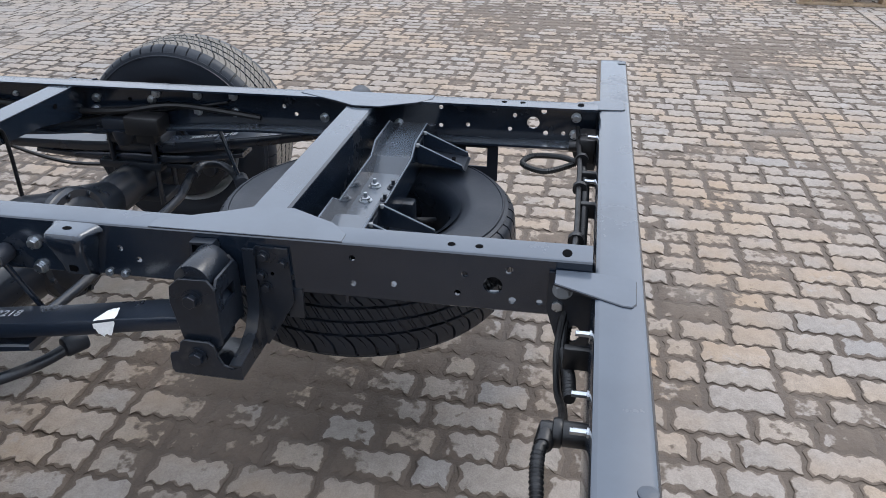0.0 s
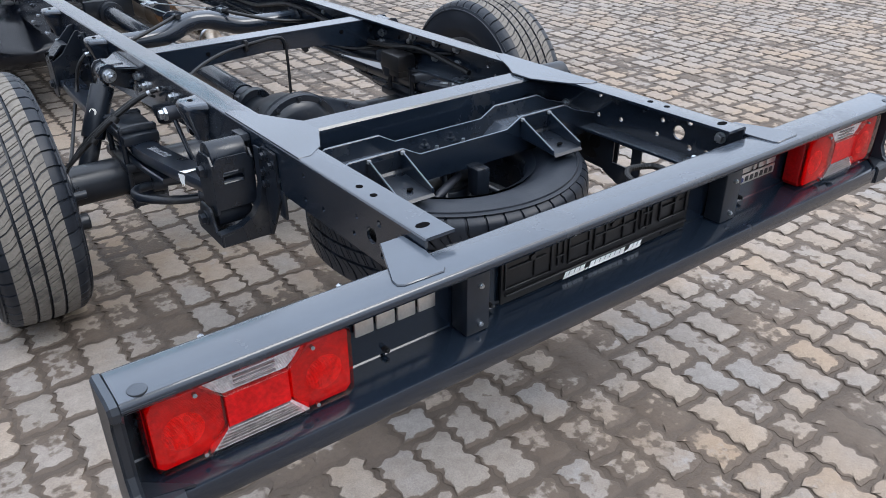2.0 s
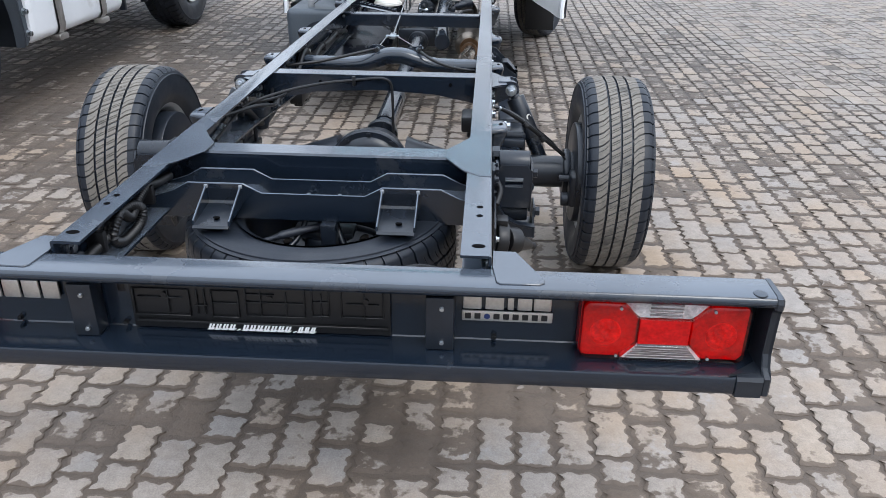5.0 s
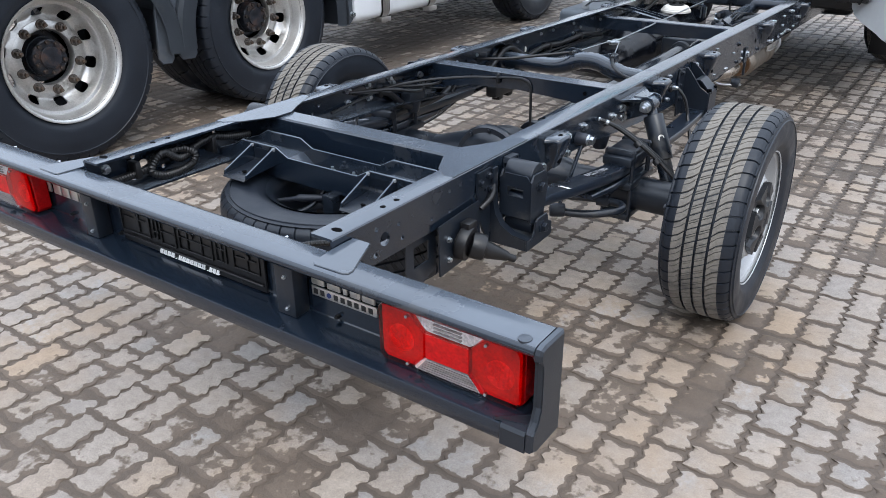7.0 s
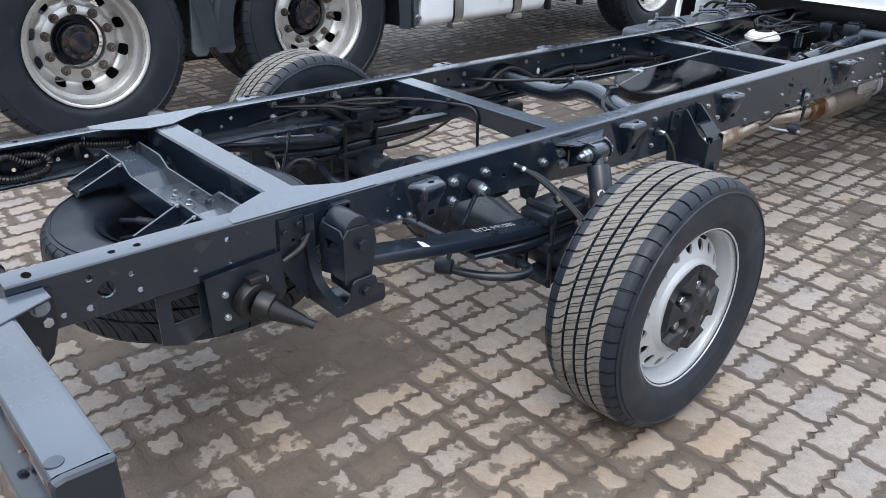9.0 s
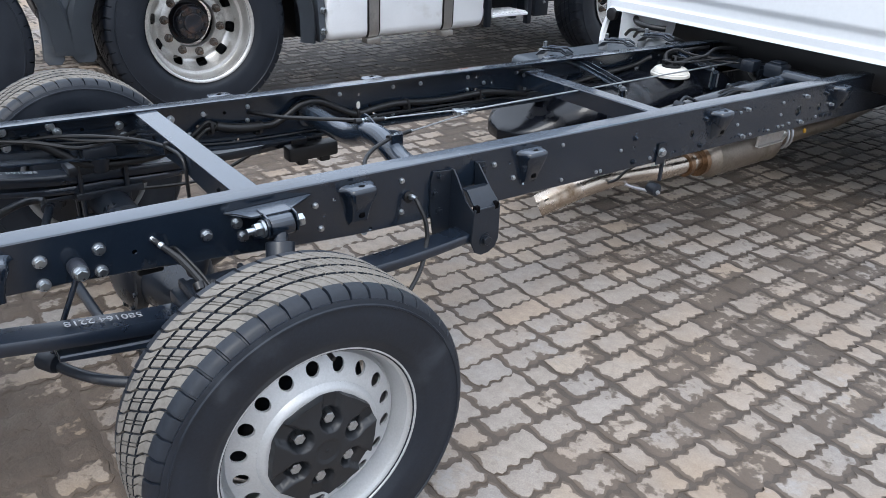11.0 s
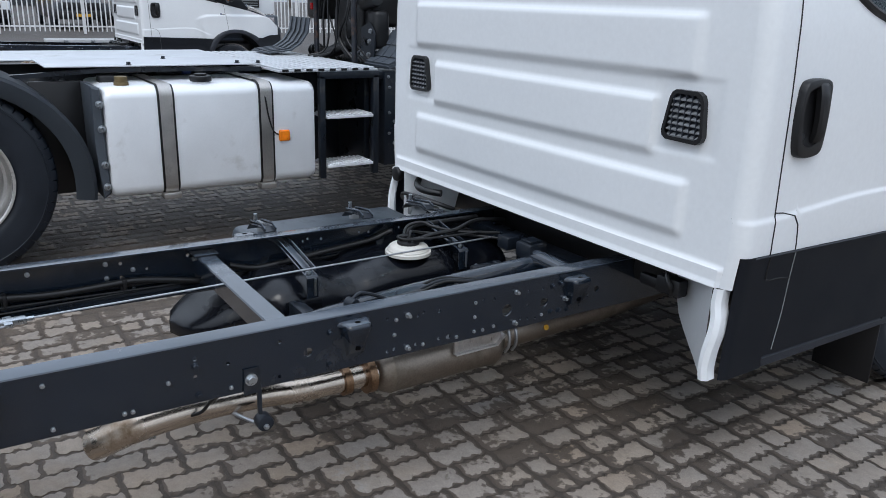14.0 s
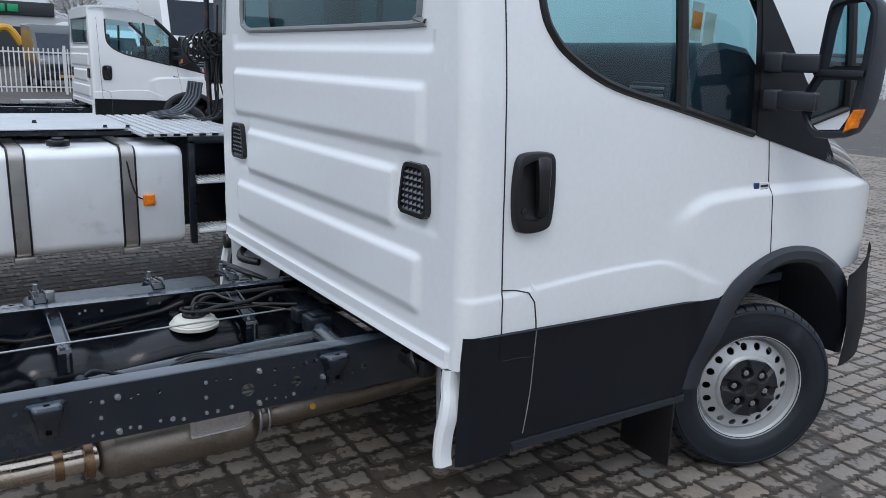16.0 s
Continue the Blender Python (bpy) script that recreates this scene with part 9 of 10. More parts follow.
bm = bmesh.new()
box(bm, -2.60, -2.33, 3.765, 3.90, 0.40, 1.035, 0.006)
box(bm, -2.60, -2.35, 3.69, 3.77, 0.985, 1.035, 0.004)
part("side_panel", bm, PAINT_DARK, truck, "dark steel side panel with bolts")
for k, (y, z) in enumerate(((3.79, 1.00), (3.80, 0.93), (3.80, 0.76), (3.80, 0.62), (3.84, 0.70), (3.84, 0.55), (3.85, 0.50), (3.86, 0.84))):
    bolt(truck, (-2.329, y, z), "X", 0.008, 1, 0.010, STEEL)
bm = bmesh.new()
guard_path = [(3.78, 1.050), (3.86, 1.085), (3.93, 1.16), (4.02, 1.27), (4.12, 1.36), (4.24, 1.43), (4.40, 1.47)]
sheet(bm, guard_path, 0.02, -2.64, -2.30, "X")
front_guard = part("front_mudguard", bm, TRUCKGREY, truck, "grey ribbed plastic front mudguard")
for (ya, za), (yb, zb) in zip(guard_path, guard_path[1:]):
    for q in range(3):
        x0 = -2.635 + q * 0.112
        ins = 0.08
        bm = bmesh.new()
        sheet(bm, [(lerp(ya, yb, ins) - 0.004, lerp(za, zb, ins) + 0.022), (lerp(ya, yb, 1 - ins) - 0.004, lerp(za, zb, 1 - ins) + 0.022)], 0.012, x0, x0 + 0.104, "X")
        part("guard_rib", bm, TRUCKGREY, front_guard)
bm = bmesh.new()
for x0, x1, y0, y1, z0, z1 in ((-3.26, -2.86, 3.86, 4.02, 1.13, 1.56), (-3.10, -2.78, 3.90, 4.20, 1.30, 1.75), (-2.74, -2.60, 3.84, 3.96, 1.16, 1.42), (-3.62, -3.40, 3.78, 3.98, 1.33, 1.72)):
    box(bm, x0, x1, y0, y1, z0, z1, 0.035, 3)
cyl(bm, (-3.02, 3.88, 1.28), (-3.02, 3.83, 1.28), 0.075, seg=24, bevel=0.01)
cyl(bm, (-2.80, 3.86, 1.46), (-2.62, 3.86, 1.50), 0.055, seg=20, bevel=0.01)
part("air_intake", bm, PLASTIC, truck, "black plastic air intake boxes")
bm = bmesh.new()
plate(bm, [(-2.80, 1.08), (-2.60, 1.08), (-2.58, 1.26), (-2.66, 1.34), (-2.78, 1.30)], [circle2(-2.70, 1.20, 0.025, 12)], 3.825, 3.835, "Y")
part("bracket_plate", bm, PAINT_DARK, truck, "", smooth=False)
for x, z in ((-2.655, 1.21), (-2.64, 1.28), (-2.76, 1.12), (-2.665, 1.12)):
    bolt(truck, (x, 3.824, z), "Y", 0.014, -1, 0.012, STEEL)
bm = bmesh.new()
box(bm, -3.16, -2.97, 4.06, 4.20, 1.42, 1.56, 0.04, 3)
part("washer_bottle", bm, mat("green_plastic", (0.01, 0.30, 0.20), 0.4, 0, 0.15, 8, 90, 0.05), truck, "green plastic bottle")
bm = bmesh.new()
cyl(bm, (-3.45, 3.76, 1.40), (-3.45, 3.76, 1.45), 0.020, seg=14, bevel=0.003)
part("red_connector", bm, RED, truck, "red air connector")
tube("intake_hose", [(-3.62, 3.95, 1.02), (-3.58, 3.82, 1.08), (-3.46, 3.80, 1.11), (-3.40, 3.90, 1.06), (-3.40, 4.2, 0.98)], 0.042, HOSE, truck, "black corrugated hose", 14, 6, 0.022)
tube("intake_hose", [(-3.34, 3.76, 1.03), (-3.22, 3.80, 1.10), (-3.12, 3.90, 1.15), (-3.05, 4.05, 1.18)], 0.046, HOSE, truck, "", 14, 6)
tube("hose_clamp", [(-3.33, 3.765, 1.035), (-3.29, 3.775, 1.06)], 0.050, STEEL, truck, "bright steel hose clamp", 14, 1)
rgh = random.Random(8)
for k in range(7):
    x = -3.38 + 0.11 * k
    tube("engine_cable", [(x, 3.82, 1.62 + 0.05 * rgh.random()), (x + rgh.uniform(-0.06, 0.06), 3.77, 1.42), (x + rgh.uniform(-0.10, 0.10), 3.775, 1.22), (x + rgh.uniform(-0.05, 0.15), 3.82, 1.06), (x + rgh.uniform(-0.1, 0.2), 4.0, 0.98)], rgh.choice((0.006, 0.009, 0.013)), HOSE, truck, "", 8, 5)
for x in (-2.72, -3.34):
    tube("upright_pipe", [(x, 3.74, 1.05), (x, 3.735, 1.5), (x, 3.74, 2.1), (x, 3.74, 2.8)], 0.020, RUSTY, truck, "brown rusty pipe", 10, 3)
for k in range(2):
    pts = []
    for i in range(80):
        a = i * 0.70
        t = i / 79
        pts.append((-3.42 + 0.36 * t, 3.62 + 0.07 * t + (0.045 + 0.012 * math.sin(i * 0.37)) * math.cos(a) + 0.03 * k, 1.60 + 0.06 * t + (0.062 + 0.018 * math.sin(i * 0.23 + k)) * math.sin(a) - 0.05 * k))
    tube("coiled_air_hose", pts, 0.0075, HOSE, truck, "black coiled air hose", 6, 2)
bm = bmesh.new()
sheet(bm, [(3.36, 1.080), (3.54, 1.100), (3.62, 1.150), (3.68, 1.230), (3.70, 1.340)], 0.010, -3.72, -3.36, "X")
part("folded_ramp", bm, TRUCKGREY, truck, "grey ribbed plastic ramp plate")
for i in range(4):
    bm = bmesh.new()
    sheet(bm, [(3.37, 1.094), (3.53, 1.113), (3.61, 1.162), (3.665, 1.24), (3.685, 1.34)], 0.005, -3.70 + i * 0.085, -3.665 + i * 0.085, "X")
    part("ramp_rib", bm, TRUCKGREY, truck)
for k in range(2):
    tube("air_line", [(-3.15 + 0.15 * k, 3.76, 1.9), (-3.14 + 0.15 * k, 3.74, 1.5), (-3.12 + 0.13 * k, 3.72, 1.15), (-3.2 + 0.1 * k, 3.6, 1.08)], 0.008, HOSE, truck, "", 6, 4)
bm = bmesh.new()
box(bm, -4.2, -2.75, 4.0, 6.0, 0.40, 0.93, 0.08, 3)
part("engine", bm, PLASTIC, truck)
bm = bmesh.new()
box(bm, -2.6, -2.3, 5.25, 6.2, 0.35, 0.95, 0.05)
part("front_step", bm, TANKWHITE, truck)

# ---- distance: a second van, fence, parked vehicles, hall, bare trees ----
bpy.context.view_layer.update()
van_far = copy_thing(van, Matrix.Translation((-11.75, 1.27, 0)))
tagged(van_far, "second white chassis-cab van parked behind the truck", "van")

FX = -27.5
fence = empty("fence", (FX, 10, 0), "white painted steel picket fence", "fence")
bm = bmesh.new()
box(bm, -0.012, 0.012, -0.02, 0.02, 0.08, 1.55, 0)
picket = bpy.data.meshes.new("picket")
bm.to_mesh(picket)
bm.free()
picket.materials.append(FENCEWHITE)
bm = bmesh.new()
box(bm, -0.04, 0.04, -0.04, 0.04, 0, 1.65, 0.005, 1)
post = bpy.data.meshes.new("post")
bm.to_mesh(post)
bm.free()
post.materials.append(FENCEWHITE)
for i in range(150):
    o = new("picket", picket)
    o.parent = fence
    o.matrix_parent_inverse = fence.matrix_world.inverted()
    o.matrix_world = Matrix.Translation((FX, 1.5 + i * 0.15, 0))
for i in range(28):
    o = new("post", post)
    o.parent = fence
    o.matrix_parent_inverse = fence.matrix_world.inverted()
    o.matrix_world = Matrix.Translation((FX - 0.03, 1.0 + i * 2.6, 0))
for z in (0.22, 1.38):
    bm = bmesh.new()
    box(bm, FX - 0.03, FX + 0.0, -8, 62, z, z + 0.05, 0)
    part("rail", bm, FENCEWHITE, fence)
bm = bmesh.new()
for i in range(260):
    y = 24.0 + i * 0.15
    box(bm, FX - 0.012, FX + 0.012, y - 0.02, y + 0.02, 0.08, 1.55, 0)
o = part("far_pickets", bm, FENCEWHITE, fence)
o["kind"] = "stuff"
bm = bmesh.new()
box(bm, FX + 4.5, FX + 4.9, 4.3, 7.0, 0.0, 0.10, 0.02)
kb = part("kerb_block", bm, FACADE, None)
tagged(kb, "low grey concrete kerb block on the yard", "kerb")


def parked_van(x, y, paint, label, yaw=0):
    """A van seen from its front, beyond the fence."""
    v = empty("parked_van", (x, y, 0), label, "van", "vans behind the fence")
    bm = bmesh.new()
    prof = [(-2.6, 0.35), (2.5, 0.35), (2.62, 0.60), (2.58, 0.95), (2.30, 1.15), (1.75, 1.30), (0.95, 2.15), (0.60, 2.45), (-2.5, 2.55), (-2.6, 2.4)]
    extrude_poly(bm, [(x + a, z) for a, z in prof], y - 0.98, y + 0.98, "Y", 0.06)
    part("body", bm, paint, v)
    bm = bmesh.new()
    extrude_poly(bm, [(x + 1.72, 1.35), (x + 1.76, 1.33), (x + 0.98, 2.13), (x + 0.94, 2.10)], y - 0.84, y + 0.84, "Y")
    part("windscreen", bm, DASH, v)
    bm = bmesh.new()
    box(bm, x + 2.55, x + 2.65, y - 0.70, y + 0.70, 0.72, 0.98, 0.03)
    part("grille", bm, PLASTIC, v)
    bm = bmesh.new()
    box(bm, x + 2.5, x + 2.68, y - 0.95, y + 0.95, 0.36, 0.66, 0.05)
    part("bumper", bm, PLASTIC, v)
    for s in (-1, 1):
        bm = bmesh.new()
        box(bm, x + 2.36, x + 2.56, y + s * 0.72, y + s * 0.95, 0.92, 1.14, 0.04)
        part("head_lamp", bm, CLEAR, v)
        for dx in (1.6, -1.7):
            bm = bmesh.new()
            cyl(bm, (x + dx, y + s * 0.80, 0.35), (x + dx, y + s * 1.0, 0.35), 0.35, seg=24, bevel=0.03)
            part("wheel", bm, RUBBER, v)
    bm = bmesh.new()
    box(bm, x + 2.66, x + 2.70, y - 0.26, y + 0.26, 0.46, 0.57, 0)
    part("plate", bm, YELLOW, v, "yellow plate")
    return v


parked_van(-33.5, 6.75, DARKGREY, "dark grey panel van parked behind a white fence")
parked_van(-34.0, 3.4, WHITE, "white van parked behind a white fence")
parked_van(-37.0, 9.6, WHITE, "white van parked behind a white fence")
parked_van(-33.8, 30.5, WHITE, "white van parked far along the fence")
parked_van(-34.2, 38.0, DARKGREY, "dark grey van parked far along the fence")

# white truck seen past the nose of the second van
far_truck = empty("white_truck", (-21, 9.0, 0), "white truck with a dark grille parked behind the second van", "truck")
bm = bmesh.new()
extrude_poly(bm, [(-23.2, 0.95), (-20.35, 0.95), (-20.25, 1.6), (-20.45, 2.35), (-20.75, 3.3), (-23.2, 3.4)], 7.75, 10.2, "Y", 0.05)
part("cab_body", bm, WHITE, far_truck)
bm = bmesh.new()
extrude_poly(bm, [(-20.40, 2.05), (-20.36, 2.03), (-20.62, 3.0), (-20.68, 3.0)], 7.95, 10.0, "Y")
part("windscreen", bm, DASH, far_truck)
for z0, z1, y0, y1 in ((1.52, 1.68, 8.35, 9.60), (1.12, 1.44, 8.25, 9.70)):
    bm = bmesh.new()
    box(bm, -20.30, -20.20, y0, y1, z0, z1, 0.02)
    part("grille", bm, PLASTIC, far_truck, "black grille")
for k in range(4):
    bm = bmesh.new()
    box(bm, -20.205, -20.185, 8.30, 9.65, 1.16 + 0.07 * k, 1.185 + 0.07 * k, 0.004)
    part("grille_bar", bm, GREYTRIM, far_truck)
bm = bmesh.new()
box(bm, -20.45, -20.12, 7.72, 10.23, 0.38, 0.92, 0.06, 3)
part("bumper", bm, TRUCKGREY, far_truck, "dark grey bumper")
for y in (7.85, 9.75):
    bm = bmesh.new()
    box(bm, -20.22, -20.10, y, y + 0.36, 0.66, 0.86, 0.03)
    part("head_lamp", bm, CLEAR, far_truck)
bm = bmesh.new()
box(bm, -28.5, -22.9, 8.6, 9.4, 0.70, 0.98, 0.02)
part("frame", bm, PAINT_DARK, far_truck)
for x in (-21.6, -26.6):
    for y in (7.95, 10.0):
        bm = bmesh.new()
        cyl(bm, (x, y - 0.16, 0.50), (x, y + 0.16, 0.50), 0.50, seg=28, bevel=0.04)
        part("wheel", bm, RUBBER, far_truck)

# mixer truck drum and yellow digger behind the vans
mixer = empty("mixer_truck", (-46, 10.5, 0), "grey-white concrete mixer truck far off", "truck")
dm = lathe("drum", [(-2.2, 0.0), (-2.2, 0.5), (-1.4, 1.0), (0.2, 1.25), (1.2, 1.1), (2.0, 0.6), (2.0, 0.0)], FACADE, 24, "Y")
d = part("drum", dm, FACADE, mixer)
d.matrix_world = Matrix.Translation((-46, 9.6, 2.30)) @ Matrix.Rotation(radians(-14), 4, "X") @ Matrix.Scale(0.55, 4)
bm = bmesh.new()
box(bm, -47.2, -44.8, 7.0, 14.0, 0.9, 1.4, 0.1)
box(bm, -47.2, -44.8, 12.0, 14.0, 0.9, 2.4, 0.15)
box(bm, -46.8, -45.2, 8.0, 8.3, 1.4, 2.6, 0.1)
part("mixer_frame", bm, FACADE, mixer)
for y in (8, 9.4, 14.8):
    bm = bmesh.new()
    cyl(bm, (-44.7, y, 0.5), (-45.1, y, 0.5), 0.5, seg=20)
    part("wheel", bm, RUBBER, mixer)
digger = empty("digger", (-44, 3.0, 0), "yellow digger with a folded boom", "machine")
bm = bmesh.new()
box(bm, -45, -43, 1.5, 5.0, 0.8, 2.4, 0.15)
box(bm, -44.9, -43.4, 1.8, 3.2, 2.3, 2.7, 0.1)
part("body", bm, YELLOW, digger)
tube("boom", [(-43.5, 4.6, 1.9), (-43.4, 5.4, 2.4), (-43.4, 6.0, 2.45), (-43.4, 6.5, 1.7)], 0.18, YELLOW, digger, "", 8, 4)
for y in (1.6, 4.2):
    bm = bmesh.new()
    box(bm, -45.2, -42.8, y, y + 0.8, 0, 0.8, 0.2)
    part("track", bm, RUBBER, digger)

# hall with a dark fascia and a green letter mark
hall = empty("hall", (-75, 0, 0), "pale industrial hall with a dark fascia", "building")
bm = bmesh.new()
box(bm, -95, -72, -26, 14.2, 0, 4.1, 0.1)
part("wall", bm, FACADE, hall)
bm = bmesh.new()
box(bm, -95, -71.8, -26.2, 12.0, 4.1, 5.2, 0.05)
part("fascia", bm, DARKBAND, hall, "dark grey fascia")
bm = bmesh.new()
for i in range(3):
    box(bm, -71.75, -71.6, 6.6 + 0.95 * i, 7.4 + 0.95 * i, 4.35, 4.95, 0.05)
part("sign_block", bm, GREEN, hall, "green sign blocks")
for i in range(5):
    bm = bmesh.new()
    box(bm, -71.95, -71.85, -22 + i * 7.4, -17 + i * 7.4, 0, 3.2, 0)
    part("door", bm, DARKBAND, hall)

trng = random.Random(5)


def bare_tree(x, y, h):
    t = empty("bare_tree", (x, y, 0), "bare winter tree on the horizon", "tree", "bare trees")
    tube("trunk", [(x, y, 0), (x + 0.1, y, h * 0.25), (x, y + 0.1, h * 0.5)], [0.28, 0.22, 0.16], BARK, t, "", 7, 3)
    verts, faces = [], []
    def limb(p, d, length, r, depth):
        q = p + d * length
        side = d.orthogonal().normalized()
        nb = d.cross(side)
        b = len(verts)
        for base, rad in ((p, r), (q, r * 0.55)):
            for k in range(3):
                a = 2 * math.pi * k / 3
                verts.append(base + side * math.cos(a) * rad + nb * math.sin(a) * rad)
        for k in range(3):
            j = (k + 1) % 3
            faces.append((b + k, b + j, b + 3 + j, b + 3 + k))
        if depth:
            for k in range(4 if depth > 2 else 3):
                nd = (d + Vector((trng.gauss(0, 0.55), trng.gauss(0, 0.55), trng.gauss(0.15, 0.35)))).normalized()
                limb(p.lerp(q, 0.55 + 0.45 * trng.random()), nd, length * (0.62 + 0.2 * trng.random()), r * 0.55, depth - 1)
    for k in range(6):
        a = trng.random() * 6.28
        limb(Vector((x, y, h * (0.22 + 0.05 * k))), Vector((math.cos(a) * 0.6, math.sin(a) * 0.6, 0.8)).normalized(), h * 0.26, 0.10, 4)
    part("crown", mesh_of("crown", verts, faces, BARK, smooth=False), BARK, t)


for i in range(9):
    bare_tree(-88 + trng.gauss(0, 3), 19 + i * 4.2 + trng.gauss(0, 1), 7.5 + trng.random() * 2.5)

# wooden pallet at the edge of the yard
pallet = empty("pallet", (5.8, -3.3, 0), "weathered wooden pallet on the paving", "pallet")
for i in range(6):
    bm = bmesh.new()
    box(bm, 5.70 + 0.0, 6.90, -3.75 + i * 0.135, -3.65 + i * 0.135, 0.122, 0.144, 0.003)
    part("board", bm, WOOD, pallet)
for x in (5.72, 6.25, 6.78):
    for y in (-3.72, -3.39, -3.06):
        bm = bmesh.new()
        box(bm, x, x + 0.10, y, y + 0.10, 0.022, 0.122, 0.004)
        part("block", bm, WOOD, pallet)
    bm = bmesh.new()
    box(bm, x, x + 0.10, -3.75, -2.95, 0.0, 0.022, 0.003)
    part("skid", bm, WOOD, pallet)

# ---- paving: columns of wavy-edged concrete stones along the yard ----
pavement = empty("pavement", (0, 0, 0), "worn grey-brown concrete paving stones with muddy joints", "paving", kind="structure")
PITCH = 0.1035
TOOTH = 0.0510
LENGTHS = (0.102, 0.153, 0.153, 0.153, 0.204, 0.204)
prng = random.Random(11)


def stone_loop(w, h, rg, wob, wave=0.0048, fine=True):
    """A block whose long sides are toothed like its neighbours', with worn, uneven corners."""
    pts = []
    steps = int(round((h + 0.004) / (TOOTH / 4))) if fine else 2
    cross = 6 if fine else 1

    def tooth(i):
        return wave * (-1, -0.75, 1, 0.75)[i % 4] if fine else 0.0

    for i in range(cross):
        u = lerp(-1, 1, i / cross)
        pts.append((u * w / 2 + (tooth(0) if i == 0 else 0), -h / 2 + 0.55 * tooth(i + 1) + (0.006 if i == 0 else 0)))
    for i in range(steps):
        pts.append((w / 2 + tooth(i), lerp(-h / 2, h / 2, i / steps) + (0.006 if i == 0 else 0)))
    for i in range(cross):
        u = lerp(1, -1, i / cross)
        pts.append((u * w / 2 + (tooth(steps) if i == 0 else 0), h / 2 + 0.55 * tooth(cross - i + 1) - (0.006 if i == 0 else 0)))
    for i in range(steps):
        pts.append((-w / 2 + tooth(steps - i), lerp(h / 2, -h / 2, i / steps) - (0.006 if i == 0 else 0)))
    return [(x + rg.gauss(0, wob), y + rg.gauss(0, wob)) for x, y in pts]


def stone_rings(loop, dz=0.0, tx=0.0, ty=0.0, low=-0.016):
    """A worn stone: flat middle, rounded shoulder, steep side."""
    out = []
    for back, z in ((0.021, 0.0012), (0.0055, -0.0028)):
        for px, py in loop:
            f = max(0.1, 1 - back / math.hypot(px, py))
            out.append((px * f, py * f, dz + z + px * tx + py * ty))
    out += [(px, py, low) for px, py in loop]
    return out


def stone_faces(b, n):
    faces = [tuple(range(b, b + n))]
    for ring in (b, b + n):
        for k in range(n):
            q = (k + 1) % n
            faces.append((ring + k, ring + n + k, ring + n + q, ring + q))
    return faces


def rows_of(y0, y1, rg):
    """Middles and lengths of a row of stones that fills the stretch from y0 to y1."""
    left = int(round((y1 - y0) / TOOTH))
    while left > 0:
        n = rg.choice([k for k in (2, 3, 3, 3, 4, 4) if left - k >= 2 or left == k])
        yield y1 - (left - n / 2) * TOOTH, n * TOOTH
        left -= n


# single stones, in the strip that the way passes over most closely
protos = []
for i in range(20):
    rg = random.Random(100 + i)
    length = LENGTHS[i % len(LENGTHS)]
    loop = stone_loop(PITCH - 0.0035, length - 0.004, rg, 0.0013)
    protos.append((length, mesh_of("stone", stone_rings(loop), stone_faces(0, len(loop)), STONE)))
SX0, SX1 = -8 * PITCH, 9 * PITCH
SY0, SY1 = -2.307, -2.307 + 43 * TOOTH
count = 0
ix0, ix1 = int(round(SX0 / PITCH)), int(round(SX1 / PITCH))
for ix in range(ix0, ix1):
    x = (ix + 0.5) * PITCH
    y = SY0
    while y < SY1 - 0.01:
        left = int(round((SY1 - y) / TOOTH))
        fits = [p for p in protos if int(round(p[0] / TOOTH)) <= left - 2 or int(round(p[0] / TOOTH)) == left]
        length, me = fits[prng.randrange(len(fits))]
        ob = new("stone", me)
        ob.parent = pavement
        ob.matrix_basis = Matrix.Translation((x + prng.gauss(0, 0.0008), y + length / 2, prng.gauss(0, 0.0011))) @ Matrix.Rotation(prng.gauss(0, 0.008), 4, "Z") @ Matrix.Rotation(prng.gauss(0, 0.008), 4, "X") @ Matrix.Rotation(prng.gauss(0, 0.010), 4, "Y")
        y += length
        count += 1


def field(name, x0, x1, y0, y1, fine, wob, seed):
    """All further stones of a stretch, joined."""
    rg = random.Random(seed)
    verts, faces = [], []
    for ix in range(int(round(x0 / PITCH)), int(round(x1 / PITCH))):
        x = (ix + 0.5) * PITCH
        for y, length in rows_of(y0, y1, rg):
            loop = stone_loop(PITCH - 0.0035, length - 0.004, rg, wob, 0.0048, fine)
            b = len(verts)
            tx, ty, dz = rg.gauss(0, 0.010), rg.gauss(0, 0.008), rg.gauss(0, 0.0010)
            if not fine:
                verts += [(x + px * 0.93, y + py * 0.95, 0.0022 + 0.5 * (dz + px * tx + py * ty) - 0.0017) for px, py in loop]
                verts += [(x + px, y + py, -0.004) for px, py in loop]
                n = len(loop)
                faces.append(tuple(range(b, b + n)))
                faces += [(b + i, b + n + i, b + n + (i + 1) % n, b + (i + 1) % n) for i in range(n)]
            else:
                verts += [(x + px, y + py, pz) for px, py, pz in stone_rings(loop, dz, tx, ty)]
                faces += stone_faces(b, len(loop))
    me = mesh_of(name, verts, faces, STONE_ISLE, smooth=fine)
    ob = part(name, me, STONE_ISLE, pavement)
    ob["kind"] = "stuff"
    return ob


NX0, NX1 = -44 * PITCH, 24 * PITCH
NY0, NY1 = SY0 - 21 * TOOTH, SY0 + 192 * TOOTH
field("paving_field", NX0, NX1, NY0, SY0, True, 0.0014, 21)
field("paving_field", NX0, SX0, SY0, NY1, True, 0.0014, 23)
field("paving_field", SX1, NX1, SY0, NY1, True, 0.0014, 24)
field("paving_field", SX0, SX1, SY1, NY1, True, 0.0014, 25)
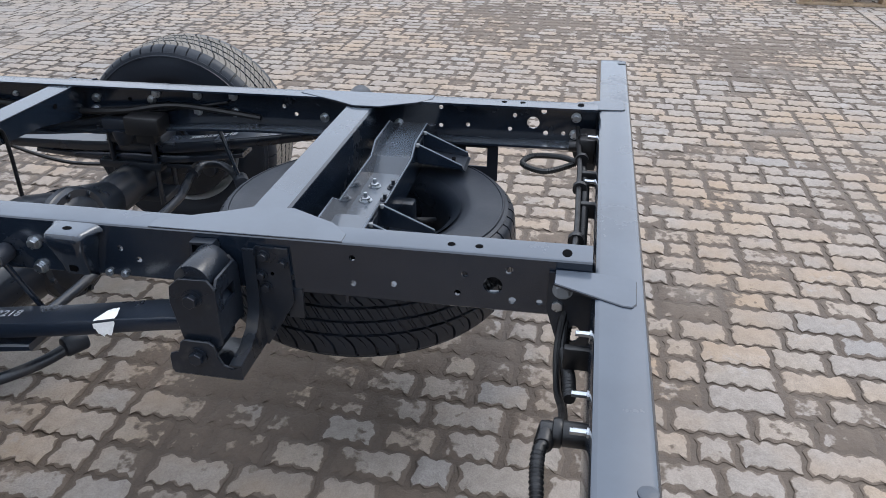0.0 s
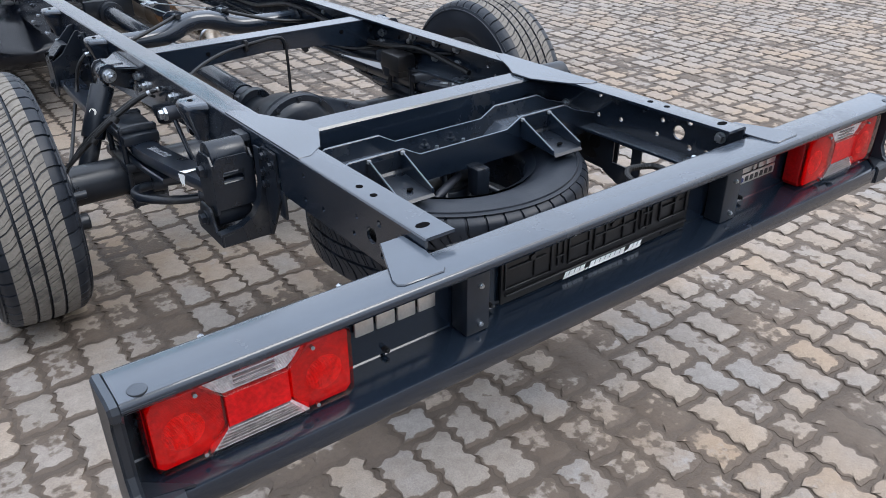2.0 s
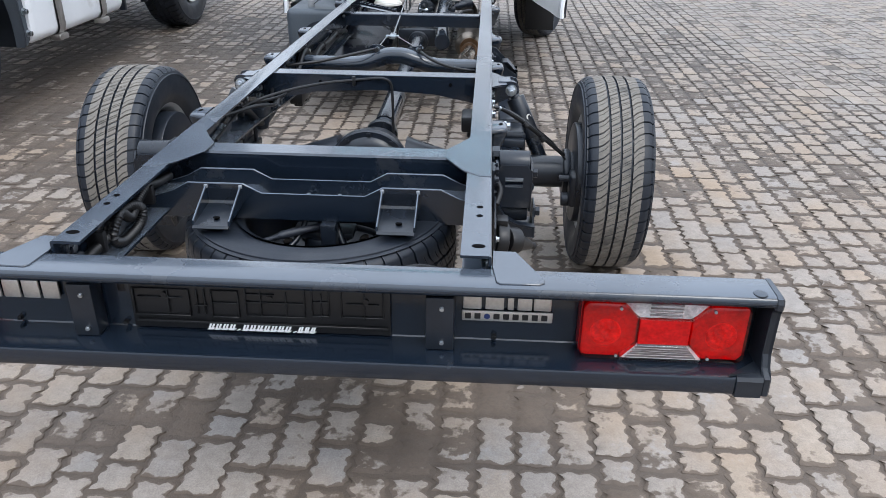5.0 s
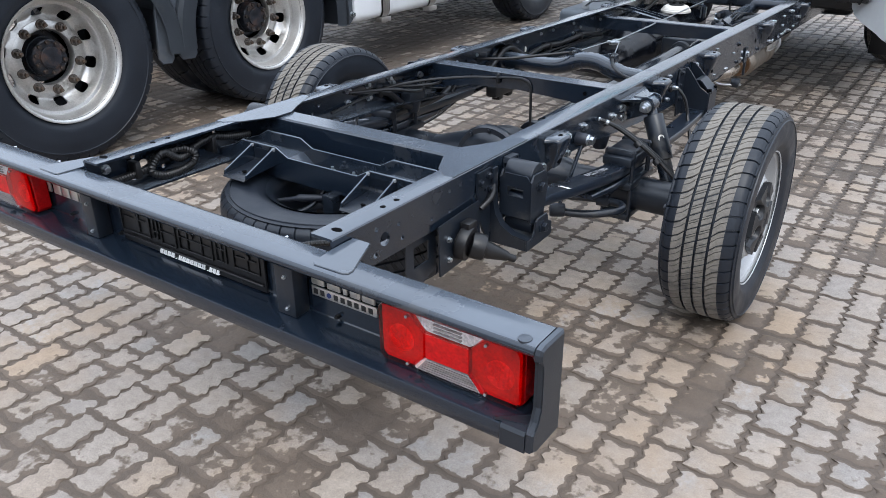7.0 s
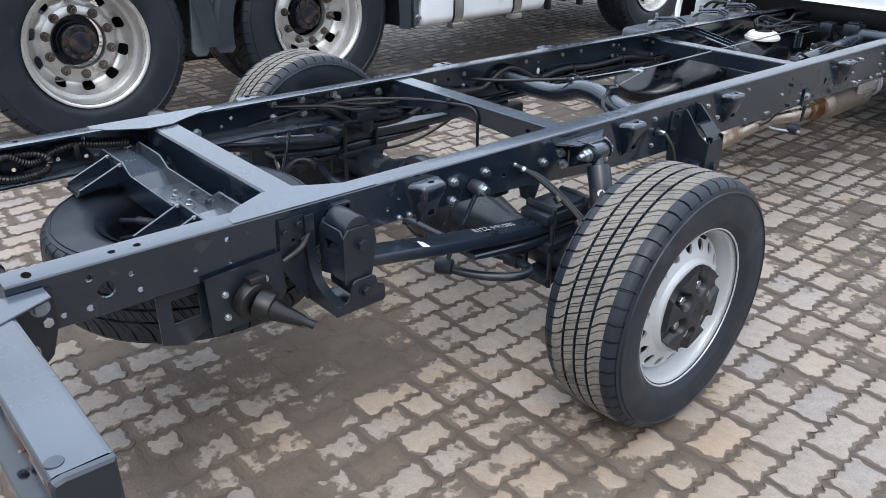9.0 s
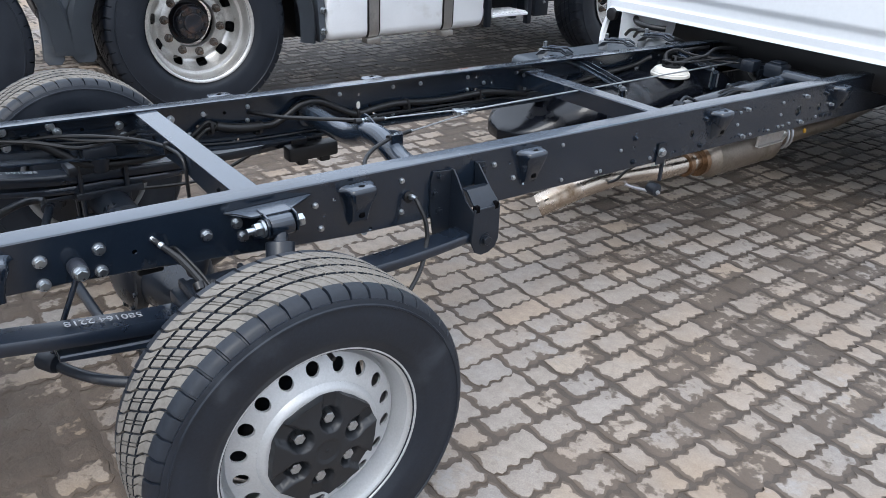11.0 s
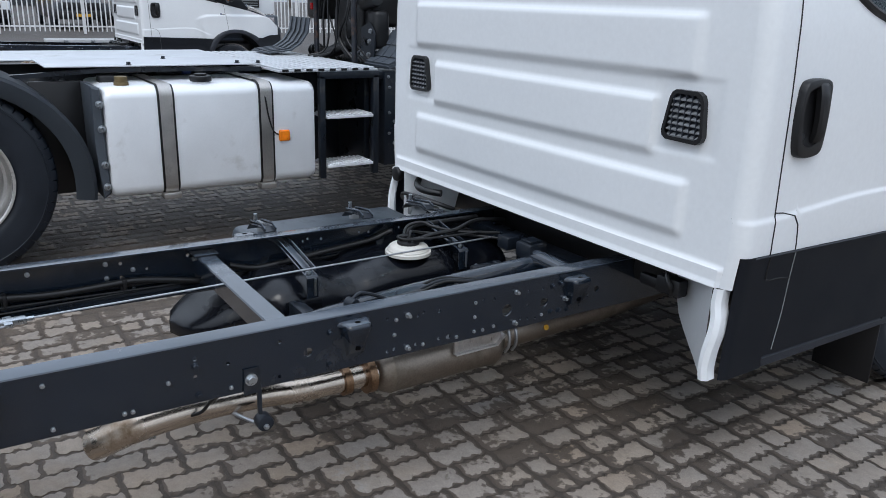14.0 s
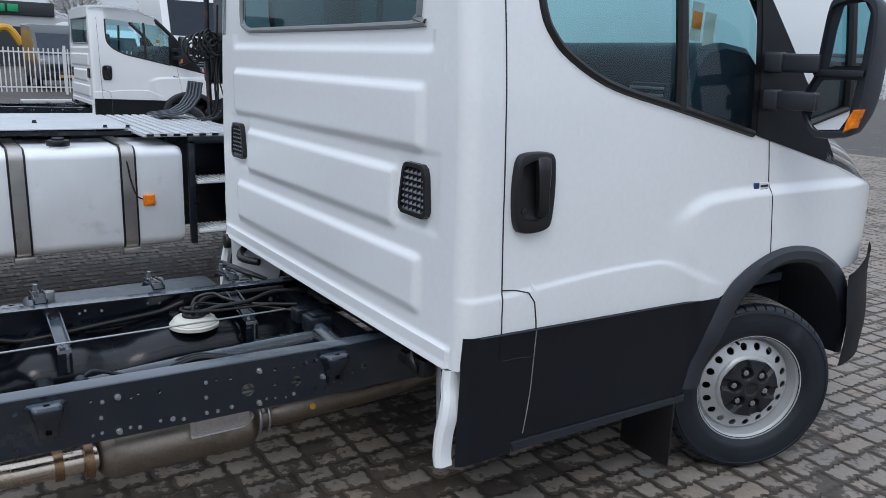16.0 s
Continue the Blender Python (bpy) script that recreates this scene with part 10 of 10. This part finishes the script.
FX1, FY1 = 64 * PITCH, SY0 + 94 * TOOTH
field("paving_field", NX1, FX1, NY0, FY1, True, 0.0014, 26)
WX0, WX1, WY0, WY1 = -120 * PITCH, 95 * PITCH, NY0 - 70 * TOOTH, NY0 + 420 * TOOTH
for x0, x1, y0, y1 in ((WX0, WX1, WY0, NY0), (WX0, NX0, NY0, WY1), (NX0, NX1, NY1, WY1), (NX1, FX1, FY1, WY1), (FX1, WX1, NY0, WY1)):
    field("paving_field", x0, x1, y0, y1, False, 0.002, 22)

# damp, lumpy mud that fills the joints
nprng = np.random.default_rng(5)
gx, gy = np.arange(NX0 - 0.4, FX1 + 0.3, 0.027), np.arange(NY0 - 0.4, NY1 + 0.6, 0.027)
GX, GY = np.meshgrid(gx, gy, indexing="ij")


def grid_noise(size):
    """Smooth random heights, about -1 to 1, with bumps of the given size in metres."""
    nx, ny = int((gx[-1] - gx[0]) / size) + 3, int((gy[-1] - gy[0]) / size) + 3
    g = nprng.uniform(-1, 1, (nx, ny))
    fx, fy = (gx - gx[0]) / size, (gy - gy[0]) / size
    ix, iy = fx.astype(int), fy.astype(int)
    ux, uy = fx - ix, fy - iy
    ux, uy = (ux * ux * (3 - 2 * ux))[:, None], (uy * uy * (3 - 2 * uy))[None, :]
    a, b = g[np.ix_(ix, iy)], g[np.ix_(ix + 1, iy)]
    c, d = g[np.ix_(ix, iy + 1)], g[np.ix_(ix + 1, iy + 1)]
    return (a * (1 - ux) + b * ux) * (1 - uy) + (c * (1 - ux) + d * ux) * uy


lumps = 0.0014 * grid_noise(0.035) + 0.0010 * grid_noise(0.09)
z = -0.0046 + lumps + 0.0008 * grid_noise(0.9)
for cx, cy, rx, ry, h in MUDDY:
    z = np.maximum(z, -0.0062 + 1.15 * h * np.exp(-0.8 * (((GX - cx) / rx) ** 2 + ((GY - cy) / ry) ** 2)) + 0.7 * lumps)
n0, n1 = z.shape
ii = (np.arange(n0 - 1)[:, None] * n1 + np.arange(n1 - 1)[None, :]).ravel()
quads = np.stack((ii, ii + n1, ii + n1 + 1, ii + 1), -1).ravel()
me = bpy.data.meshes.new("joint_mud")
me.vertices.add(n0 * n1)
me.vertices.foreach_set("co", np.stack((GX, GY, z), -1).ravel())
me.loops.add(len(quads))
me.loops.foreach_set("vertex_index", quads)
me.polygons.add(len(ii))
me.polygons.foreach_set("loop_start", np.arange(0, len(quads), 4))
me.polygons.foreach_set("use_smooth", np.ones(len(ii), dtype=bool))
me.materials.append(MUD)
me.update(calc_edges=True)
ob = part("joint_mud", me, MUD, pavement, "damp brown mud between the stones")
ob["kind"] = "stuff"
